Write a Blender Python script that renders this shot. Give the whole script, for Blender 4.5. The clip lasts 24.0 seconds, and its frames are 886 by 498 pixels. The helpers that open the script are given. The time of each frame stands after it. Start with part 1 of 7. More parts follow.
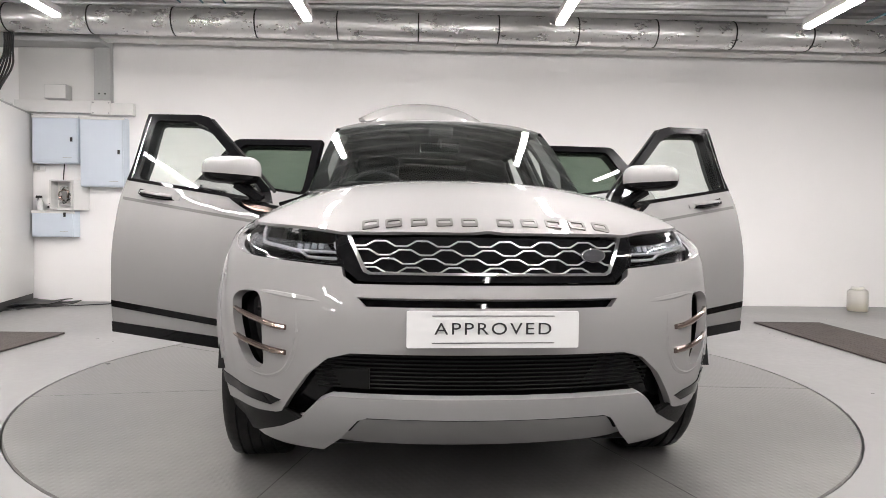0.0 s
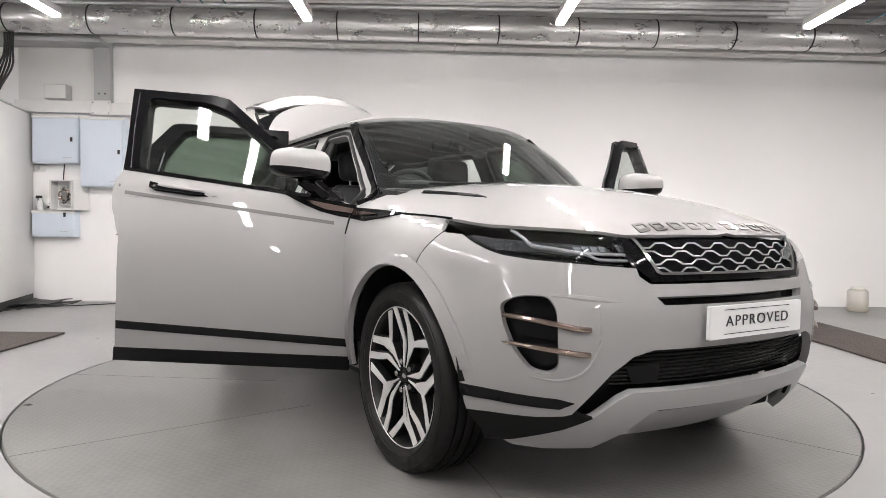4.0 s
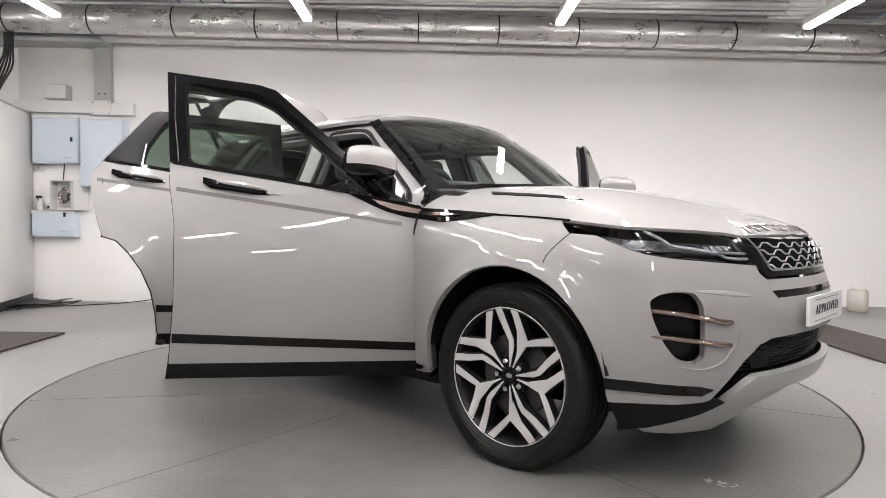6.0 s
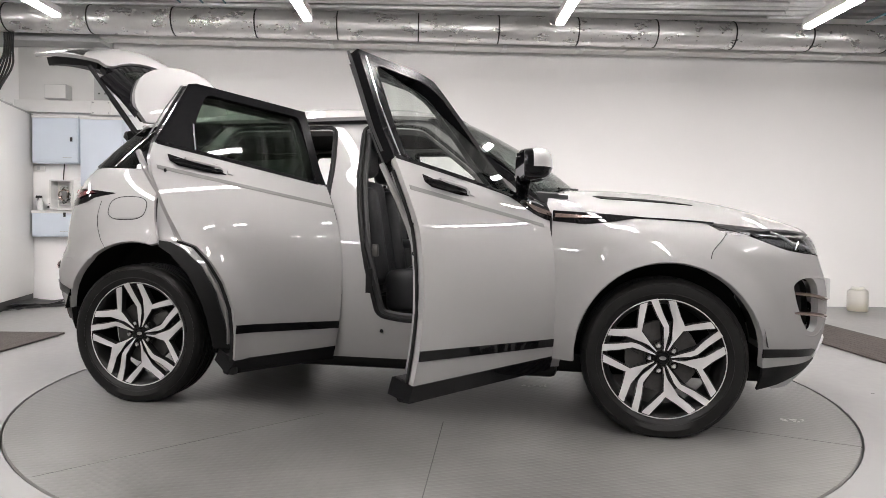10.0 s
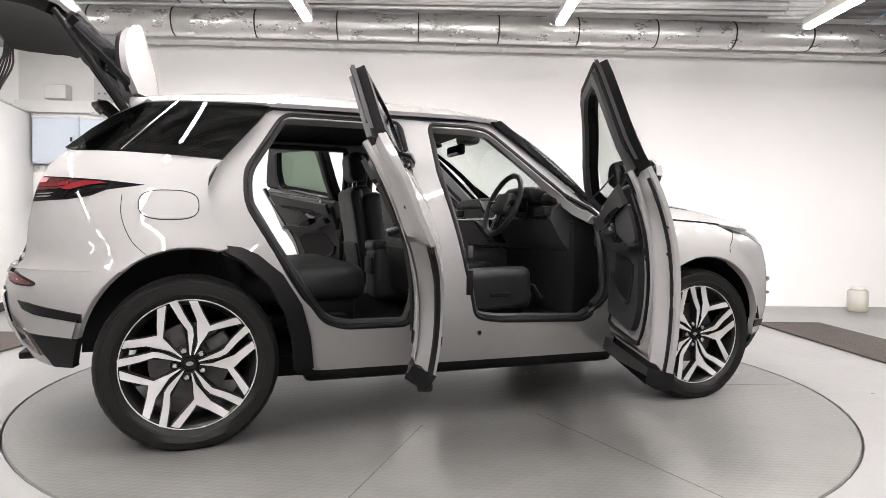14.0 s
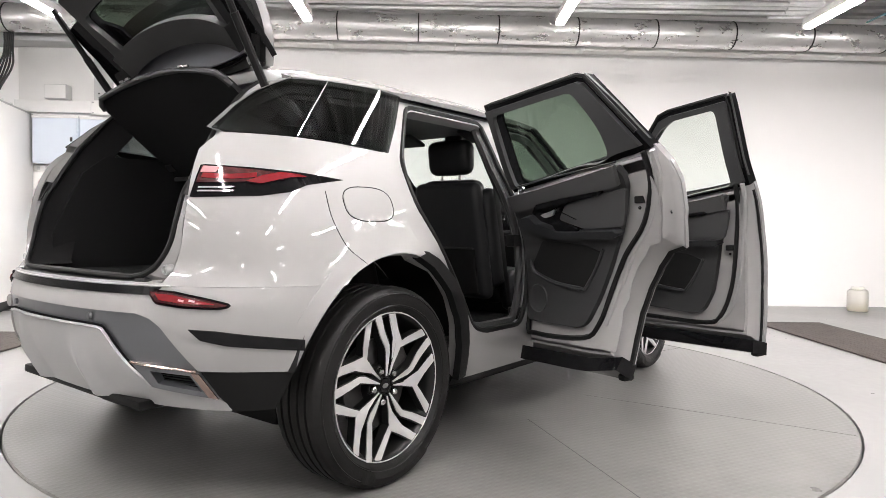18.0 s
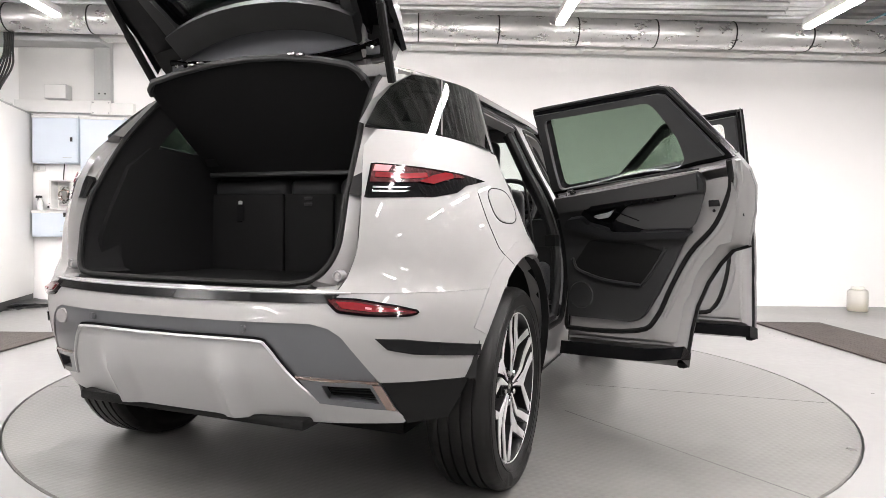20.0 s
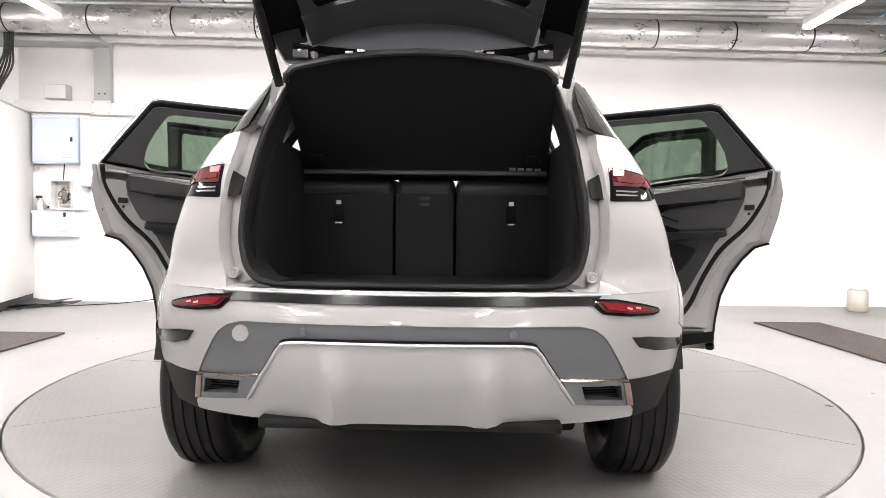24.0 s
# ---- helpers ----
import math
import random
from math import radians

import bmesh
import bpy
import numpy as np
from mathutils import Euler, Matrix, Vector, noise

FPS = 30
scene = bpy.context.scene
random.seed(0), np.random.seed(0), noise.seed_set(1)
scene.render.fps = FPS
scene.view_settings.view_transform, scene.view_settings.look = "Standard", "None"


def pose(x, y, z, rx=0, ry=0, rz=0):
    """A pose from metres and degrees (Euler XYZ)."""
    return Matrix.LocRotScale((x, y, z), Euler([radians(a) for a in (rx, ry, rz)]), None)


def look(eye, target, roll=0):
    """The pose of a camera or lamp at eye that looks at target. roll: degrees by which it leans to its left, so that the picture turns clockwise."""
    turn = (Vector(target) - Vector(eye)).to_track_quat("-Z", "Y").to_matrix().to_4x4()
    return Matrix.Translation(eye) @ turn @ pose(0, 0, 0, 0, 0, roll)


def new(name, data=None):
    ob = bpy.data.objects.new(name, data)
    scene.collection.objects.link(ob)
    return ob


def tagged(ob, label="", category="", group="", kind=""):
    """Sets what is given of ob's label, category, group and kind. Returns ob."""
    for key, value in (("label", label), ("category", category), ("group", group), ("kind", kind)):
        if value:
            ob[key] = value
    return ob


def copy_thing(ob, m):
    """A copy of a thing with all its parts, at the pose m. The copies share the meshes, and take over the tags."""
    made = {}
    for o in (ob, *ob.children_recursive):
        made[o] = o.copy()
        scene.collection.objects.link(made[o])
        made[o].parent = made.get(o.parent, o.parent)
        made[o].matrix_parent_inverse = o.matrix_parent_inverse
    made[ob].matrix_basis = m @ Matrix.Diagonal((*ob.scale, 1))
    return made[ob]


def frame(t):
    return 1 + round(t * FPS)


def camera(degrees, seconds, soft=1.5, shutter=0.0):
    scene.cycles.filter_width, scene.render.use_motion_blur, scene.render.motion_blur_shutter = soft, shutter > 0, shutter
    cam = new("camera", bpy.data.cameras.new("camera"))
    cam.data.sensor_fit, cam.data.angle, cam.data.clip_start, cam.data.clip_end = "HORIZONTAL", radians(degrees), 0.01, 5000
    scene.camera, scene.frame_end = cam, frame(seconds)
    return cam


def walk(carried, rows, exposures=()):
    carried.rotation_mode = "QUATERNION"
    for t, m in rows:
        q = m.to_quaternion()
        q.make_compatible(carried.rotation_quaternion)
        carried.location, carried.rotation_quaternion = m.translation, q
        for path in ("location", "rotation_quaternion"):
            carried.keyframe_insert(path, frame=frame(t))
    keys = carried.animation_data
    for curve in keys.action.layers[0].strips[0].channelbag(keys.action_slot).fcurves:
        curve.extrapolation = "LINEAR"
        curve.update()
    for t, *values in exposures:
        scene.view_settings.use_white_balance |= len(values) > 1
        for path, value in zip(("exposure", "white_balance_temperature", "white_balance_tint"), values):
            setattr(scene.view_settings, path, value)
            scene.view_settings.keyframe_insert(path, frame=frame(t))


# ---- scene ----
# A car with its doors and tailgate open turns on a turntable in a photo bay; the camera stands still.
cam = camera(67.9, 24.0, 0.4)
EYE = (0.0, -4.110, 0.958)
VIEW = look(EYE, (0.046, 0.886, 0.780), 0.71)
walk(cam, [(0.0, VIEW), (24.0, VIEW)],
     exposures=[(0.0, 0.46), (5.0, 0.42), (9.0, 0.37), (12.0, 0.7), (16.0, 0.93), (20.0, 1.05), (24.0, 1.27)])

# The turn of the table, in degrees: seconds, heading of the car's nose from +x.
TURN = [(0.0, -85.4), (0.2, -85.0), (0.4, -84.4), (0.7, -83.05), (1.0, -81.5), (1.4, -79.3), (1.8, -76.4), (2.2, -73.5),
        (2.5, -71.2), (3.5, -63.0), (4.5, -55.1), (5.0, -51.2), (6.0, -43.2), (7.0, -35.3), (8.0, -27.2), (9.0, -19.2),
        (10.0, -11.2), (11.0, -3.3), (12.5, 8.5), (13.0, 12.5), (14.0, 20.4), (15.5, 32.3), (16.0, 36.3), (17.0, 44.2),
        (18.5, 55.9), (19.5, 63.8), (20.5, 71.55), (21.0, 75.4), (21.5, 79.2), (22.0, 82.2), (22.5, 84.7), (23.0, 86.4),
        (23.4, 87.35), (23.7, 87.8), (24.0, 87.9)]
SHIFT = Matrix.Translation((-0.100, -0.001, 0.0))   # the car's middle from the table's axis

# ---- world ----
world = bpy.data.worlds.new("room_air")
scene.world = world
world.use_nodes = True
world.node_tree.nodes["Background"].inputs[0].default_value = (0.8, 0.85, 0.9, 1)
world.node_tree.nodes["Background"].inputs[1].default_value = 0.02


# ---- materials ----
def material(name, color, rough=0.5, metal=0.0, coat=0.0, spec=0.5, bump=0.0, scale=40.0, vary=0.0, spread=3.0, glow=0.0,
             trans=0.0, ior=1.45, rough_vary=0.0, stretch=(1, 1, 1)):
    """A node material: colour varied by a coarse and a fine noise, roughness varied, and a fine relief."""
    m = bpy.data.materials.new(name)
    m.use_nodes = True
    nt = m.node_tree
    b = nt.nodes["Principled BSDF"]
    b.inputs["Base Color"].default_value = (*color, 1)
    b.inputs["Roughness"].default_value = rough
    b.inputs["Metallic"].default_value = metal
    b.inputs["Coat Weight"].default_value = coat
    b.inputs["Specular IOR Level"].default_value = spec
    b.inputs["Coat Roughness"].default_value = 0.03
    b.inputs["Transmission Weight"].default_value = trans
    b.inputs["IOR"].default_value = ior
    if glow:
        b.inputs["Emission Color"].default_value = (*color, 1)
        b.inputs["Emission Strength"].default_value = glow
    if not (vary or bump or rough_vary):
        return m
    tc = nt.nodes.new("ShaderNodeTexCoord")
    mp = nt.nodes.new("ShaderNodeMapping")
    mp.inputs["Scale"].default_value = stretch
    nt.links.new(tc.outputs["Object"], mp.inputs[0])
    big = nt.nodes.new("ShaderNodeTexNoise")
    big.inputs["Scale"].default_value = spread
    big.inputs["Detail"].default_value = 6
    fine = nt.nodes.new("ShaderNodeTexNoise")
    fine.inputs["Scale"].default_value = scale
    fine.inputs["Detail"].default_value = 4
    for n in (big, fine):
        nt.links.new(mp.outputs[0], n.inputs["Vector"])
    mix = nt.nodes.new("ShaderNodeMath")
    mix.operation = "MULTIPLY_ADD"
    nt.links.new(fine.outputs[0], mix.inputs[0])
    mix.inputs[1].default_value = 0.5
    nt.links.new(big.outputs[0], mix.inputs[2])
    if vary:
        ramp = nt.nodes.new("ShaderNodeMapRange")
        ramp.inputs[1].default_value, ramp.inputs[2].default_value = 0.45, 1.05
        ramp.inputs[3].default_value, ramp.inputs[4].default_value = 1 - vary, 1 + vary
        nt.links.new(mix.outputs[0], ramp.inputs[0])
        sc = nt.nodes.new("ShaderNodeVectorMath")
        sc.operation = "SCALE"
        sc.inputs[0].default_value = color
        nt.links.new(ramp.outputs[0], sc.inputs["Scale"])
        nt.links.new(sc.outputs[0], b.inputs["Base Color"])
    if rough_vary:
        rr = nt.nodes.new("ShaderNodeMapRange")
        rr.inputs[1].default_value, rr.inputs[2].default_value = 0.4, 1.1
        rr.inputs[3].default_value, rr.inputs[4].default_value = max(0, rough - rough_vary), min(1, rough + rough_vary)
        nt.links.new(mix.outputs[0], rr.inputs[0])
        nt.links.new(rr.outputs[0], b.inputs["Roughness"])
    if bump:
        bp = nt.nodes.new("ShaderNodeBump")
        bp.inputs["Strength"].default_value = bump
        bp.inputs["Distance"].default_value = 0.01
        nt.links.new(fine.outputs[0], bp.inputs["Height"])
        nt.links.new(bp.outputs[0], b.inputs["Normal"])
    return m


def tread_plate(name):
    """Painted steel with raised lozenges, laid in turn both ways."""
    m = material(name, (0.135, 0.132, 0.127), 0.32, 0.0, vary=0.32, spread=1.0, scale=7, rough_vary=0.06)
    nt = m.node_tree
    b = nt.nodes["Principled BSDF"]
    tc = nt.nodes.new("ShaderNodeTexCoord")
    heights = []
    for turn in (45, -45):
        mp = nt.nodes.new("ShaderNodeMapping")
        mp.inputs["Rotation"].default_value = (0, 0, radians(turn))
        mp.inputs["Location"].default_value = (0.0125 if turn > 0 else 0, 0, 0)
        mp.inputs["Scale"].default_value = (20, 40, 0)
        nt.links.new(tc.outputs["Object"], mp.inputs[0])
        v = nt.nodes.new("ShaderNodeTexVoronoi")
        v.inputs["Randomness"].default_value = 0
        v.inputs["Scale"].default_value = 1
        nt.links.new(mp.outputs[0], v.inputs["Vector"])
        r = nt.nodes.new("ShaderNodeMapRange")
        r.inputs[1].default_value, r.inputs[2].default_value, r.inputs[3].default_value, r.inputs[4].default_value = 0.2, 0.38, 1, 0
        nt.links.new(v.outputs["Distance"], r.inputs[0])
        heights.append(r)
    mx = nt.nodes.new("ShaderNodeMath")
    mx.operation = "MAXIMUM"
    for i, h in enumerate(heights):
        nt.links.new(h.outputs[0], mx.inputs[i])
    bp = nt.nodes.new("ShaderNodeBump")
    bp.inputs["Strength"].default_value = 0.12
    bp.inputs["Distance"].default_value = 0.003
    nt.links.new(mx.outputs[0], bp.inputs["Height"])
    nt.links.new(bp.outputs[0], b.inputs["Normal"])
    return m


def wave_paint(m):
    """The slight unevenness of pressed panels, which breaks up the mirrored lamps."""
    nt = m.node_tree
    b = nt.nodes["Principled BSDF"]
    tc = nt.nodes.new("ShaderNodeTexCoord")
    n = nt.nodes.new("ShaderNodeTexNoise")
    n.inputs["Scale"].default_value, n.inputs["Detail"].default_value = 6.0, 1.0
    nt.links.new(tc.outputs["Object"], n.inputs["Vector"])
    bp = nt.nodes.new("ShaderNodeBump")
    bp.inputs["Strength"].default_value, bp.inputs["Distance"].default_value = 0.025, 0.012
    nt.links.new(n.outputs[0], bp.inputs["Height"])
    nt.links.new(bp.outputs[0], b.inputs["Coat Normal"])
    b.inputs["Coat Roughness"].default_value = 0.012


PAINT = material("pearl_silver_paint", (0.262, 0.256, 0.256), 0.64, 0.28, coat=0.75, spec=0.3, bump=0.012, scale=900)
wave_paint(PAINT)
GLOSS_BLACK = material("gloss_black", (0.005, 0.005, 0.0055), 0.04, spec=0.2)
FRAME_BLACK = material("satin_black_frame", (0.005, 0.005, 0.0055), 0.22, spec=0.05)
BAND_BLACK = material("satin_black_band", (0.005, 0.005, 0.0055), 0.22, spec=0.14)
CLADDING = material("black_cladding", (0.008, 0.008, 0.008), 0.55, spec=0.14, bump=0.08, scale=600)
TRIM = material("charcoal_trim", (0.021, 0.0215, 0.022), 0.55, spec=0.35, bump=0.12, scale=500, vary=0.15, spread=8)
LEATHER = material("black_leather", (0.012, 0.0125, 0.0135), 0.45, spec=0.3, bump=0.2, scale=260, vary=0.2, spread=9)
CARPET = material("black_carpet", (0.012, 0.012, 0.0122), 0.95, spec=0.05, bump=0.5, scale=700)
RUBBER = material("tyre_rubber", (0.0075, 0.0073, 0.0071), 0.44, spec=0.24, bump=0.1, scale=200, vary=0.3, spread=14)
SEAL = material("rubber_seal", (0.006, 0.006, 0.006), 0.6, spec=0.2)
GREY_TRIM = material("dark_grey_bumper_trim", (0.098, 0.102, 0.11), 0.34, 0.45, coat=0.5, bump=0.01, scale=700)
SKID = material("satin_silver_skid", (0.35, 0.35, 0.347), 0.42, 0.35, bump=0.01, scale=700)
COPPER = material("burnished_copper", (0.27, 0.205, 0.18), 0.16, 0.92)
CHROME = material("chrome", (0.72, 0.72, 0.72), 0.12, 1.0)
MACHINED = material("machined_alloy", (0.58, 0.575, 0.57), 0.4, 0.45, bump=0.02, scale=300)
ALLOY_BLACK = material("black_alloy", (0.008, 0.008, 0.008), 0.35, spec=0.3)
STEEL = material("brake_steel", (0.07, 0.068, 0.066), 0.5, 0.6, vary=0.2, spread=20)
RED_LENS = material("red_lens", (0.125, 0.009, 0.013), 0.1, coat=1.0)
PINK_LENS = material("pale_pink_lens", (0.42, 0.20, 0.21), 0.12, coat=1.0)
RED_DARK = material("smoked_red_lens", (0.045, 0.005, 0.007), 0.1, coat=1.0)
HEADER_GREY = material("blue_grey_header_trim", (0.15, 0.155, 0.17), 0.45, spec=0.4, bump=0.05, scale=500)
MIRROR_GLASS = material("mirror_glass", (0.38, 0.39, 0.40), 0.02, 1.0)
BAR_GREY = material("bronze_grey_letters", (0.11, 0.105, 0.10), 0.42, 0.4)
CLEAR_LENS = material("clear_lens", (0.95, 0.96, 0.97), 0.02, trans=1.0, ior=1.2)
LAMP_SILVER = material("lamp_reflector", (0.75, 0.76, 0.78), 0.15, 0.9)
PLATE_WHITE = material("white_plate", (0.64, 0.64, 0.635), 0.3, coat=0.3)
INK = material("black_ink", (0.02, 0.02, 0.022), 0.4)
PLATE_SEAM = material("worn_seam", (0.085, 0.084, 0.082), 0.7)
LIGHT_GUIDE = material("frosted_light_guide", (0.12, 0.124, 0.13), 0.4, coat=0.7)
LAMP_CELL = material("ribbed_lamp_cell", (0.16, 0.17, 0.19), 0.12, 0.5, bump=0.3, scale=220, vary=0.4, spread=60)
LAMP_DARK = material("smoked_lamp_bowl", (0.045, 0.047, 0.05), 0.25, 0.6, vary=0.3, spread=30)
MESH = material("grille_mesh_silver", (0.42, 0.42, 0.42), 0.3, 0.75)
SATIN = material("satin_aluminium", (0.36, 0.36, 0.36), 0.35, 0.4)
INSERT = material("padded_grey_insert", (0.040, 0.0405, 0.041), 0.6, spec=0.35, bump=0.12, scale=400)
LETTER = material("satin_letter", (0.30, 0.29, 0.28), 0.3, 0.8)
WALL_PAINT = material("white_wall_paint", (0.90, 0.89, 0.88), 0.75, bump=0.15, scale=120, vary=0.025, spread=0.8)
CEILING_PAINT = material("grey_ceiling", (0.36, 0.355, 0.345), 0.8, bump=0.1, scale=60, vary=0.08, spread=1.0)
CONCRETE = material("painted_concrete", (0.215, 0.213, 0.210), 0.34, vary=0.10, spread=0.9, scale=18, bump=0.02, rough_vary=0.1)
TREAD = tread_plate("painted_tread_plate")
SALT = material("worn_glint", (0.46, 0.455, 0.44), 0.35, vary=0.3, spread=40)
DARK_GAP = material("dark_gap", (0.006, 0.006, 0.0065), 0.9, spec=0.03)
FOIL = material("foil_lagging", (0.72, 0.71, 0.70), 0.30, 0.9, bump=0.2, scale=26, vary=0.05, spread=5, rough_vary=0.08, stretch=(1, 2, 2))
GALV = material("galvanised_steel", (0.76, 0.76, 0.75), 0.42, 0.7, vary=0.1, spread=9, scale=60)
WHITE_PIPE = material("white_pipe", (0.66, 0.65, 0.63), 0.35, 0.3, vary=0.06)
CAB_BLUE = material("pale_blue_enclosure", (0.60, 0.66, 0.74), 0.45, bump=0.05, scale=300, vary=0.02)
CAB_WHITE = material("off_white_cabinet", (0.70, 0.695, 0.68), 0.5, bump=0.04, scale=300, vary=0.03)
TRUNKING = material("grey_trunking", (0.42, 0.425, 0.42), 0.5, 0.2, vary=0.06, spread=4)
MAT_BROWN = material("dark_rubber_mat", (0.055, 0.045, 0.040), 0.75, bump=0.5, scale=90, vary=0.25, spread=6)
CABLE = material("black_cable", (0.015, 0.015, 0.015), 0.5)
TUBE_GLOW = material("lamp_diffuser", (1.0, 0.952, 0.942), 0.5, glow=106.0)
JAR = material("translucent_plastic", (0.93, 0.92, 0.89), 0.35, trans=0.75, ior=1.2)
JUICE = material("yellow_liquid", (0.62, 0.47, 0.16), 0.2)
BLUE_TRAY = material("blue_cable_tray", (0.05, 0.13, 0.16), 0.5)


def glass_material(name, tint, face=0.045, rough=0.0):
    """Thin tinted glass: a clear film that dims what lies behind, with a real mirror on top."""
    m = bpy.data.materials.new(name)
    m.use_nodes = True
    nt = m.node_tree
    nt.nodes.remove(nt.nodes["Principled BSDF"])
    clear = nt.nodes.new("ShaderNodeBsdfTransparent")
    clear.inputs[0].default_value = (*tint, 1)
    gloss = nt.nodes.new("ShaderNodeBsdfGlossy")
    gloss.inputs["Roughness"].default_value = rough
    lw = nt.nodes.new("ShaderNodeLayerWeight")
    lw.inputs[0].default_value = 0.5
    steep = nt.nodes.new("ShaderNodeMath")
    steep.operation, steep.inputs[1].default_value = "POWER", 5.0
    nt.links.new(lw.outputs["Facing"], steep.inputs[0])
    fres = nt.nodes.new("ShaderNodeMath")
    fres.operation, fres.inputs[1].default_value, fres.inputs[2].default_value = "MULTIPLY_ADD", 0.95, face
    nt.links.new(steep.outputs[0], fres.inputs[0])
    mx = nt.nodes.new("ShaderNodeMixShader")
    nt.links.new(fres.outputs[0], mx.inputs[0])
    nt.links.new(clear.outputs[0], mx.inputs[1])
    nt.links.new(gloss.outputs[0], mx.inputs[2])
    nt.links.new(mx.outputs[0], nt.nodes["Material Output"].inputs[0])
    return m


GLASS = glass_material("clear_green_glass", (0.93, 0.96, 0.94))
SCREEN = glass_material("windscreen_glass", (0.84, 0.88, 0.86), 0.075)
PRIVACY = glass_material("privacy_glass", (0.41, 0.475, 0.42))
DEEP_GLASS = glass_material("deep_privacy_glass", (0.30, 0.32, 0.31))


# ---- mesh helpers ----
def mesh_of(name, verts, faces, mat, angle=32.0):
    me = bpy.data.meshes.new(name)
    me.from_pydata([tuple(v) for v in verts], [], faces)
    for mt in (mat if isinstance(mat, (list, tuple)) else (mat,)):
        me.materials.append(mt)
    me.polygons.foreach_set("use_smooth", [True] * len(me.polygons))
    me.set_sharp_from_angle(angle=radians(angle))
    me.update()
    return me


def part(name, geo, mat, parent=None, label="", angle=32.0, at=None):
    """Links a piece of geometry (verts, faces) as one mesh object under its thing."""
    ob = new(name, mesh_of(name, geo[0], geo[1], mat, angle))
    if parent is not None:
        ob.parent = parent
    if at is not None:
        ob.matrix_basis = at
    if label:
        ob["label"] = label
    return ob


def join(*geos):
    v, f = [], []
    for gv, gf in geos:
        n = len(v)
        v += list(gv)
        f += [tuple(i + n for i in face) for face in gf]
    return v, f


def moved(geo, m):
    return [tuple(m @ Vector(v)) for v in geo[0]], geo[1]


def mirrored(geo):
    return [(v[0], -v[1], v[2]) for v in geo[0]], [tuple(reversed(f)) for f in geo[1]]


def from_bm(bm):
    bm.verts.index_update()
    out = [tuple(v.co) for v in bm.verts], [tuple(v.index for v in f.verts) for f in bm.faces]
    bm.free()
    return out


def block(x0, x1, y0, y1, z0, z1, bevel=0.0, seg=2):
    bm = bmesh.new()
    bmesh.ops.create_cube(bm, size=1)
    bmesh.ops.scale(bm, vec=(x1 - x0, y1 - y0, z1 - z0), verts=bm.verts)
    bmesh.ops.translate(bm, vec=((x0 + x1) / 2, (y0 + y1) / 2, (z0 + z1) / 2), verts=bm.verts)
    if bevel:
        bmesh.ops.bevel(bm, geom=bm.edges[:], offset=bevel, segments=seg, affect="EDGES", profile=0.5)
    return from_bm(bm)


def tube(points, radius, seg=10, closed=False, caps=True, flat=1.0):
    """A round bar along points; radius may be a list."""
    pts = [Vector(p) for p in points]
    n = len(pts)
    verts, faces = [], []
    up = Vector((0, 0, 1))
    prev = None
    for i, p in enumerate(pts):
        a = pts[(i - 1) % n] if closed or i else pts[0]
        b = pts[(i + 1) % n] if closed or i < n - 1 else pts[-1]
        d = (b - a).normalized()
        side = d.cross(up)
        if side.length < 0.05:
            side = d.cross(Vector((1, 0, 0)))
        side.normalize()
        if prev is not None and side.dot(prev) < 0:
            side = -side
        prev = side
        nrm = side.cross(d)
        r = radius[i] if isinstance(radius, (list, tuple)) else radius
        for k in range(seg):
            t = 2 * math.pi * k / seg
            verts.append(p + side * (r * math.cos(t)) + nrm * (r * flat * math.sin(t)))
    for i in range(n if closed else n - 1):
        j = (i + 1) % n
        for k in range(seg):
            l = (k + 1) % seg
            faces.append((i * seg + k, i * seg + l, j * seg + l, j * seg + k))
    if caps and not closed:
        faces.append(tuple(reversed(range(seg))))
        faces.append(tuple((n - 1) * seg + k for k in range(seg)))
    return verts, faces


def lathe(profile, seg=48, axis="y"):
    """Turns (radius, offset) pairs round an axis."""
    verts, faces = [], []
    for r, o in profile:
        for k in range(seg):
            t = 2 * math.pi * k / seg
            c, s = r * math.cos(t), r * math.sin(t)
            verts.append((c, o, s) if axis == "y" else (c, s, o))
    for i in range(len(profile) - 1):
        for k in range(seg):
            l = (k + 1) % seg
            faces.append((i * seg + k, i * seg + l, (i + 1) * seg + l, (i + 1) * seg + k))
    return verts, faces


def curve_pts(points, n=6):
    """Catmull-Rom through the points, in any dimension."""
    out = []
    p = [tuple(q) for q in points]
    for i in range(len(p) - 1):
        a, b, c, d = p[max(0, i - 1)], p[i], p[i + 1], p[min(len(p) - 1, i + 2)]
        for k in range(n):
            t = k / n
            out.append(tuple(0.5 * (2 * b[j] + (c[j] - a[j]) * t + (2 * a[j] - 5 * b[j] + 4 * c[j] - d[j]) * t * t
                                    + (3 * b[j] - a[j] - 3 * c[j] + d[j]) * t ** 3) for j in range(len(b))))
    out.append(p[-1])
    return out


def rounded(poly, r, n=4):
    """A polygon with its corners rounded."""
    out = []
    m = len(poly)
    for i in range(m):
        p, a, b = Vector(poly[i]), Vector(poly[i - 1]), Vector(poly[(i + 1) % m])
        da, db = (a - p), (b - p)
        q = min(r, da.length * 0.45, db.length * 0.45)
        s, e = p + da.normalized() * q, p + db.normalized() * q
        for k in range(n + 1):
            t = k / n
            out.append(tuple(s * (1 - t) ** 2 + p * (2 * t * (1 - t)) + e * t * t))
    return out


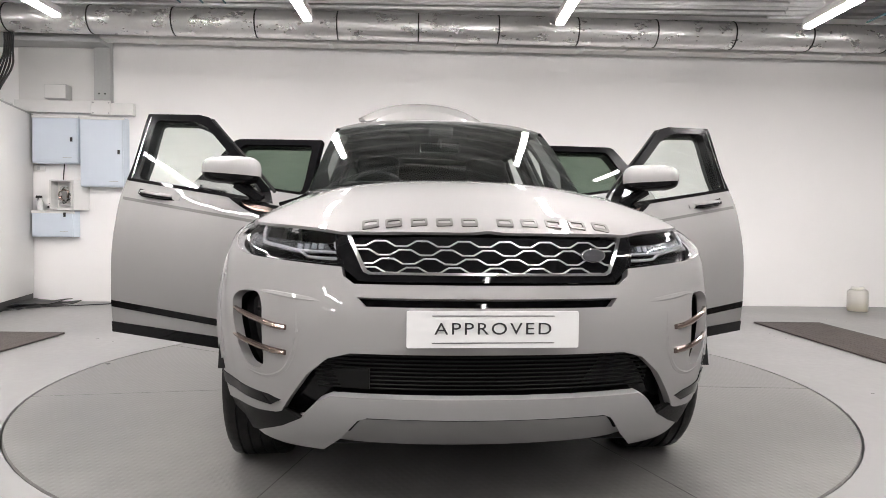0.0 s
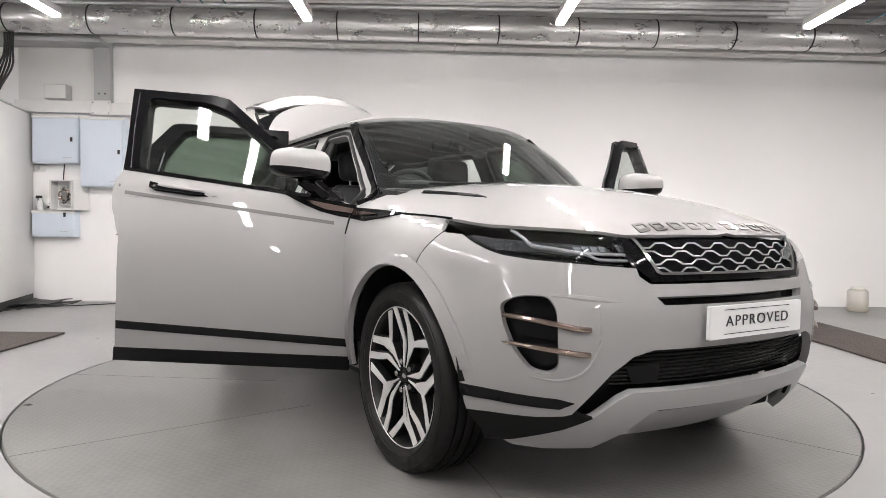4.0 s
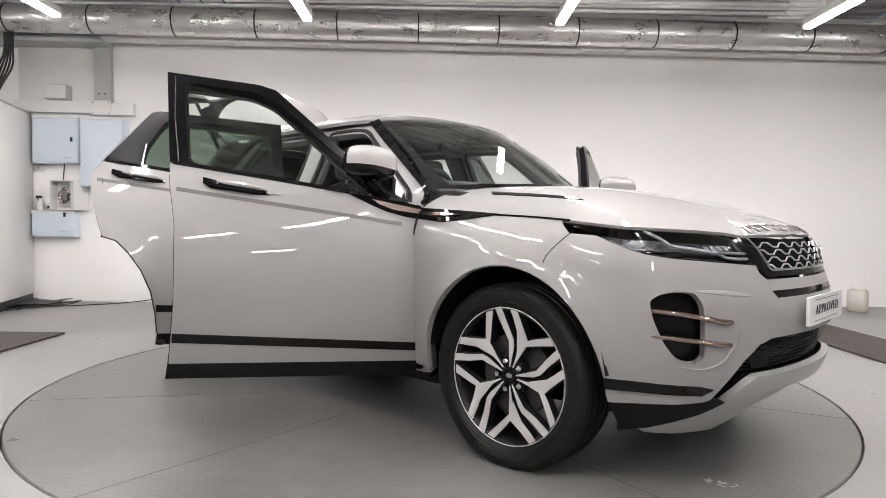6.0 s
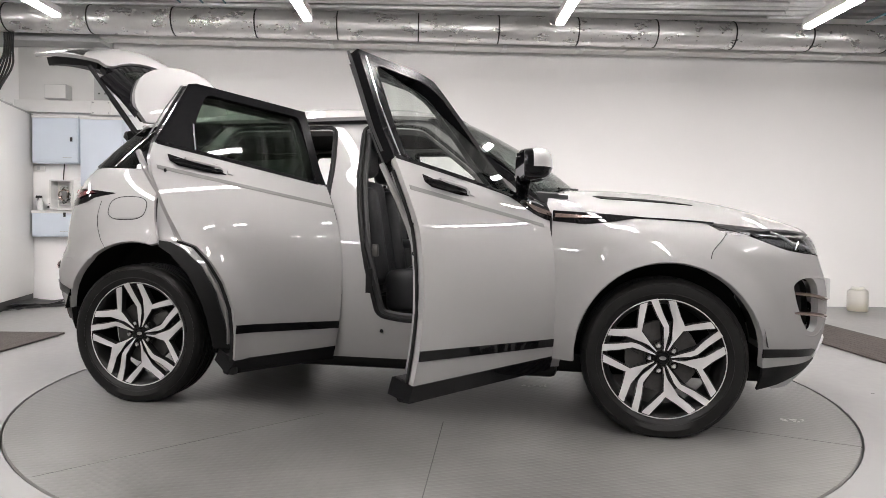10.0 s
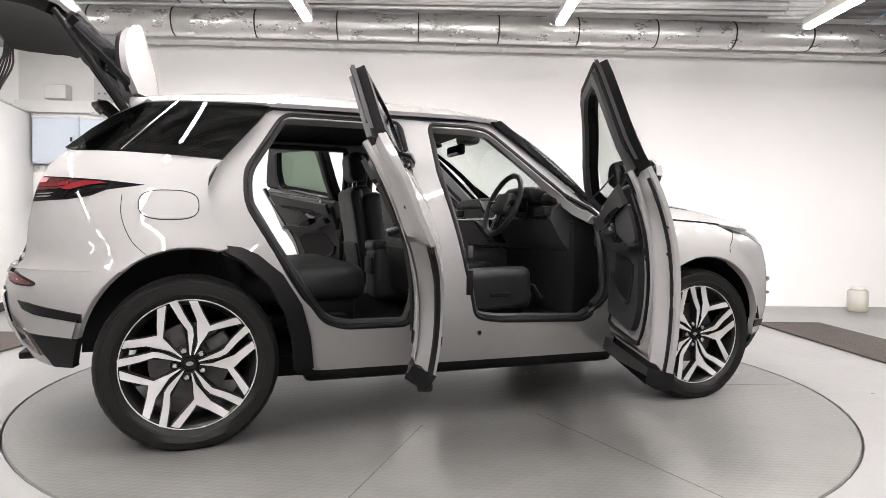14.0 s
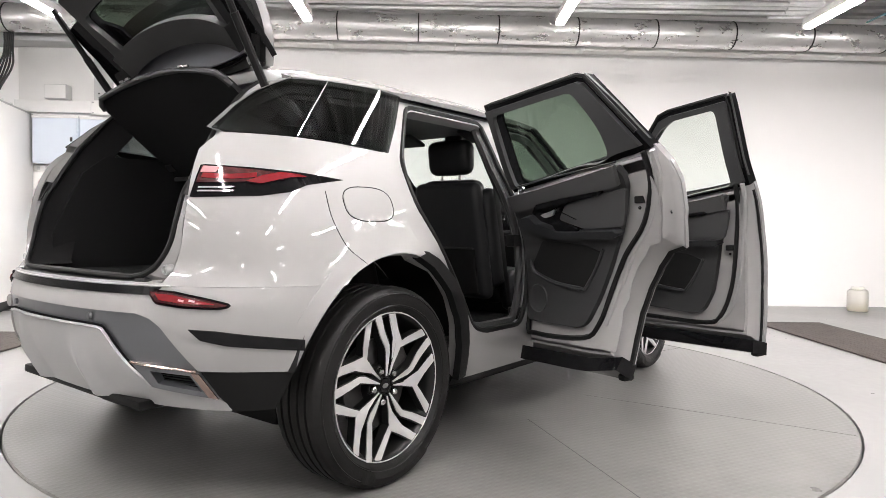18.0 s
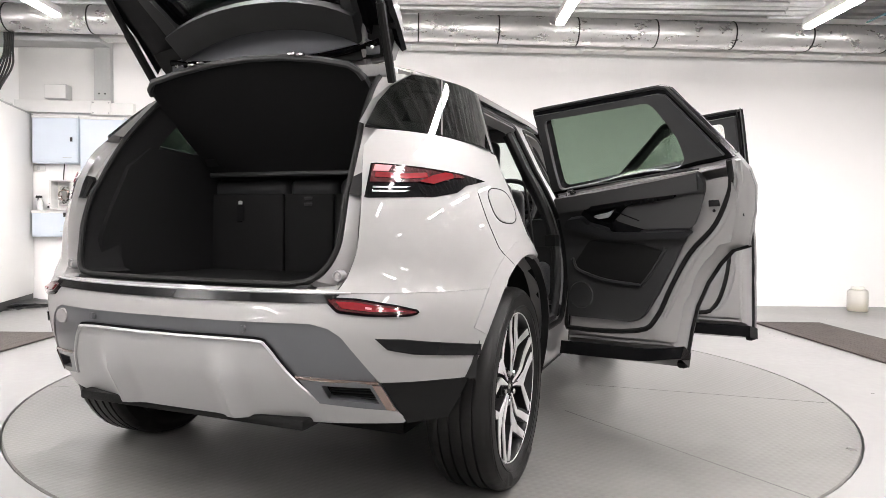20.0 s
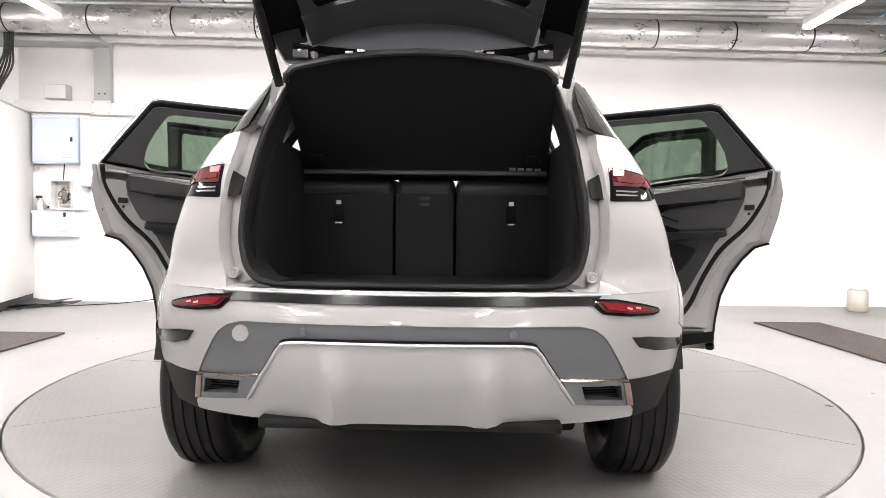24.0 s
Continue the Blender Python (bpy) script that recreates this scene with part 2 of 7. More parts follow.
def inside(pt, loops):
    x, y = pt
    odd = False
    for lp in loops:
        j = len(lp) - 1
        for i in range(len(lp)):
            xi, yi = lp[i]
            xj, yj = lp[j]
            if (yi > y) != (yj > y) and x < (xj - xi) * (y - yi) / (yj - yi) + xi:
                odd = not odd
            j = i
    return odd


def offset_poly(poly, d):
    """Moves a closed polygon inwards by d."""
    area = sum(poly[i - 1][0] * poly[i][1] - poly[i][0] * poly[i - 1][1] for i in range(len(poly)))
    sgn = 1 if area > 0 else -1
    out = []
    for i in range(len(poly)):
        a, p, b = Vector(poly[i - 1]), Vector(poly[i]), Vector(poly[(i + 1) % len(poly)])
        u, v = (p - a), (b - p)
        if u.length < 1e-6 or v.length < 1e-6:
            continue
        u.normalize(), v.normalize()
        nu, nv = Vector((-u.y, u.x)) * sgn, Vector((-v.y, v.x)) * sgn
        k = max(0.35, 1 + nu.dot(nv))
        out.append(tuple(p + (nu + nv) * (d / k)))
    return out


def dense(poly, step):
    out = []
    for i in range(len(poly)):
        a, b = Vector(poly[i - 1]), Vector(poly[i])
        k = max(1, int((b - a).length / step + 0.5))
        for j in range(k):
            out.append(tuple(a.lerp(b, (j + 1) / k)))
    return out


def panel(outline, place, holes=(), step=0.04, thick=0.012, sink=0.0, away=(0, 0, 0.7), centre=None):
    """A sheet with that outline and those holes in a flat (u, v) plane, bent by place(u, v) and thickened inwards.
    sink: how deep its face lies under the surface. away: the point that its face looks away from."""
    from mathutils.geometry import delaunay_2d_cdt
    loops = [dense(outline, step)] + [dense(h, step) for h in holes]
    pts, edges = [], []
    for lp in loops:
        n = len(pts)
        pts += [Vector(p) for p in lp]
        edges += [(n + i, n + (i + 1) % len(lp)) for i in range(len(lp))]
    us, vs = [p[0] for p in loops[0]], [p[1] for p in loops[0]]
    nx, ny = int((max(us) - min(us)) / step), int((max(vs) - min(vs)) / step)
    edge_pts = np.array([p for lp in loops for p in lp])
    for i in range(1, nx + 1):
        for j in range(1, ny + 1):
            p = (min(us) + i * step, min(vs) + (j + 0.5 * (i % 2)) * step)
            if inside(p, loops) and np.min(np.sum((edge_pts - p) ** 2, 1)) > (0.5 * step) ** 2:
                pts.append(Vector(p))
    co, _, tri, _, _, _ = delaunay_2d_cdt(pts, edges, [], 0, 1e-6)
    tri = [t for t in tri if inside(((co[t[0]].x + co[t[1]].x + co[t[2]].x) / 3, (co[t[0]].y + co[t[1]].y + co[t[2]].y) / 3), loops)]
    used = sorted({i for t in tri for i in t})
    idx = {k: i for i, k in enumerate(used)}
    top = [Vector(place(co[k].x, co[k].y)) for k in used]
    tri = [tuple(idx[i] for i in t) for t in tri]
    nrm = [Vector((0, 0, 0)) for _ in top]
    for a, b, c in tri:
        n = (top[b] - top[a]).cross(top[c] - top[a])
        for i in (a, b, c):
            nrm[i] += n
    mid = sum(top, Vector()) / len(top)
    tot = sum(nrm, Vector())
    if tot.dot(mid - Vector(away)) < 0:
        tri = [(a, c, b) for a, b, c in tri]
        nrm = [-n for n in nrm]
    nrm = [n.normalized() if n.length > 1e-12 else Vector((0, 0, 1)) for n in nrm]
    top = [t - n * sink for t, n in zip(top, nrm)]
    bot = [t - n * thick for t, n in zip(top, nrm)]
    n = len(top)
    faces = list(tri) + [(a + n, c + n, b + n) for a, b, c in tri]
    count = {}
    for a, b, c in tri:
        for e in ((a, b), (b, c), (c, a)):
            count[e] = 1
    for a, b in list(count):
        if (b, a) not in count:
            faces.append((b, a, a + n, b + n))
    return top + bot, faces


def bend(loop, place, lift=0.0):
    return [Vector(place(u, v)) for u, v in loop]


def prism(poly, y0, y1, plane="xz"):
    """A flat polygon drawn out between two offsets."""
    n = len(poly)
    mk = (lambda p, o: (p[0], o, p[1])) if plane == "xz" else ((lambda p, o: (p[0], p[1], o)) if plane == "xy" else (lambda p, o: (o, p[0], p[1])))
    v = [mk(p, y0) for p in poly] + [mk(p, y1) for p in poly]
    f = [tuple(range(n)), tuple(reversed(range(n, 2 * n)))]
    f += [(i, n + i, n + (i + 1) % n, (i + 1) % n) for i in range(n)]
    bm = bmesh.new()
    vs = [bm.verts.new(c) for c in v]
    for face in f:
        bm.faces.new([vs[i] for i in face])
    bmesh.ops.triangulate(bm, faces=[fc for fc in bm.faces if len(fc.verts) > 4])
    bmesh.ops.recalc_face_normals(bm, faces=bm.faces)
    return from_bm(bm)


def thing(name, label, category, group="", kind="", at=None):
    ob = tagged(new(name), label, category, group, kind)
    if at is not None:
        ob.matrix_basis = at
    return ob


# ---- the room ----
def wall_frame(x, dy=0.0, z=0.0):
    """A pose on the back wall's face: x along it, dy out of it towards the room."""
    return pose(x, 3.908 + 0.0345 * x - dy, z, 0, 0, 1.97)


def single(name, geo, mat, label, category="", kind="", at=None, group="", angle=32.0):
    return tagged(part(name, geo, mat, None, "", angle, at), label, category, group, kind)


def floor_sheet():
    ring = 2.277
    n = 96
    verts = [(ring * math.cos(2 * math.pi * k / n), ring * math.sin(2 * math.pi * k / n), 0) for k in range(n)]
    verts += [(9.5 * max(-1, min(1, 1.5 * math.cos(2 * math.pi * k / n))), -1.5 + 9.0 * max(-1, min(1, 1.5 * math.sin(2 * math.pi * k / n))), 0) for k in range(n)]
    verts += [(v[0], v[1], -0.12) for v in verts[:n]]
    faces = [(k, n + k, n + (k + 1) % n, (k + 1) % n) for k in range(n)]
    faces += [(k, (k + 1) % n, 2 * n + (k + 1) % n, 2 * n + k) for k in range(n)]
    single("floor", (verts, faces), CONCRETE, "grey painted concrete floor with a pit for the turntable", "floor", "structure")
    single("turntable_pit", lathe([(2.3, -0.12), (0.001, -0.121)], 64, "z"), DARK_GAP, "dark bottom of the turntable pit", "pit", "structure")


def room_shell():
    single("wall_north", block(-11, 11, 0, 0.2, -0.02, 3.75), WALL_PAINT, "plain white painted back wall", "wall", "structure", wall_frame(0))
    # Three unseen walls are added; their grey keeps bounced light low.
    single("wall_west", block(-9.4, -9.2, -10.4, 3.7, -0.02, 3.75), CEILING_PAINT, "unseen side wall, added, grey to hold down bounced light", "wall", "structure")
    single("wall_east", block(9.2, 9.4, -10.4, 4.3, -0.02, 3.75), CEILING_PAINT, "unseen side wall, added, grey to hold down bounced light", "wall", "structure")
    single("wall_south", block(-9.4, 9.4, -10.6, -10.4, -0.02, 3.75), CEILING_PAINT, "unseen wall behind the camera, added, grey to hold down bounced light", "wall", "structure")
    single("ceiling", block(-9.6, 9.6, -10.7, 4.6, 3.75, 3.95), CEILING_PAINT, "grey concrete ceiling", "ceiling", "structure")


floor_sheet()
room_shell()

# the turntable: a disc of painted tread plates with a dark slit round it
table = tagged(part("turntable", lathe([(0.001, 0.0), (0.8, 0.0), (1.6, 0.0), (2.262, 0.0), (2.268, -0.006), (2.268, -0.1)], 128, "z"), TREAD),
               "round grey steel turntable set flush in the floor", "turntable")
for a, b in (((.22, -.9), (.36, -2.23)), ((-.40, -.9), (-1.15, -1.93)), ((.22, .9), (.36, 2.23)), ((-.40, .9), (-1.15, 1.93)), ((1.2, -.6), (2.1, -.85)), ((1.2, .6), (2.1, .85))):
    part("plate_joint", tube([(*a, -.002), (*b, -.002)], .0032, 6), PLATE_SEAM, table, "worn joint between plates")
# patches where the paint is worn off the raised lozenges; the pale colour paints their glint
random.seed(11)
for cx, cy, r in ((1.93, -.48, .055), (.62, -.06, .07)):
    for k in range(16):
        px, py, turn = cx + r * random.uniform(-1, 1), cy + .45 * r * random.uniform(-1, 1), radians(45 if k % 2 else -45)
        spot = [(px + .011 * math.cos(t) * math.cos(turn) - .004 * math.sin(t) * math.sin(turn), py + .011 * math.cos(t) * math.sin(turn) + .004 * math.sin(t) * math.cos(turn)) for t in np.linspace(0, 5.5, 7)]
        part("worn_spot", panel(spot, lambda x, y: (x, y, .0012), step=.05, thick=.001, away=(0, 0, -5)), SALT, table, "bare worn spot in the paint, its glint put into a pale colour")


def light_batten():
    """A slim ceiling light: white body, glowing diffuser, end caps, two wires."""
    b = thing("ceiling_light", "slim white LED batten light hung under the ceiling, lit", "ceiling light", "ceiling lights")
    part("housing", block(-0.042, 0.042, -0.75, 0.75, 0.011, 0.075, 0.006), WHITE_PIPE, b)
    part("diffuser", block(-0.036, 0.036, -0.735, 0.735, -0.014, 0.012, 0.006), TUBE_GLOW, b, "glowing white diffuser")
    for s in (-1, 1):
        part("end_cap", block(-0.039, 0.039, s * 0.75 - 0.016, s * 0.75 + 0.016, -0.018, 0.032, 0.004), WHITE_PIPE, b)
        part("wire", tube([(0, s * 0.5, 0.085), (0, s * 0.5, 0.87)], 0.004, 6), GALV, b)
    return b


first = light_batten()
first.matrix_basis = pose(-3.35, 1.0, 2.75)
# x 5.45 is an unseen lamp, added on the same spacing to brighten the wall
for y, across in ((1.0, (-5.55, -1.16, 1.06, 3.25, 5.45)), (-1.2, (-3.35, -1.16, 1.06, 3.25)), (-3.4, (-3.35, -1.16, 1.06, 3.25)), (-6.0, (-3.35, 1.06)), (-8.6, (-5.55, -1.16, 3.25))):
    for x in across:
        copy_thing(first, pose(x, y, 2.75))


def duct():
    """The foil-lagged duct along the back wall, in lengths with dark bands, on hangers."""
    d = thing("ventilation_duct", "silver foil-lagged round duct along the back wall", "duct", kind="structure", at=wall_frame(0, 0.62, 3.15))
    r, step = 0.152, 0.885
    x = -8.2
    while x < 8.2:
        prof = [(r - 0.004, x + 0.004), (r, x + 0.02), (r + 0.003, x + step * 0.5), (r, x + step - 0.02), (r - 0.004, x + step - 0.004)]
        g = lathe(prof, 28, "z")
        part("duct_length", moved(g, pose(0, 0, 0, 0, 90, 0)), FOIL, d)
        part("band", moved(lathe([(r - 0.002, x - 0.008), (r + 0.003, x - 0.007), (r + 0.003, x + 0.007), (r - 0.002, x + 0.008)], 28, "z"), pose(0, 0, 0, 0, 90, 0)), CABLE, d, "dark joint band")
        x += step


duct()


# ---- the car: its body is one smooth shape, and every panel is cut from it ----
def table_at(tab, v):
    if v <= tab[0][0]:
        return tab[0][1]
    for (a, p), (b, q) in zip(tab, tab[1:]):
        if v <= b:
            return p + (q - p) * (v - a) / (b - a)
    return tab[-1][1]


def smooth_tab(tab, n=8):
    return curve_pts(tab, n)


WIDE = smooth_tab([(.18, .86), (.30, .90), (.45, .93), (.60, .945), (.75, .945), (.88, .93), (.97, .906), (1.03, .885), (1.10, .856), (1.16, .826), (1.22, .793), (1.26, .769), (1.52, .64), (1.57, .60)])
NOSE = smooth_tab([(.20, 2.12), (.30, 2.19), (.42, 2.225), (.55, 2.24), (.68, 2.235), (.78, 2.205), (.86, 2.18), (.93, 2.15), (.97, 2.11), (1.02, 2.0)])
TAIL = smooth_tab([(.30, 2.05), (.42, 2.10), (.55, 2.145), (.68, 2.16), (.76, 2.13), (.80, 2.10), (.95, 2.10), (1.10, 2.085), (1.20, 2.05), (1.26, 2.0), (1.35, 1.90), (1.45, 1.80), (1.54, 1.70)])
BONNET = smooth_tab([(.6, 1.125), (.9, 1.10), (1.2, 1.072), (1.5, 1.045), (1.8, 1.012), (2.0, .975), (2.08, .953), (2.15, .925), (2.2, .88)])
XC, KP, Z0 = 0.7, 0.155, 0.72


def width(x, z):
    w = table_at(WIDE, z)
    if x > .8 and z > Z0:
        r = min(.9999, max(0., (z - Z0) / (table_at(BONNET, x) - Z0)))
        w += (.945 * (1 - r ** 4.5) ** .25 - w) * min(1., (x - .8) / .4)
    elif x > .1 and z > 1.06:
        w -= .11 * min(1.1, (x - .1) / .63) ** 1.5 * min(1., (z - 1.06) / .07)
    return w


def side_y(x, z):
    w = width(x, z)
    w += flare(x, z)
    if abs(x) > XC:
        end = table_at(NOSE if x > 0 else TAIL, z)
        w *= math.sqrt(max(0., 1 - min(1., (abs(x) - XC) / (end - XC)) ** (1 / KP)))
    return w


def front_x(y, z):
    x = 2.0
    for _ in range(6):
        s = min(.9995, abs(y) / (width(min(x, 2.0), z) if z > Z0 else table_at(WIDE, z)))
        x = .5 * x + .5 * (XC + (table_at(NOSE, z) - XC) * (1 - s * s) ** KP)
    return x


def rear_x(y, z):
    s = min(.9995, abs(y) / table_at(WIDE, z))
    return -(XC + (table_at(TAIL, z) - XC) * (1 - s * s) ** KP)


def arc_table(end):
    """Length along the plan curve of one corner, from the middle of the end to the flank: (length, plan angle)."""
    a, w = end - XC, .94
    angs = sorted({0.0} | {math.asin(k / 60) for k in range(1, 60)} | {math.acos((k / 60) ** (1 / (2 * KP))) for k in range(0, 60)})
    out, run, last = [], 0.0, None
    for t in angs:
        p = Vector((a * max(0.0, math.cos(t)) ** (2 * KP), w * math.sin(t)))
        run += (p - last).length if last is not None else 0
        out.append((run, t))
        last = p
    return out


ARC_F, ARC_R = arc_table(2.24), arc_table(2.16)


def corner(front, s):
    """A place function for one corner of the body: u is the length round the plan from the middle, v the height."""
    arc, end = (ARC_F, NOSE) if front else (ARC_R, TAIL)

    def at(u, z):
        t = table_at(arc, abs(u))
        x = XC + (table_at(end, z) - XC) * max(0.0, math.cos(t)) ** (2 * KP)
        w = (width(min(x, 2.0), z) if front else table_at(WIDE, z)) + flare(x if front else -x, z)
        return (x if front else -x, s * w * math.sin(t) * (1 if u >= 0 else -1), z)
    return at


INV_F, INV_R = [(t, u) for u, t in ARC_F], [(t, u) for u, t in ARC_R]


def u_at_y(y, z, front=True):
    """The length round the corner at which the flank's distance from the middle is y."""
    x = front_x(y, z) if front else -rear_x(y, z)
    w = width(min(x, 2.0), z) if front else table_at(WIDE, z)
    return table_at(INV_F if front else INV_R, math.asin(min(.9999, abs(y) / w))) * (1 if y >= 0 else -1)


def u_at_x(x, z, front=True):
    q = min(1., max(0., (abs(x) - XC) / (table_at(NOSE if front else TAIL, z) - XC)))
    return table_at(INV_F if front else INV_R, math.acos(q ** (1 / (2 * KP))))


def UY(pts, front=True):
    return [(u_at_y(y, z, front), z) for y, z in pts]


def UX(pts, front=True):
    return [(u_at_x(x, z, front), z) for x, z in pts]


def flare(x, z):
    """The flared lip round the wheel arches."""
    d = math.hypot((x - 1.352) / .95, z - .37) if x > 0 else math.hypot((x + 1.335) / .92, z - .37)
    r = .445 if x > 0 else .487
    k = 1 - (d - r) / .085
    return .024 * min(1., max(0., k)) if z > .3 else 0.0


def flank(s, sink=0.0):
    return lambda x, z: (x, s * (side_y(x, z) - sink), z)


def front_face(y, z):
    return (front_x(y, z), y, z)


def rear_face(y, z):
    return (rear_x(y, z), y, z)


def belt(x):
    return 1.235 - 0.09 * (x + 1.2)


CROWN = smooth_tab([(.70, .05), (.93, .070), (1.05, .082), (1.2, .089), (1.36, .090), (1.5, .083), (1.66, .070), (1.86, .044), (2.0, .030), (2.09, .021), (2.13, .008), (2.2, .0)])


def bonnet_z(x, y):
    return bonnet_flat(x, y) + table_at(CROWN, x) * (1 - min(1., abs(y) / max(.05, hood_edge(x))) ** 2.3)


def bonnet_flat(x, y):
    zh = table_at(BONNET, x)
    w = .945 * math.sqrt(max(0.001, 1 - min(1., max(0, x - XC) / (2.2 - XC)) ** (1 / KP)))
    return Z0 + (zh - Z0) * max(0.0, 1 - min(1, abs(y) / w) ** 4) ** (1 / 4.5)


def arch(cx, cz, rx, rz, a0, a1, n=18):
    return [(cx + rx * math.cos(radians(a0 + (a1 - a0) * k / n)), cz + rz * math.sin(radians(a0 + (a1 - a0) * k / n))) for k in range(n + 1)]


CAR = thing("car", "pearl-silver compact SUV, doors and tailgate open, on the turntable", "car")


def piece(name, geo, mat, label="", angle=32.0, parent=None):
    ob = part(name, geo, mat, CAR if parent is None else parent, label, angle)
    if parent is None:
        ob.matrix_basis = SHIFT
    return ob


# hood: the panel between the two crowns
def hood_edge(x):
    return table_at([(.75, .868), (1.0, .852), (1.2, .834), (1.5, .815), (1.62, .806), (1.72, .795), (1.786, .775), (1.88, .71), (1.955, .638), (2.03, .54), (2.077, .466), (2.11, .33), (2.125, .18), (2.13, 0.0)], x)


def hood():
    xs = [.80 + k * .06 for k in range(23)]
    left = [(x, hood_edge(x)) for x in xs if x < 2.07] + [(2.077, .466), (2.11, .33), (2.125, .18), (2.13, 0.0)]
    rear = [(.93 - .17 * (y / .80) ** 2, y) for y in (-.7, -.5, -.25, 0, .25, .5, .7)]
    out = rear + left + [(x, -y) for x, y in reversed(left[:-1])]
    h = piece("hood", panel(out, lambda x, y: (x, y, bonnet_z(x, y)), step=0.05, thick=0.012), PAINT, "pearl-silver hood with spaced letters along its front edge")
    for s in (-1, 1):
        vent = [(1.02, s * .62), (1.06, s * .66), (1.42, s * .63), (1.50, s * .615), (1.42, s * .605)]
        part("hood_vent", panel(vent, lambda x, y: (x, y, bonnet_z(x, y)), step=0.06, thick=0.004, sink=-0.004), GLOSS_BLACK, h, "slim black hood vent")
    # the eleven separate letters of the maker's name stand as plain satin bars
    ys = [.385, .303, .222, .141, .06, -.055, -.136, -.217, -.298, -.372]
    for y in ys:
        bar = rounded([(-.027, -.022), (.027, -.022), (.027, .022), (-.027, .022)], .007)
        gap = rounded([(-.019, -.010), (.019, -.010), (.019, .010), (-.019, .010)], .003)
        x0 = 2.090 - .17 * y * y
        part("letter_bar", panel([(x0 + b, y + a) for a, b in bar], lambda x, y: (x, y, bonnet_z(x, y)), [[(x0 + b, y + a) for a, b in gap]], step=0.02, thick=0.004, sink=-0.0015), BAR_GREY, h, "raised satin letter block")
    return h


hood()

# fenders, front bumper
for s in (-1, 1):
    piece("hood_gap", tube([(x, s * (hood_edge(x) + .003), bonnet_z(x, hood_edge(x)) + .001) for x in np.linspace(.86, 1.56, 15)], .0045, 6), DARK_GAP, "dark gap between hood and fender")
    top = [(x, bonnet_z(x, hood_edge(x))) for x in (.84, .95, 1.1, 1.25, 1.4, 1.52)]
    fen = [(.825, .34)] + [(.825, 1.03)] + top + [(1.60, .935), (1.54, .85), (1.522, .7665)]
    fen += arch(1.352, .36, .418, .445, 66, 180)[1:] + [(.934, .335)]
    piece("front_fender", panel(fen, flank(s), step=0.045, thick=0.02), PAINT, "pearl-silver front fender with a flared arch")
    # vent blade in front of the door, black with a copper inlay
    v = piece("fender_vent", panel([(.83, 1.035), (1.0, 1.024), (1.23, 1.006), (1.1, .985), (.98, .972), (.83, .985)], flank(s), step=0.04, thick=0.006, sink=-0.005), GLOSS_BLACK, "gloss black fender blade with a copper inlay")
    part("inlay", panel([(.84, 1.02), (1.0, 1.008), (1.06, 1.0), (.95, .998), (.84, 1.0)], flank(s), step=0.05, thick=0.004, sink=-0.008), COPPER, v, "copper inlay")
    piece("wheel_arch_liner", join(panel(arch(1.352, .37, .43, .46, 180, 0), lambda x, z: (x, s * .60, z), step=0.08, thick=0.01),
          ([(x, s * yy, z) for yy in (.60, .92) for x, z in arch(1.352, .37, .435, .465, 8, 172)],
           [(k, k + 1, 19 + k + 1, 19 + k) for k in range(18)])), CLADDING, "black wheel-arch liner")

V_OUT = [(-.735, .738), (-.80, .738), (-.842, .712), (-.838, .64), (-.812, .55), (-.775, .495), (-.735, .485), (-.712, .505), (-.720, .70)]
LOW_GRILLE = [(-.43, .565), (.43, .565), (.50, .545), (.565, .49), (.655, .335), (.58, .33), (.52, .405), (.48, .43), (-.48, .43), (-.52, .405), (-.58, .33), (-.655, .335), (-.565, .49), (-.50, .545)]


LAMP_TOP = [(1.53, .978), (1.66, .963), (1.786, .949), (1.88, .943), (1.955, .938), (2.03, .931), (2.072, .924)]
LAMP_LOW = [(2.131, .832), (2.05, .845), (1.957, .856), (1.88, .869), (1.827, .885), (1.76, .910), (1.70, .934), (1.62, .956)]


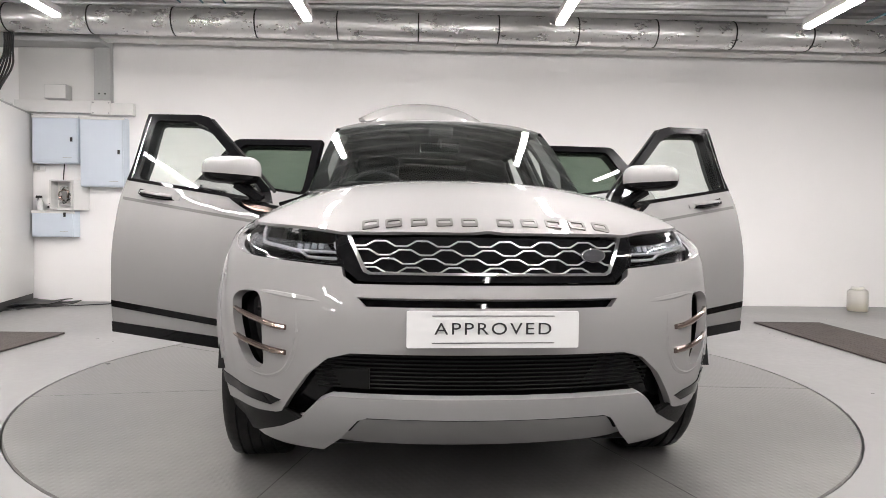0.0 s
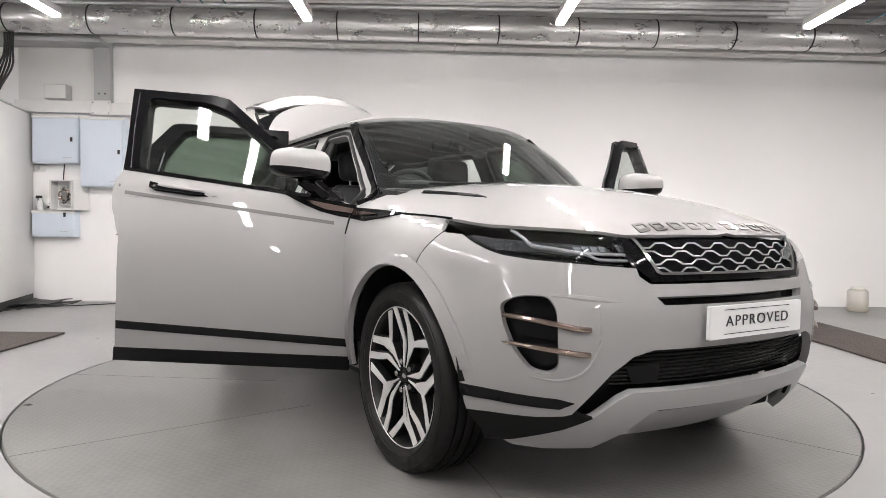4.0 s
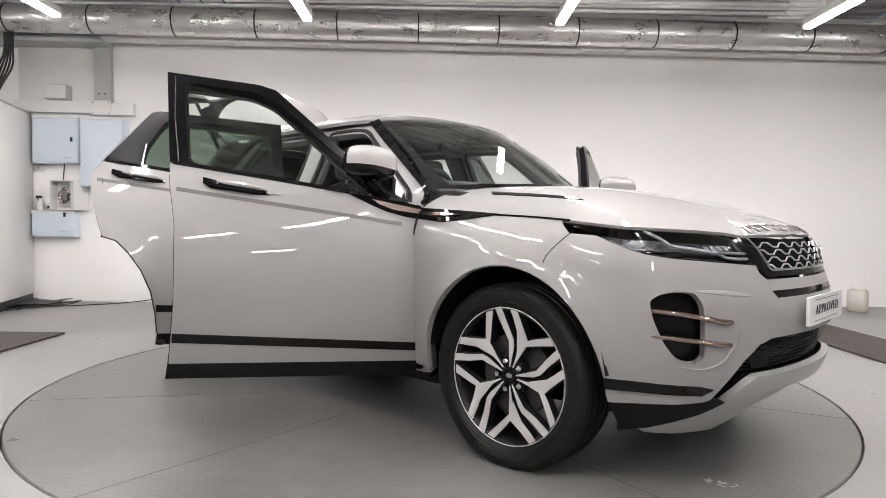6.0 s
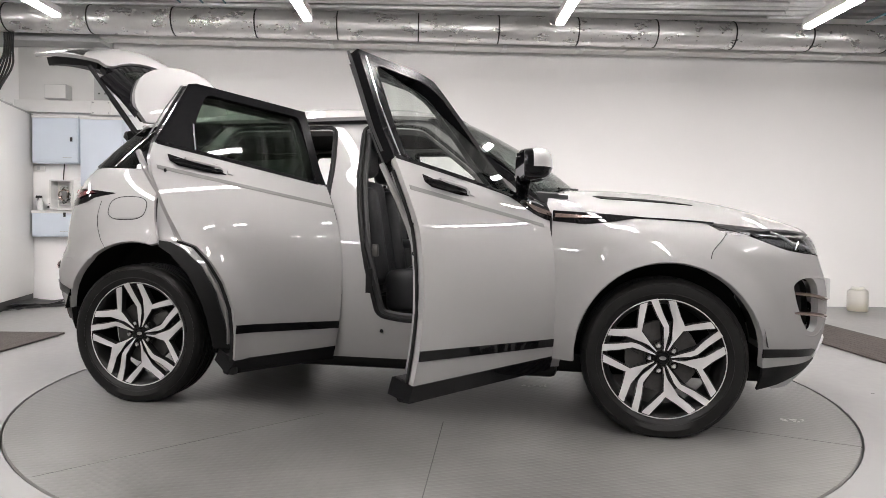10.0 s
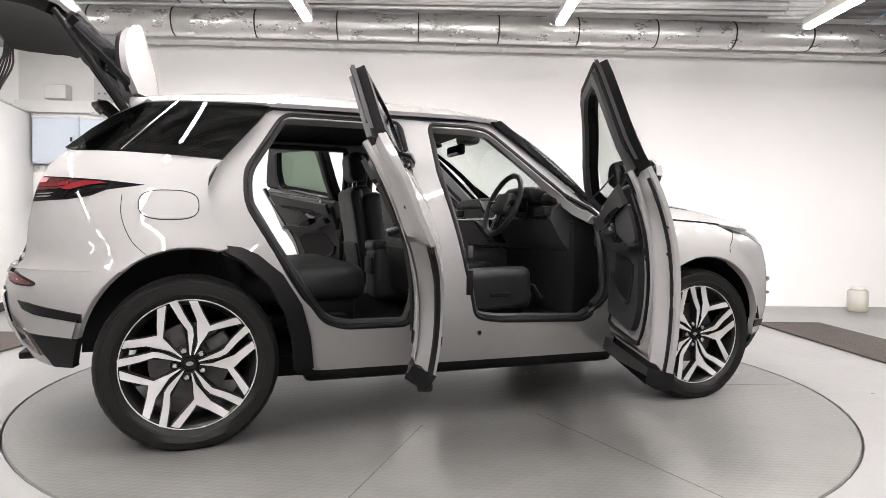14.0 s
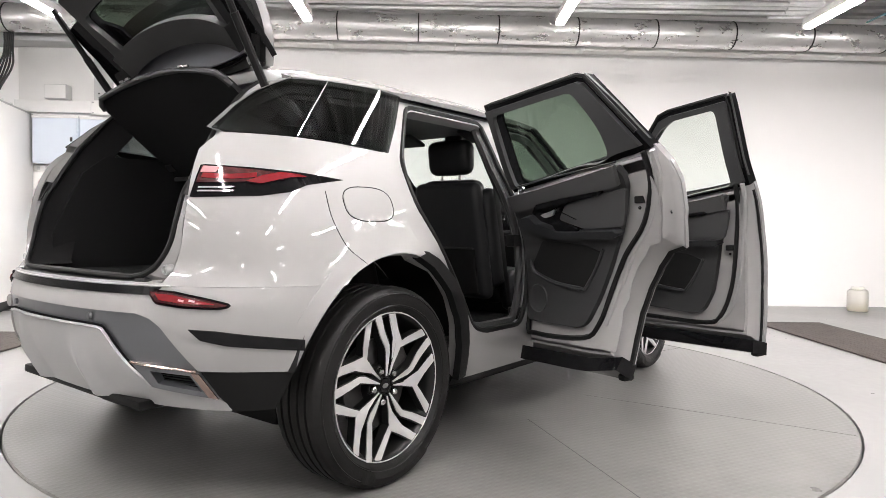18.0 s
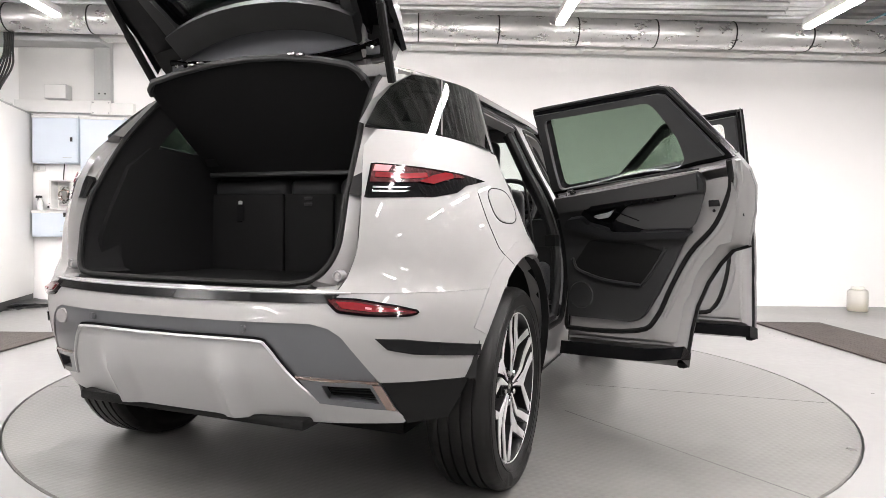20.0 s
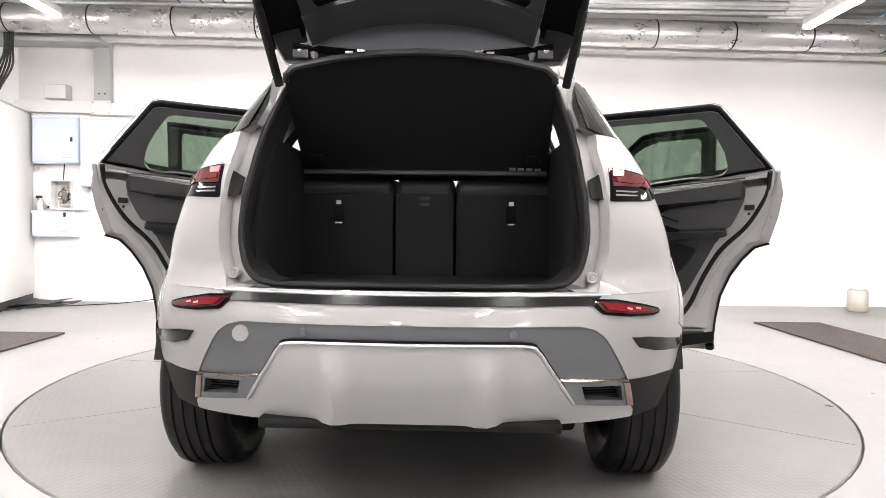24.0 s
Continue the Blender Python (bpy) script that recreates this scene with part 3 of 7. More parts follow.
def front_bumper():
    at = corner(True, 1)
    slot = UY([(-.41, .735), (.41, .735), (.385, .708), (-.385, .708)])
    vents = [UY(rounded(V_OUT, .03)), [(-u, z) for u, z in UY(rounded(V_OUT, .03))]]
    # the bumper's lower edge runs over the top of the lower grille
    half = UY([(0, .775), (.42, .775), (.455, .80), (.46, .826)]) + UX([(x, z - .005) for x, z in LAMP_LOW[1:7]]) + UX([(1.60, .935), (1.54, .85), (1.522, .7665)]) + \
        UX(arch(1.352, .36, .418, .445, 66, 8, 10)[1:]) + UX([(1.768, .36), (1.772, .335)]) + \
        UY([(.74, .338), (.675, .345), (.655, .352), (.565, .49), (.50, .545), (.43, .565), (0, .567)])
    out = half + [(-u, z) for u, z in reversed(half[1:-1])]
    b = piece("front_bumper", panel(out, at, [slot] + vents, step=0.04, thick=0.03), PAINT, "pearl-silver front bumper with a wide lower grille and side vents")
    part("slot_back", panel(UY([(-.43, .75), (.43, .75), (.40, .695), (-.40, .695)]), at, step=0.08, thick=0.01, sink=0.04), GLOSS_BLACK, b, "black slot")
    for s in (-1, 1):
        v = [(u * -s, z) for u, z in UY(rounded(V_OUT, .03))]
        part("vent_back", panel(offset_poly(v, -.012), at, step=0.06, thick=0.01, sink=0.055), GLOSS_BLACK, b, "deep black side vent")
        for z0, z1 in ((.665, .632), (.578, .552)):
            pts = [Vector(at(u_at_y(-y * -s, z), z)) + Vector((o, 0, 0)) for y, z, o in ((.832, z0 + .006, -.014), (.79, z0 - .001, .002), (.73, (z0 + z1) / 2 + .002, .008), (.68, z1 + .006, .009), (.635, z1 + .001, .006))]
            part("vent_fin", tube(curve_pts(pts, 4), [.008 + .0025 * math.sin(math.pi * k / 22) for k in range(17)], 8, flat=.9), COPPER, b, "burnished copper vent fin")
        brow = curve_pts([(.728, .738), (.68, .735), (.62, .728), (.56, .722), (.50, .718)], 4)
        part("vent_brow", tube([Vector(at(s * u_at_y(y, z), z)) - Vector((.0115, 0, 0)) for y, z in brow], [.0085 + .0055 * math.sin(math.pi * k / 16) for k in range(17)], 8), PAINT, b, "creased brow over the side vent")
        side = curve_pts([(.60, .722), (.596, .66), (.60, .58), (.635, .50), (.70, .468), (.77, .478)], 4)
        part("vent_crease", tube([Vector(at(s * u_at_y(y, z), z)) - Vector((.0120, 0, 0)) for y, z in side], [.0085 + .0050 * math.sin(math.pi * k / 20) for k in range(21)], 8), PAINT, b, "creased edge of the vent's scoop")
        part("corner_strip", panel([(u * -s, z) for u, z in UY([(-.655, .392), (-.70, .405)]) + [(-q, z) for q, z in UX([(1.765, .425), (1.765, .385)])] + UY([(-.69, .37)])], at, step=0.05, thick=0.006, sink=-0.004), GLOSS_BLACK, b, "gloss black corner strip")
        part("parking_sensor", moved(lathe([(.001, .006), (.011, .006), (.013, .003), (.013, -.01)], 16, "z"), look(Vector(at(s * u_at_x(1.779, .529), .529)), Vector(at(s * u_at_x(1.779, .529), .529)) + Vector((-.35, -s, 0)))), PAINT, b)
    # lower grille: a black backing with fine bars across
    g = piece("lower_grille", panel(UY(offset_poly(LOW_GRILLE, -.015)), at, step=0.07, thick=0.01, sink=0.06), GLOSS_BLACK, "black slatted lower grille")
    for k in range(9):
        z = .447 + .013 * k
        wy = table_at([(.43, .53), (.50, .545), (.545, .49), (.565, .43)], z)
        part("slat", tube([Vector(front_face(y, z)) - Vector((.045, 0, 0)) for y in np.linspace(-wy, wy, 13)], .0035, 5), SEAL, g)
    part("camera_cover", panel(UY([(-.50, .50), (-.38, .505), (-.38, .44), (-.47, .44)]), at, step=0.06, thick=0.006, sink=0.04), CLADDING, g, "black square sensor cover")
    # skid plate: a silver hoop with a grey tray under it
    hoop = [(-.59, .335), (-.53, .405), (-.49, .428), (0, .43), (.49, .428), (.53, .405), (.59, .335), (.66, .297), (.772, .238), (.74, .218), (.66, .210), (.52, .213), (.46, .275), (.405, .348), (.375, .360), (-.375, .360), (-.405, .348), (-.46, .275), (-.52, .213), (-.66, .210), (-.74, .218), (-.772, .238), (-.66, .297)]

    def chin(u, z):
        x, y, z = at(u, z)
        return (x - .17 * max(0., .418 - z), y, z)
    piece("skid_hoop", panel(UY(hoop), chin, step=0.02, thick=0.03, sink=-0.006), SKID, "satin silver hoop under the bumper")
    tray = [(-.39, .362), (.39, .362), (.43, .350), (.53, .272), (.55, .218), (.42, .205), (-.42, .205), (-.55, .218), (-.53, .272), (-.43, .350)]
    piece("skid_tray", panel(UY(tray), lambda u, z: (chin(u, z)[0] - .4 * max(0., .345 - z),) + chin(u, z)[1:], step=0.04, thick=0.02, sink=0.020), SATIN, "grey skid tray")
    piece("tray_joint", tube([Vector(chin(u, z)) - Vector((.012, 0, 0)) for u, z in UY(curve_pts([(-.435, .305), (-.405, .345), (-.37, .356), (-.15, .357), (.15, .357), (.37, .356), (.405, .345), (.435, .305)], 5))], .007, 6), DARK_GAP, "dark joint between hoop and tray")
    for s in (-1, 1):
        piece("bumper_corner", panel([(s * abs(u), z) for u, z in UY([(.655, .362), (.59, .335), (.66, .292), (.76, .236)]) + UX([(1.772, .215), (1.772, .345)]) + UY([(.74, .348), (.675, .358)])], at, step=0.05, thick=0.012, sink=0.004), CLADDING, "black lower corner of the bumper")


front_bumper()


def plate():
    """The white show plate on the front."""
    x = 2.262
    p = piece("show_plate", moved(prism(rounded([(-.26, .594), (.26, .594), (.26, .704), (-.26, .704)], .006), x - .012, x, "yz"), Matrix.Identity(4)), PLATE_WHITE, "white plate that reads APPROVED in black")
    for z in (.690, .609):
        part("rule", block(x, x + .0015, -.185, .185, z - .0012, z + .0012), INK, p)
    c = bpy.data.curves.new("word", "FONT")
    c.body, c.size, c.align_x, c.align_y, c.extrude, c.space_character = "APPROVED", .062, "CENTER", "CENTER", .0008, 1.22
    tmp = bpy.data.objects.new("word", c)
    scene.collection.objects.link(tmp)
    me = bpy.data.meshes.new_from_object(tmp.evaluated_get(bpy.context.evaluated_depsgraph_get()))
    bpy.data.objects.remove(tmp)
    me.materials.append(INK)
    w = new("lettering", me)
    w.parent = p
    w.matrix_basis = Matrix.Translation((x + .002, 0, .650)) @ Matrix(((0, 0, 1, 0), (1, 0, 0, 0), (0, 1, 0, 0), (0, 0, 0, 1))) @ Matrix.Diagonal((1.0, .82, 1, 1))
    w["label"] = "the black word APPROVED"


plate()


def grille():
    """Black grille with a chrome-edged frame and a honeycomb of stretched silver cells."""
    frame_out = [(-.485, .93), (.485, .93), (.475, .84), (.40, .785), (-.40, .785), (-.475, .84)]
    g = piece("grille", panel(frame_out, front_face, step=0.05, thick=0.02, sink=0.022), DARK_GAP, "black grille with a silver mesh of stretched hexagons")
    rim = [(-.485, .93), (-.475, .84), (-.405, .783), (.405, .783), (.475, .84), (.485, .93)]
    cut = [(-.445, .922), (-.392, .812), (-.375, .803), (.375, .803), (.392, .812), (.445, .922)]
    part("black_rim", panel(rim + cut[::-1], front_face, step=0.03, thick=0.02, sink=0.0), GLOSS_BLACK, g, "gloss black rim")
    bright = cut + [(.432, .922), (.381, .819), (.368, .811), (-.368, .811), (-.381, .819), (-.432, .922)]
    part("surround", panel(bright, front_face, step=0.02, thick=0.012, sink=-0.006), CHROME, g, "satin chrome surround")
    for r, z in enumerate((.900, .873, .846, .819)):
        w = .428 - (.912 - z) * .42
        pts = []
        cell = .065
        k = 0
        y = -w
        up = r % 2
        while y < w:
            z_hi, z_lo = z + .008, z - .008
            zz = z_hi if (k + up) % 2 else z_lo
            for yy in (y, min(w, y + cell * .56)):
                pts.append(Vector(front_face(yy, zz)) + Vector((-.003, 0, 0)))
            y += cell
            k += 1
        part("mesh_bar", tube(pts, .0030, 6), MESH, g)
    ov = lathe([(.001, .006), (.03, .005), (.036, .001), (.036, -.004)], 28, "z")
    ov = [(v[0] * 1.15, v[1] * .58, v[2]) for v in ov[0]], ov[1]
    part("badge", moved(ov, Matrix.Translation(Vector(front_face(.335, .868)) + Vector((.008, 0, 0))) @ Matrix(((0, 0, 1, 0), (1, 0, 0, 0), (0, 1, 0, 0), (0, 0, 0, 1))) @ pose(0, 0, 0, 0, 12, 0)), GREY_TRIM, g, "plain grey oval badge with a bright rim")
    part("badge_rim", moved(tube([(.0405 * math.cos(a), .0206 * math.sin(a), .004) for a in np.linspace(0, 2 * math.pi, 28, endpoint=False)], .0022, 6, closed=True), Matrix.Translation(Vector(front_face(.335, .868)) + Vector((.008, 0, 0))) @ Matrix(((0, 0, 1, 0), (1, 0, 0, 0), (0, 1, 0, 0), (0, 0, 0, 1))) @ pose(0, 0, 0, 0, 12, 0)), CHROME, g)


grille()


def headlamp(s):
    out = [(u * s, z) for u, z in UX(list(reversed(LAMP_TOP))) + UX(list(reversed(LAMP_LOW)))]
    at = corner(True, 1)
    h = piece("headlight", panel(out, at, step=0.035, thick=0.012, sink=0.05), GLOSS_BLACK, "slim headlight with a dark housing and a silver light bar")

    def on(pts, sink):
        return [Vector(at(s * u_at_y(y, z), z)) - Vector((sink, s * sink * .4, 0)) for y, z in pts]

    def sheet(name, pts, sink, mat, lab=""):
        return part(name, panel([(u * s, z) for u, z in UY(pts)], at, step=0.03, thick=0.006, sink=sink), mat, h, lab)
    bowl = [(u * s, z) for u, z in UX([(2.06, .914), (1.99, .925), (1.89, .935), (1.786, .943), (1.68, .958), (1.74, .936), (1.83, .905), (1.957, .900), (2.044, .882), (2.09, .886)])]
    part("lamp_bowl", panel(bowl, at, step=0.035, thick=0.008, sink=0.035), LAMP_DARK, h, "smoked lamp bowl")
    # bright outlines: an L at the outer end, a long double bar at the inner end
    part("light_bar", tube(on(curve_pts([(.748, .945), (.742, .915), (.735, .895), (.69, .886), (.64, .876), (.605, .870)], 3), .018), .0062, 8), LIGHT_GUIDE, h, "bright L-shaped light bar")
    part("inner_light_bar", tube(on([(.605, .872), (.52, .869), (.455, .867), (.445, .858), (.455, .849), (.52, .849), (.575, .853), (.605, .872)], .014), .0048, 8), LIGHT_GUIDE, h, "bright double light bar")
    sheet("bar_filler", [(.59, .866), (.46, .862), (.46, .853), (.575, .857)], .022, LAMP_DARK)
    sheet("end_reflector", [(.496, .911), (.482, .912), (.470, .880), (.484, .880)], .02, LAMP_SILVER)
    for y in (.53, .555, .58, .605):
        sheet("lens_cell", [(y, .893), (y + .019, .895), (y + .018, .913), (y - .001, .911)], .028, LAMP_CELL, "ribbed lens cell")
    part("lens", panel(out, at, step=0.04, thick=0.003), CLEAR_LENS, h, "clear lens").visible_shadow = False
    return h


for s in (-1, 1):
    headlamp(s)


# ---- roof, glass, side frames, rear body ----
def roof_z(x, y):
    zc = table_at([(-1.6, 1.578), (-1.52, 1.590), (-1.2, 1.622), (-.9, 1.638), (-.4, 1.645), (0, 1.628), (.2, 1.594), (.32, 1.57)], x)
    ze = table_at([(-1.6, 1.50), (-1.52, 1.507), (-1.3, 1.518), (-.97, 1.527), (0, 1.536), (.25, 1.525)], x)
    yr = table_at([(-1.6, .53), (-1.52, .55), (-1.386, .602), (-.97, .634), (-.2, .637), (.22, .622)], x)
    return zc - (zc - ze) * min(1.05, abs(y) / yr) ** 3


ROOF = [(.30, 0), (.285, .25), (.25, .48), (.207, .622), (-.2, .637), (-.97, .634), (-1.386, .602), (-1.50, .55), (-1.525, .45), (-1.535, 0)]
ROOF = ROOF + [(x, -y) for x, y in reversed(ROOF[1:-1])]
piece("roof", panel(ROOF, lambda x, y: (x, y, roof_z(x, y)), step=0.07, thick=0.02), PAINT, "pearl-silver roof")
piece("headliner", panel(offset_poly(ROOF, .02), lambda x, y: (x, y, roof_z(x, y)), step=0.1, thick=0.02, sink=0.035), TRIM, "dark grey headliner")


def screen(y, v):
    """The windscreen: y as at its foot, v from the foot (0) to the head (1)."""
    k = y / .725
    foot = Vector((.965 - .225 * k * k, y, 1.150 - .038 * k * k))
    head = Vector((.30 - .09 * k * k, .622 * k, 1.57 - .045 * k * k))
    p = foot.lerp(head, v)
    bow = .03 * v * (1 - v) * 4
    return (p.x + bow * .6, p.y, p.z + bow * .8)


ws = piece("windscreen", panel([(-.715, .0), (.715, .0), (.715, 1), (-.715, 1)], screen, step=0.09, thick=0.005), SCREEN, "raked windscreen with reflections of the ceiling")
ws.visible_shadow = False
for s in (-1, 1):
    part("screen_border", panel([(s * .60, 0.0), (s * .717, 0.0), (s * .717, 1), (s * .675, 1), (s * .665, .3)], screen, step=0.06, thick=0.002, sink=0.007), GLOSS_BLACK, ws)
    piece("wiper", join(tube(curve_pts([(.93 - .1 * abs(y), s * .0 + y, 1.150 - .06 * y * y) for y in ((-.55, -.3, -.02) if s < 0 else (.08, .35, .6))], 4), .007, 6),
                        tube([Vector(screen(y, .035)) + Vector((.01, 0, .012)) for y in ((-.5, -.02) if s < 0 else (.1, .6))], .006, 6)), CLADDING, "black wiper arm and blade")
part("screen_head", panel([(-.70, .955), (.70, .955), (.70, 1.0), (-.70, 1.0)], screen, step=0.07, thick=0.002, sink=0.007), GLOSS_BLACK, ws)
part("screen_foot", panel([(-.70, 0.0), (.70, 0.0), (.66, .075), (0, .06), (-.66, .075)], screen, step=0.07, thick=0.002, sink=0.007), GLOSS_BLACK, ws)
cowl = [(.93 - .17 * (y / .80) ** 2 + .015, y) for y in np.linspace(-.72, .72, 9)] + [(.955 - .225 * (y / .725) ** 2 - .03, y) for y in np.linspace(.72, -.72, 9)]
piece("cowl", panel([(x + .0, y) for x, y in cowl], lambda x, y: (x, y, 1.136 - .036 * (y / .7) ** 2 - (.03 if abs(y) > .68 else 0)), step=0.06, thick=0.02), CLADDING, "black cowl grille under the windscreen")

BOOT_RIM = [(-1.56, .46, 1.505), (-1.575, .468, 1.495), (-1.66, .487, 1.44), (-1.72, .498, 1.38), (-1.80, .515, 1.285), (-1.815, .52, 1.262), (-1.86, .53, 1.19), (-1.91, .538, 1.10), (-1.94, .542, 1.05), (-1.97, .545, .95), (-1.985, .538, .885), (-2.01, .515, .825), (-2.035, .475, .79), (-2.045, .43, .780)]
SIDE = [(.87, .275), (.87, .98), (.80, 1.06), (.76, 1.085), (.215, 1.522), (.05, 1.534), (-.95, 1.532), (-1.0, 1.50), (-1.225, 1.235), (-1.28, 1.1), (-1.25, .95), (-1.20, .86), (-1.05, .80), (-.95, .68), (-.90, .55), (-.88, .40), (-.88, .275)]
OPEN_F = rounded([(.76, .60), (.74, 1.0), (.68, 1.055), (.15, 1.475), (.05, 1.488), (-.19, 1.488), (-.175, 1.2), (-.10, .80), (-.03, .50), (.10, .478), (.62, .462)], .05)
OPEN_R = rounded([(-.335, 1.486), (-.925, 1.484), (-1.11, 1.20), (-1.115, 1.05), (-1.02, .88), (-.87, .64), (-.78, .51), (-.68, .478), (-.36, .478), (-.32, .60), (-.30, .9), (-.315, 1.3)], .05)
for s in (-1, 1):
    side = piece("body_side", panel(SIDE, flank(s), [OPEN_F, OPEN_R], step=0.045, thick=0.05, sink=0.045), PAINT, "pearl-silver side frame with sill and pillars")
    for o, nm in ((OPEN_F, "door_seal"), (OPEN_R, "door_seal")):
        part(nm, tube([Vector((x, s * (side_y(x, z) - .055), z)) for x, z in dense(offset_poly(o, .006), .05)], .013, 7, closed=True), SEAL, side, "black rubber door seal")
        part("inner_seal", tube([Vector((x, s * (side_y(x, z) - .095), z)) for x, z in dense(offset_poly(o, .02), .05)], .02, 7, closed=True), TRIM, side, "dark edge trim")
    part("sill_cover", panel([(-.88, .245), (.85, .245), (.85, .335), (-.88, .335)], flank(s), step=0.1, thick=0.08, sink=0.05), CLADDING, side, "black lower sill")
    part("sill_tread", block(.02, .66, s * .72 - .05, s * .72 + .05, .462, .478, .004), CHROME, side, "metal tread plate")
    part("a_pillar_cover", panel([(.76, 1.09), (.80, 1.075), (.235, 1.535), (.17, 1.522)], flank(s), step=0.05, thick=0.02, sink=0.012), GLOSS_BLACK, side, "gloss black pillar cover")
    part("catch", block(-.06, -.03, s * .855 - .012, s * .855 + .012, .80, .86, .004), STEEL, side)
    part("id_label", panel([(-.08, .62), (-.045, .62), (-.045, .74), (-.08, .74)], flank(s), step=0.1, thick=0.001, sink=0.043), CLADDING, side, "dark label plate")
    part("plug", moved(lathe([(.001, .004), (.009, .004), (.010, 0)], 12), Matrix.Translation((.0, s * (side_y(0, .43) - .04), .43))), CLADDING, side)
    # inside of the flank behind the rear opening
    piece("arch_cladding", panel([(-1.21, .850), (-1.12, .80), (-1.02, .70), (-.955, .58), (-.915, .45), (-.895, .30), (-.81, .30), (-.83, .45), (-.87, .60), (-.955, .74), (-1.06, .83), (-1.13, .862), (-1.205, .872)], flank(s), step=0.05, thick=0.03, sink=0.02), CLADDING, "black edge of the rear arch behind the door")
    piece("fender_seal", panel([(.806, .30), (.832, .30), (.832, 1.03), (.806, 1.03)], flank(s), step=0.1, thick=0.02, sink=0.022), SEAL, "black seal at the front door edge")
    # quarter panel with the arch
    q = UX([(-1.205, 1.235), (-1.4, 1.248), (-1.62, 1.258), (-1.80, 1.262)], False) + UY([(.585, 1.262), (.575, 1.20), (.60, 1.05), (.60, .88), (.575, .80), (.56, .757)], False)
    q += UX([(-1.592, .757)], False) + UX(arch(-1.335, .37, .44, .485, 126, 76, 12)[1:], False) + UX([(-1.19, .85), (-1.24, .97), (-1.268, 1.08), (-1.262, 1.16), (-1.235, 1.21)], False)
    at = corner(False, s)
    qp = piece("quarter_panel", panel(q, at, step=0.045, thick=0.02), PAINT, "pearl-silver rear quarter with a round fuel flap")
    fl = [(-1.42 + .117 * math.copysign(abs(math.cos(t)) ** .7, math.cos(t)), 1.031 + .062 * math.copysign(abs(math.sin(t)) ** .7, math.sin(t))) for t in np.linspace(0, 2 * math.pi, 40, endpoint=False)]
    if s < 0:
        part("fuel_flap", panel(offset_poly(UX(fl, False), .004), at, step=0.05, thick=0.004, sink=-0.0015), PAINT, qp)
        part("flap_gap", tube([Vector(at(u, z)) for u, z in UX(fl, False)], .0019, 5, closed=True), DARK_GAP, qp, "thin dark gap")
    part("panel_gap", tube([Vector(at(u, z)) for u, z in curve_pts(UX([(-1.60, 1.07), (-1.60, .98), (-1.56, .88), (-1.50, .82)], False), 6)], .0016, 5), DARK_GAP, qp)
    # glass of the rear quarter
    gl = UX([(-1.208, 1.242), (-.985, 1.512), (-1.30, 1.508), (-1.44, 1.505), (-1.53, 1.50), (-1.66, 1.435), (-1.75, 1.37), (-1.85, 1.282), (-1.80, 1.268), (-1.617, 1.264), (-1.4, 1.254)], False)
    # one even sheet: a quadratic surface through the opening's outline
    edge = np.array([at(u, z) for u, z in dense(gl, .03)])
    ex, ez = edge[:, 0] + 1.4, edge[:, 2] - 1.38
    fit = np.linalg.lstsq(np.stack([ex * 0 + 1, ex, ez, ex * ez, ex * ex, ez * ez], 1), edge[:, 1], rcond=None)[0]

    def sheet(u, z):
        x, y, z = at(u, z)
        a, b = x + 1.4, z - 1.38
        return (x, float(np.dot(fit, (1, a, b, a * b, a * a, b * b))) + s * .002, z)
    g = piece("quarter_window", panel(gl, sheet, step=0.05, thick=0.006, sink=0.001), DEEP_GLASS, "dark privacy glass of the rear side window")
    part("divider", tube([Vector(sheet(*UX([p], False)[0])) for p in ((-1.615, 1.266), (-1.50, 1.39), (-1.39, 1.505))], .003, 5), CHROME, g)
    part("window_back", panel(offset_poly(gl, .015), at, [offset_poly(gl, .05)], step=0.06, thick=0.01, sink=0.02), TRIM, g)
    # painted flange from the glass and the quarter panel in to the boot seal
    rim_o = [Vector(at(u, z)) for u, z in UX([(-1.52, 1.515), (-1.535, 1.502), (-1.66, 1.437), (-1.75, 1.372), (-1.85, 1.284)], False) + UY([(.584, 1.262), (.574, 1.20), (.600, 1.12), (.600, 1.05), (.600, .95), (.600, .88), (.574, .80), (.56, .766), (.50, .763)], False)]
    rim_i = [Vector((x, s * y, z)) for x, y, z in BOOT_RIM]
    mid = [o.lerp(i, .32) + Vector((.042, 0, 0)) for o, i in zip(rim_o, rim_i)]
    n = len(rim_o)
    deep = [i + Vector((.004, -s * .004, 0)) for i in rim_i]
    deeper = [i + Vector((.16, -s * .03, 0)) for i in rim_i]
    piece("boot_surround", (deep + deeper, [(k, k + 1, n + k + 1, n + k) for k in range(n - 1)]), CARPET, "charcoal trim inside the boot opening")
    piece("boot_flange", (rim_o + mid + rim_i, [(r * n + k, r * n + k + 1, r * n + n + k + 1, r * n + n + k) for r in range(2) for k in range(n - 1)]), PAINT, "painted flange beside the boot opening")
    piece("bump_stop", moved(lathe([(.001, .008), (.006, .008), (.007, .003), (.011, .003), (.013, .010), (.015, .010), (.017, 0), (.017, -.02)], 18, "z"), look(Vector(rear_face(s * .548, .805)) + Vector((.006, 0, 0)), Vector(rear_face(s * .548, .805)) + Vector((1, 0, 0)))), SATIN, "grey ring-shaped bump stop")
    # lamps
    tl = UX([(-1.515, 1.112), (-1.66, 1.128), (-1.80, 1.138)], False) + UY([(.62, 1.146), (.607, 1.144), (.607, 1.04), (.62, 1.038)], False) + UX([(-1.81, 1.046), (-1.72, 1.062), (-1.66, 1.088)], False)
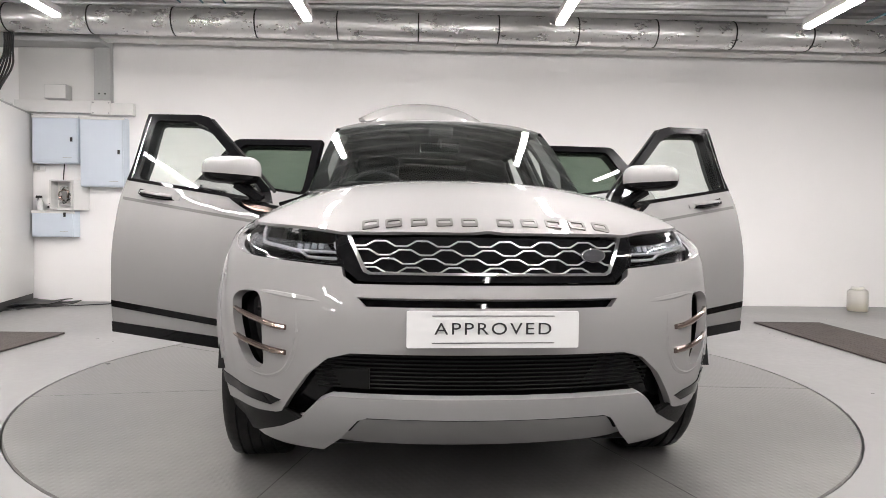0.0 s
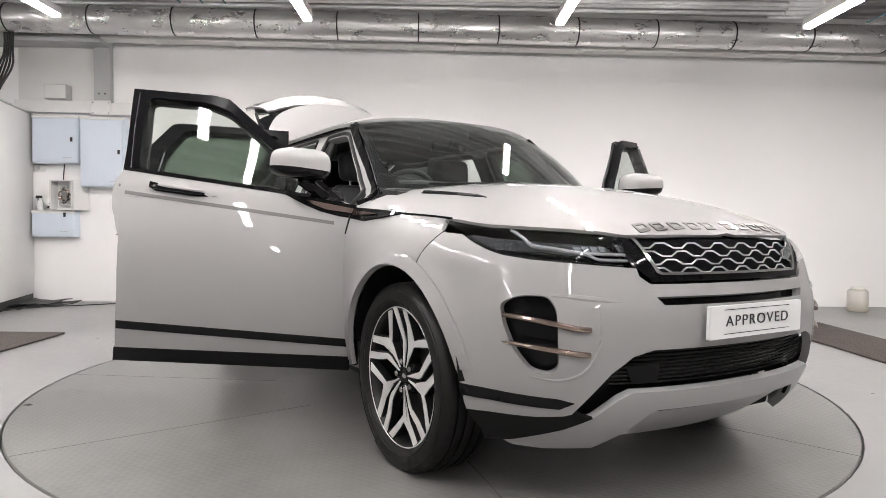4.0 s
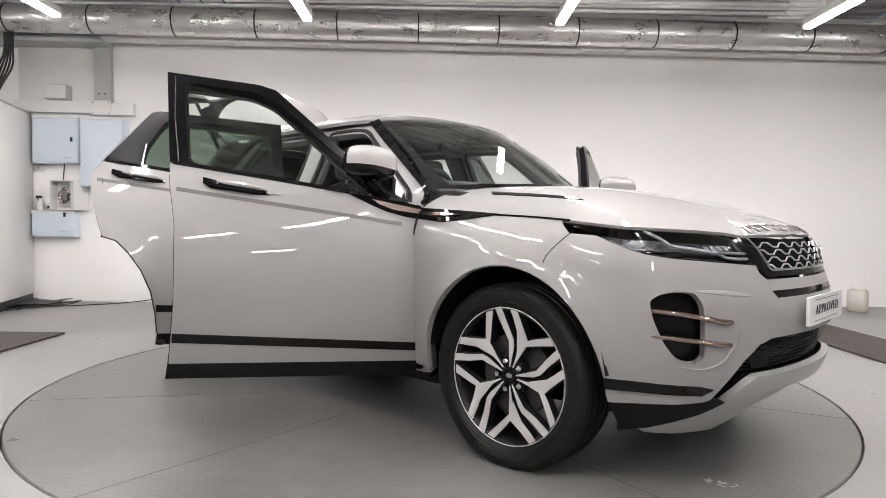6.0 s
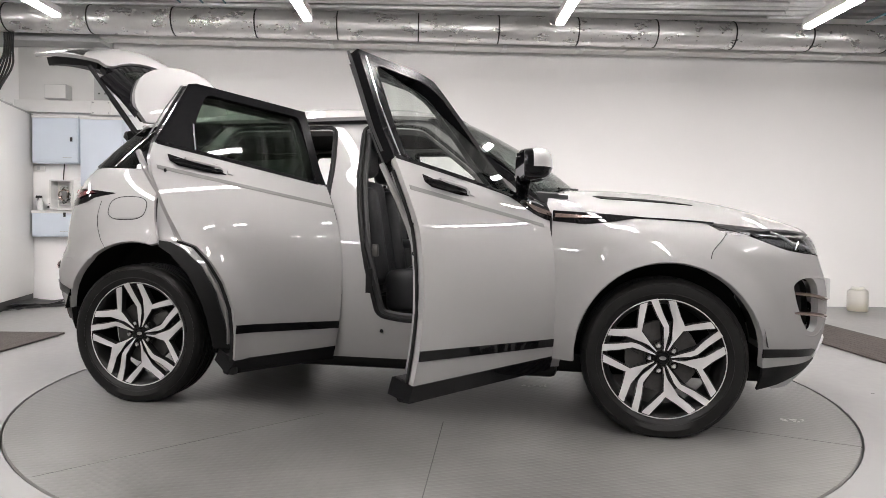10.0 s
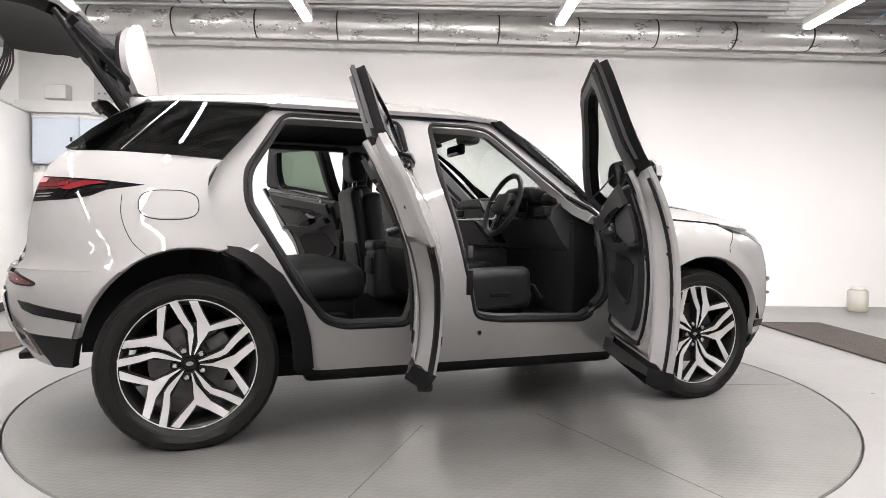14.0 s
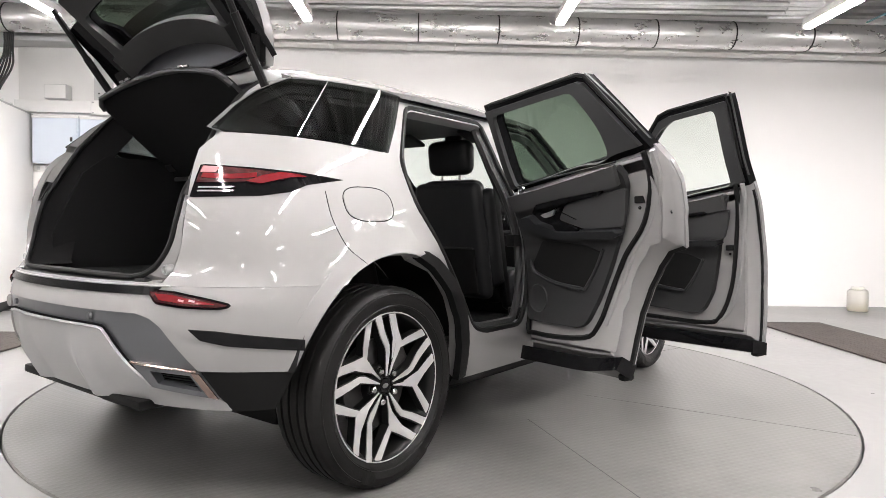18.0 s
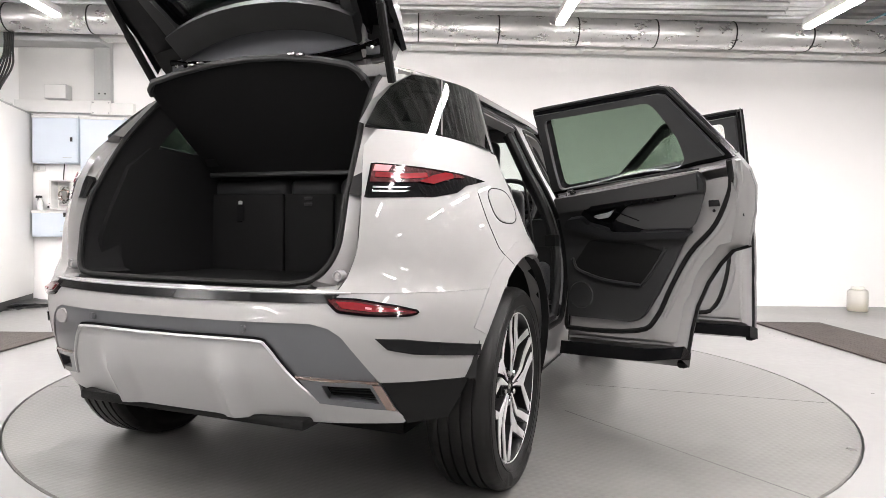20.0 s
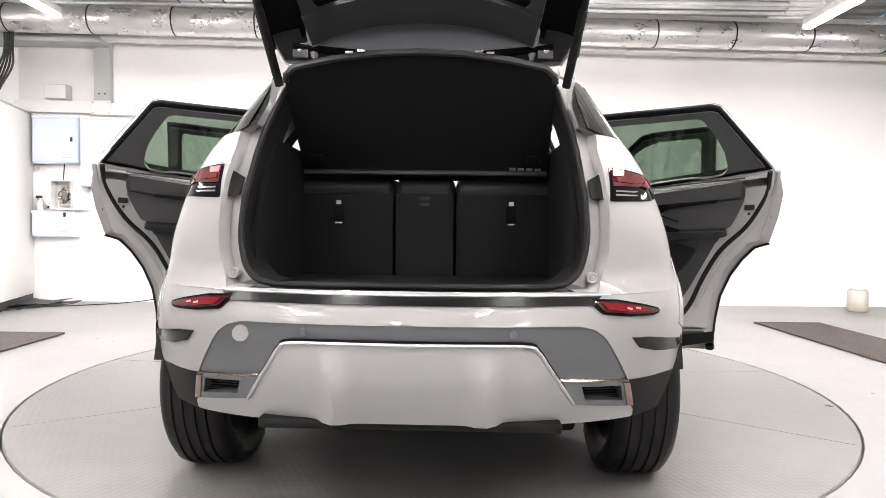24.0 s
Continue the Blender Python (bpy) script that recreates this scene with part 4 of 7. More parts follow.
    lamp = piece("tail_light", panel(tl, at, step=0.04, thick=0.02, sink=-0.003), GLOSS_BLACK, "tail light with red lens in a black surround")
    part("red_lens", panel(UX([(-1.78, 1.128), (-1.70, 1.118), (-1.74, 1.098)], False) + UY([(.71, 1.088), (.615, 1.085), (.613, 1.140), (.66, 1.138)], False), at, step=0.04, thick=0.004, sink=-0.006), RED_DARK, lamp, "smoked red lens")
    part("red_bar", panel(UY([(.625, 1.100), (.70, 1.097), (.745, 1.104), (.74, 1.120), (.69, 1.113), (.625, 1.116)], False), at, step=0.03, thick=0.003, sink=-0.008), RED_LENS, lamp, "brighter red light bar")
    part("side_red", panel(UX([(-1.84, 1.090), (-1.79, 1.112), (-1.74, 1.124), (-1.68, 1.120), (-1.655, 1.112), (-1.71, 1.108), (-1.76, 1.096), (-1.80, 1.084)], False), at, step=0.03, thick=0.003, sink=-0.009), RED_LENS, lamp)
    for z in (1.124, 1.096):
        part("light_strip", tube([Vector(at(u, z)) for u, z in UY([(.63, z), (.69, z - .001)], False)], .0022, 5), CHROME, lamp)
    for z in (1.056, 1.068):
        part("clear_lens", panel(UY([(.625, z), (.70, z + .001), (.715, z + .006), (.625, z + .005)], False), at, step=0.04, thick=0.003, sink=-0.005), LAMP_SILVER, lamp, "clear light strip")
    part("pale_lens", panel(UY([(.618, 1.118), (.655, 1.118), (.66, 1.136), (.618, 1.138)], False), at, step=0.03, thick=0.003, sink=-0.009), PINK_LENS, lamp, "pale pink lens end")
    br = []
    for z, k in ((1.142, 7), (1.042, 8)):
        edge = Vector(at(*UY([(.611, z)], False)[0]))
        br.append([edge + Vector((-.004, 0, 0)), edge.lerp(rim_i[k], .45) + Vector((.010, 0, 0)), rim_i[k].lerp(edge, .12) + Vector((-.010, 0, 0))])
    br = [q[j] for j in range(3) for q in br]
    piece("lamp_bridge", (br + [p + Vector((.02, 0, 0)) for p in br], [(0, 1, 3, 2), (2, 3, 5, 4), (0, 2, 8, 6), (2, 4, 10, 8), (1, 7, 9, 3), (3, 9, 11, 5), (4, 5, 11, 10), (0, 6, 7, 1)]), CLADDING, "dark bridge beside the tail light")
    piece("rear_arch_liner", join(panel(arch(-1.335, .38, .45, .49, 180, 0), lambda x, z: (x, s * .60, z), step=0.08, thick=0.01),
          ([(x, s * yy, z) for yy in (.60, .905) for x, z in arch(-1.335, .38, .455, .495, 12, 168)],
           [(k, k + 1, 19 + k + 1, 19 + k) for k in range(18)])), SEAL, "black rear wheel-arch liner")


for s in (-1, 1):
    # raised bands round the arches, and the joint between fender and bumper
    for front, cx, cz, rx, rz, a0, a1 in ((True, 1.352, .36, .420, .447, 14, 166), (False, -1.335, .37, .442, .487, 78, 150)):
        ring = arch(cx, cz, rx, rz, a0, a1, 26) + arch(cx, cz, rx + .052, rz + .052, a1, a0, 26)
        piece("arch_flare", panel(UX(ring, front), corner(front, s), step=0.035, thick=0.008, sink=-0.0055 if front else -0.0012), PAINT, "raised painted band round the wheel arch")
    # a black line added on the fender's outer edge to draw the door gap
    piece("door_gap", tube([Vector(flank(s)(.823, z)) + Vector((0, s * .002, 0)) for z in (.33, .5, .7, .9, 1.0)], .0055, 6), SEAL, "black line on the fender's edge, drawn for the door gap")
    at = corner(True, s)
    piece("bumper_joint", tube([Vector(at(u, z)) for u, z in curve_pts(UX([(1.61, .945), (1.56, .885), (1.535, .85), (1.525, .80)]), 4)], .0018, 5), DARK_GAP, "thin joint between fender and bumper")


def rear_bumper():
    at = corner(False, 1)
    half = UY([(0, .768), (.56, .766)], False) + UX([(-1.592, .766)], False) + UX(arch(-1.335, .37, .44, .485, 126, 164, 8)[1:], False) + UX([(-1.765, .485)], False) + \
        UY([(.672, .489), (.584, .63), (.55, .655), (.50, .669), (0, .672)], False)
    fog = UY([(.54, .738), (.62, .735), (.72, .716), (.772, .701), (.75, .695), (.66, .697), (.575, .707)], False)
    fog = rounded(fog, .010)
    out = half + [(-u, z) for u, z in reversed(half[1:-1])]
    b = piece("rear_bumper", panel(out, at, step=0.045, thick=0.03, sink=0.0015), PAINT, "pearl-silver rear bumper")
    part("black_band", panel(UY([(-.57, .752), (.57, .752), (.54, .728), (-.54, .728)], False), at, step=0.06, thick=0.006, sink=-0.004), BAND_BLACK, b, "black band across the bumper")
    part("band_edge", tube([Vector(at(u, z)) - Vector((.004, 0, 0)) for u, z in UY([(y, .757) for y in np.linspace(-.6, .6, 15)], False)], .003, 6), SATIN, b)
    for s in (-1, 1):
        f = part("fog_surround", panel([(s * u, z) for u, z in offset_poly(fog, -.007)], at, step=0.05, thick=0.006, sink=-0.003), GLOSS_BLACK, b)
        fg = piece("rear_fog_light", panel([(s * u, z) for u, z in fog], at, step=0.05, thick=0.006, sink=-0.008), RED_DARK, "red rear fog light")
        part("red_core", panel([(s * u, z) for u, z in UY([(.565, .731), (.62, .729), (.715, .711), (.745, .703), (.66, .703), (.585, .712)], False)], at, step=0.05, thick=0.004, sink=-0.011), RED_LENS, fg)
        # two small pale pink streaks laid over the red lens
        for y in (.645, .675):
            part("pink_streak", panel([(s * u, z) for u, z in UY([(y, .717), (y + .016, .714), (y + .016, .708), (y, .711)], False)], at, step=0.05, thick=0.002, sink=-0.0135), PINK_LENS, fg)
        part("corner_reflector", panel([(s * u, z) for u, z in UY([(.672, .626), (.74, .622)], False) + UX([(-1.742, .587), (-1.742, .552)], False) + UY([(.76, .575), (.70, .592)], False)], at, step=0.05, thick=0.006, sink=-0.004), GLOSS_BLACK, b, "gloss black corner strip")
        cl = UY([(.675, .487)], False) + UX([(-1.765, .483), (-1.79, .37), (-1.79, .355)], False) + UY([(.72, .345), (.70, .40)], False)
        part("corner_cladding", panel([(s * u, z) for u, z in cl], at, step=0.05, thick=0.03, sink=0.006), CLADDING, b, "black lower corner")
        ex = UY([(.437, .510), (.672, .488), (.70, .395), (.49, .425)], False)
        hole = UY([(.515, .482), (.645, .474), (.662, .420), (.53, .438)], False)
        e = piece("exhaust_trim", panel([(s * u, z) for u, z in ex], at, [[(s * u, z) for u, z in hole]], step=0.04, thick=0.03, sink=-0.002), GREY_TRIM, "grey exhaust surround with a copper edge")
        part("copper_edge", join(tube([Vector(at(s * u, z)) for u, z in UY([(.44, .506), (.55, .497), (.668, .487)], False)], .005, 6), panel([(s * u, z) for u, z in UY([(.652, .484), (.674, .482), (.700, .397), (.676, .402)], False)], at, step=0.05, thick=0.004, sink=-0.006)), COPPER, e, "copper edge")
        part("exhaust_mesh", panel([(s * u, z) for u, z in offset_poly(hole, -.01)], at, step=0.05, thick=0.01, sink=0.03), GLOSS_BLACK, e, "black honeycomb insert")
        for k in range(5):
            part("mesh_bar", tube([Vector(at(s * u, z)) + Vector((.022, 0, 0)) for u, z in UY([(.53, .440 + .009 * k), (.65, .428 + .0105 * k)], False)], .0022, 5), CLADDING, e)
    grey = [(0, .672), (.50, .669), (.55, .655), (.584, .63), (.672, .489), (.437, .508), (.405, .555), (.37, .600), (.335, .615), (0, .618)]
    grey = grey + [(-y, z) for y, z in reversed(grey[1:-1])]
    t = piece("bumper_insert", panel(UY(rounded(grey, .025), False), at, step=0.04, thick=0.02, sink=0.006), GREY_TRIM, "dark satin grey insert in the rear bumper")
    for y in (-.301, .301):
        p = Vector(rear_face(y, .648)) + Vector((.004, 0, 0))
        part("parking_sensor", moved(lathe([(.001, .009), (.010, .009), (.0115, 0)], 22, "z"), look(p, p + Vector((1, 0, 0)))), GREY_TRIM, t)
    p = Vector(rear_face(.50, .632)) + Vector((.004, 0, 0))
    part("tow_eye_cover", moved(lathe([(.001, .009), (.024, .009), (.026, 0)], 22, "z"), look(p, p + Vector((1, 0, 0)))), PAINT, t, "round silver tow-eye cover")
    sk = [(0, .618), (.335, .615), (.37, .600), (.405, .555), (.437, .508), (.475, .455), (.495, .425), (.70, .395), (.715, .350), (.62, .354), (.50, .356), (.40, .360), (0, .366)]
    sk = sk + [(-y, z) for y, z in reversed(sk[1:-1])]

    def rear_skid(u, z):
        x, y, z = at(u, z)
        dent = sum(math.exp(-((abs(y) - .22) / .035) ** 2) for _ in (0,)) * max(0, min(1, (.60 - z) / .12)) * .034
        return (x - dent + .02 * max(0, (.5 - z) / .15), y, z)
    sk = rounded(sk, .03)
    rs = piece("rear_skid", panel(UY(sk, False), rear_skid, step=0.03, thick=0.03, sink=-0.006), SKID, "satin silver rear skid plate with two ribs")
    top = [(-.495, .425), (-.437, .508), (-.405, .555), (-.375, .597), (-.335, .614), (-.1, .617), (.1, .617), (.335, .614), (.375, .597), (.405, .555), (.437, .508), (.495, .425)]
    part("bright_edge", tube([Vector(rear_skid(u, z)) - Vector((.008, 0, 0)) for u, z in UY(curve_pts(top, 4), False)], .006, 6), SKID, rs)
    part("dark_joint", tube([Vector(rear_skid(u, z + .009)) - Vector((.001, 0, 0)) for u, z in UY(curve_pts(top, 4), False)], .004, 6), DARK_GAP, rs)
    piece("rear_valance", block(-2.055, -1.85, -.46, .46, .338, .372, .01), CLADDING, "black underside behind the skid plate")


rear_bumper()
SEAL_LOOP = [(x, y - .008, z) for x, y, z in BOOT_RIM] + [(-2.05, .40, .777), (-2.055, .2, .775), (-2.055, 0, .775)]
SEAL_LOOP = SEAL_LOOP + [(x, -y, z) for x, y, z in reversed(SEAL_LOOP[:-1])]
piece("boot_seal", tube(curve_pts(SEAL_LOOP, 4), .010, 8), SEAL, "black rubber seal round the boot opening")
piece("boot_sill", join(block(-2.06, -1.99, -.44, .44, .70, .764, .01), block(-2.05, -1.98, -.47, .47, .755, .777, .008)), TRIM, "black boot sill cover")
piece("roof_header", block(-1.60, -1.50, -.5, .5, 1.485, 1.535, .015), PAINT, "painted header over the boot opening")

# underside and floors
piece("underbody", join(block(-1.6, 1.95, -.58, .58, .205, .31, .02), block(-1.95, -1.5, -.5, .5, .40, .46, .02), block(-.84, .86, -.78, .78, .215, .46, .03), block(-1.3, -.8, -.6, .6, .3, .5, .03)), CLADDING, "black underbody")


# ---- wheels ----
def bar(points, widths):
    """A flat strip of varying width along points."""
    l, r = [], []
    for i, p in enumerate(points):
        a, b = Vector(points[max(0, i - 1)]), Vector(points[min(len(points) - 1, i + 1)])
        d = (b - a).normalized()
        n = Vector((-d.y, d.x)) * widths[i] / 2
        l.append(tuple(Vector(p) + n))
        r.append(tuple(Vector(p) - n))
    return l + r[::-1]


def dished(geo):
    """Draws the outer ends of the spokes forward to meet the rim's lip."""
    return [(v[0], v[1] - .015 * ((v[0] ** 2 + v[2] ** 2) / .0718) ** 1.5, v[2]) for v in geo[0]], geo[1]


def wheel(s, x, spin):
    """One wheel: tyre with grooves, rim barrel, five split spokes, hub, nuts, brake. Its face looks to -y."""
    hub = lathe([(.001, -.074), (.030, -.074), (.033, -.068), (.036, -.066), (.075, -.058), (.08, -.03), (.001, -.028)], 36)
    w = part("wheel", hub, ALLOY_BLACK, CAR, "twenty-inch alloy wheel, machined five-spoke face", at=SHIFT @ Matrix.Translation((x, s * .8125, .361)) @ pose(0, 0, 0, 0, 0, 180 if s > 0 else 0) @ pose(0, 0, 0, 0, spin, 0))
    tp = [(.268, -.09), (.284, -.104), (.296, -.113), (.325, -.1175), (.350, -.113), (.364, -.100), (.370, -.085)]
    for o in (-.060, -.021, .021, .060):
        tp += [(.372, o - .006), (.364, o - .004), (.364, o + .004), (.372, o + .006)]
    tp += [(.370, .085), (.364, .100), (.350, .113), (.325, .1175), (.296, .113), (.284, .104), (.268, .09)]
    tv, tf = lathe(tp, 144)
    # shoulder cuts across the tread
    cut = []
    for i, p in enumerate(tv):
        r = math.hypot(p[0], p[2])
        a = int((math.atan2(p[2], p[0]) / (2 * math.pi) + 1) * 144 + .5)
        q = .9968 if r > .3635 and abs(p[1]) > .064 and a % 3 == 0 else 1
        cut.append((p[0] * q, p[1], p[2] * q))
    tv = cut
    part("tyre", ([(p[0], p[1] * (1.05 if p[2] < -.30 else 1), max(p[2], -.360)) for p in tv], tf), RUBBER, w, "black low-profile tyre", 28)
    for r, q in ((.345, -.1145), (.302, -.1145)):
        part("sidewall_ring", lathe([(r - .002, q), (r, q - .0022), (r + .002, q)], 72), RUBBER, w)
    part("rim", lathe([(.272, -.094), (.276, -.097), (.272, -.098), (.266, -.094), (.258, -.082), (.248, -.05), (.243, .0), (.25, .08), (.27, .095)], 64), ALLOY_BLACK, w, "black rim barrel")
    part("rim_lip", lathe([(.2765, -.0965), (.2752, -.1000), (.2722, -.0996), (.2700, -.093), (.2705, -.088)], 64), MACHINED, w, "bright machined rim lip")
    R = .272
    shapes = [bar([(.018, .135), (.036, .28), (.058, .44), (.045, .54), (-.06, .74), (-.168, 1.0)], [.016, .040, .066, .085, .10, .115]),
              bar([(.075, .135), (.155, .29), (.245, .43), (.30, .53), (.215, .72), (.112, 1.0)], [.016, .040, .066, .10, .10, .115]),
              bar([(.27, .50), (.46, .545), (.80, .608)], [.07, .095, .118])]
    for k in range(5):
        m = pose(0, 0, 0, 0, 72 * k, 0)
        faces = join(*[moved(prism([(a * R, b * R) for a, b in sh], -.082 + .001 * i, -.077), m) for i, sh in enumerate(shapes)])
        part("spoke", dished(faces), MACHINED, w, "machined split spoke", 12)
        backs = join(*[moved(prism([(a * R, b * R) for a, b in offset_poly(sh, -.014)], -.0775, -.045), m) for sh in shapes])
        part("spoke_flank", dished(backs), ALLOY_BLACK, w)
        part("wheel_nut", moved(lathe([(.001, -.084), (.009, -.084), (.0130, -.080), (.0130, -.06)], 6), m @ Matrix.Translation((.060 * math.sin(-.33), 0, .060 * math.cos(-.33)))), CHROME, w)
        part("nut_ring", moved(lathe([(.0125, -.062), (.015, -.069), (.019, -.067), (.020, -.055)], 16), m @ Matrix.Translation((.060 * math.sin(-.33), 0, .060 * math.cos(-.33)))), ALLOY_BLACK, w)
    part("centre_cap", lathe([(.001, -.0775), (.027, -.077), (.030, -.073), (.031, -.06)], 28), GLOSS_BLACK, w)
    ov, of = lathe([(.001, -.0785), (.014, -.0782), (.016, -.077)], 20)
    part("cap_oval", ([(v[0], v[1], v[2] * .6) for v in ov], of), LETTER, w, "small silver oval")
    b = piece("brake_disc", moved(lathe([(.07, -.028), (.165, -.026), (.167, -.02), (.167, .0), (.07, .002)], 40), Matrix.Translation((x, s * .8125, .361)) @ pose(0, 0, 0, 0, 0, 180 if s > 0 else 0)), STEEL, "steel brake disc")
    part("caliper", moved(block(-.05, .05, -.045, .03, .09, .185, .012), Matrix.Translation((x, s * .8125, .361)) @ pose(0, 0, 0, 0, 0, 180 if s > 0 else 0) @ pose(0, 0, 0, 0, -60 if x > 0 else 60, 0)), STEEL, b)


for s in (-1, 1):
    wheel(s, 1.3405, 0)
    wheel(s, -1.3405, -4)


# ---- doors: built shut, then swung out on their hinges ----
def door(front, s):
    if front:
        skin = [(.805, .345), (.808, .95), (.79, 1.04), (.745, belt(.745))] + [(x, belt(x)) for x in (.5, .2, 0, -.265)] + [(-.258, 1.05), (-.235, .9), (-.225, .6), (-.232, .345)]
        frame_o = [(.745, belt(.745) - .004), (.155, 1.530), (.08, 1.545), (-.295, 1.550), (-.265, belt(-.265) - .004)]
        hole = rounded([(.655, belt(.655) + .013), (.165, 1.470), (.06, 1.506), (-.215, 1.511), (-.185, belt(-.185) + .012)], .035)
        trim = [(.755, .50), (.765, 1.0), (.70, belt(.70) - .012), (.3, belt(.3) - .012), (-.165, belt(-.165) - .012), (-.125, 1.06), (-.045, .85), (.015, .58), (.07, .478), (.15, .462)]
        seal = [(-.212, 1.13), (-.195, 1.05), (-.135, .85), (-.09, .62), (-.03, .475), (.06, .432), (.40, .435), (.72, .45), (.785, .52), (.785, .98)]
        hinge, swing, rise, low = Vector((.80, s * .87, .75)), 64, 3.0, -.232
        dx, dz = .92, -.075
        label = "front door, open, with black window frame and charcoal trim"
    else:
        skin = [(-.272, .345), (-.275, .9), (-.28, belt(-.28))] + [(x, belt(x)) for x in (-.5, -.8, -1.207)] + [(-1.245, 1.17), (-1.255, 1.10), (-1.235, .99), (-1.185, .845), (-1.12, .825), (-1.06, .765), (-1.0, .68), (-.95, .57), (-.925, .46), (-.91, .345)]
        frame_o = [(-.28, belt(-.28) - .004), (-.285, 1.546), (-.94, 1.543), (-.982, 1.530), (-1.207, belt(-1.207) - .004)]
        hole = rounded([(-.335, belt(-.335) + .012), (-.342, 1.505), (-.90, 1.502), (-.965, 1.40), (-1.0, 1.33), (-1.015, belt(-1.015) + .014)], .035)
        trim = [(-.318, .49), (-.318, belt(-.318) - .012), (-.7, belt(-.7) - .012), (-1.085, belt(-1.085) - .012), (-1.085, 1.137), (-.955, .905), (-.80, .61), (-.735, .508), (-.68, .482)]
        seal = [(-1.195, 1.20), (-1.175, 1.09), (-1.09, .944), (-.96, .816), (-.868, .667), (-.795, .52), (-.70, .452), (-.36, .44), (-.295, .50), (-.295, 1.0)]
        hinge, swing, rise, low = Vector((-.27, s * .87, .75)), 67, 2.8, -.91
        dx, dz = 0.0, 0.0
        label = "rear door, open, with black window frame and charcoal trim"
    base = flank(s)

    def place(x, z):
        p = base(x, z)
        return (p[0], p[1] + s * .045 * max(0., z - 1.2) / .35, p[2])
    turn = Matrix.Translation(hinge) @ pose(0, 0, 0, s * rise) @ pose(0, 0, 0, 0, 0, -s * swing) @ Matrix.Translation(-hinge)
    d = part("door", panel(skin, place, step=0.05, thick=0.018), PAINT, CAR, label, 40, at=SHIFT @ turn)
    # inner pressing: stepped in from the outer skin, so that the shut face slopes
    rings = []
    for off, dep in ((.003, .016), (.006, .030), (.022, .046), (.038, .060), (.045, .084), (.058, .090)):
        ring = offset_poly(skin, off)
        rings.append([p for a, b in zip(ring, ring[1:] + ring[:1]) for p in [(a[0] + (b[0] - a[0]) * q / 4, a[1] + (b[1] - a[1]) * q / 4) for q in range(4)]])
    nr = len(rings[0])
    rv = [Vector(place(x, z)) - Vector((0, s * dep, 0)) for ring, (off, dep) in zip(rings, ((.003, .016), (.006, .030), (.022, .046), (.038, .060), (.045, .084), (.058, .090))) for x, z in ring]
    part("inner_pressing", (rv, [(r * nr + k, r * nr + (k + 1) % nr, r * nr + nr + (k + 1) % nr, r * nr + nr + k) for r in range(5) for k in range(nr)]), PAINT, d, "silver inner pressing of the door", 35)
    part("inner_panel", panel(offset_poly(skin, .055), place, step=0.06, thick=0.004, sink=0.0865), PAINT, d)

    def on(name, geo, mat, lab="", ang=32.0):
        return part(name, geo, mat, d, lab, ang)

    x0, x1 = min(p[0] for p in skin), max(p[0] for p in skin)
    fr = on("window_frame", panel(frame_o, place, [hole], step=0.05, thick=0.05), FRAME_BLACK, "black window frame")
    # the pane itself is one even, slightly barrelled sheet
    gx, gz = [p[0] for p in hole], [p[1] for p in hole]
    xm, zm = (min(gx) + max(gx)) / 2, (min(gz) + max(gz)) / 2
    grid = [(x, z) for x in np.linspace(min(gx), max(gx), 7) for z in np.linspace(min(gz), max(gz), 7)]
    terms = lambda x, z: [1, x - xm, z - zm, (x - xm) * (z - zm)]
    flat = np.linalg.lstsq(np.array([terms(x, z) for x, z in grid]), np.array([place(x, z)[1] * s for x, z in grid]), rcond=None)[0]

    def pane(x, z):
        return (x, s * (float(np.dot(flat, terms(x, z))) - .26 * (z - zm) ** 2 - .012 * (x - xm) ** 2 + .004), z)
    gl = on("window_glass", panel(offset_poly(hole, -.012), pane, step=0.08, thick=0.004, sink=0.006), GLASS if front else PRIVACY, "clear glass" if front else "green-tinted privacy glass")
    gl.visible_shadow = False
    if not front:
        on("frame_divider", panel([(-1.0, 1.345), (-1.006, 1.348), (-1.024, belt(-1.024) + .01), (-1.018, belt(-1.018) + .01)], place, step=0.06, thick=0.006, sink=-0.002), CHROME, "slim bright divider")
    else:
        on("pillar_trim_strip", tube([Vector(place(x, z)) + Vector((0, s * .002, 0)) for x, z in ((-.232, belt(-.23) + .01), (-.255, 1.35), (-.262, 1.53))], .003, 5), CHROME)
    wx = -.255 if front else -1.195
    # body-side mouldings, sill cladding, and the crease's shade as a flat grey strip
    strip = lambda x: .4465 - .0406 * x
    xs = np.linspace((-.225 if front else -.925), x1 - .003, 7)
    on("rubbing_strip", panel([(x, strip(x) - .018) for x in xs] + [(x, strip(x) + .018) for x in xs[::-1]], place, step=0.08, thick=0.006, sink=-0.004), GLOSS_BLACK, "gloss black moulding")
    on("sill_cladding", panel([(low - .010, .292), (x1 - .004, .285), (x1 - .004, .349), (low - .004, .352)], place, step=0.08, thick=0.10, sink=-0.004), GLOSS_BLACK, "black sill cladding")
    on("sill_foot", moved(block(low - .008, low + .035, -.03, .03, .288, .325, .012), Matrix.Translation((0, s * (side_y(low, .32) - .035), 0))), CLADDING, "black rubber corner")
    fl = [(x, belt(x) - .106) for x in np.linspace(x0 + .03, min(x1, .70), 9)]
    on("crease_shade", panel([(x, z - .008) for x, z in fl] + [(x, z + .008) for x, z in reversed(fl)], place, step=0.06, thick=0.003, sink=-0.001), CREASE_SHADE, "flat grey strip painted for the shade of the body crease")
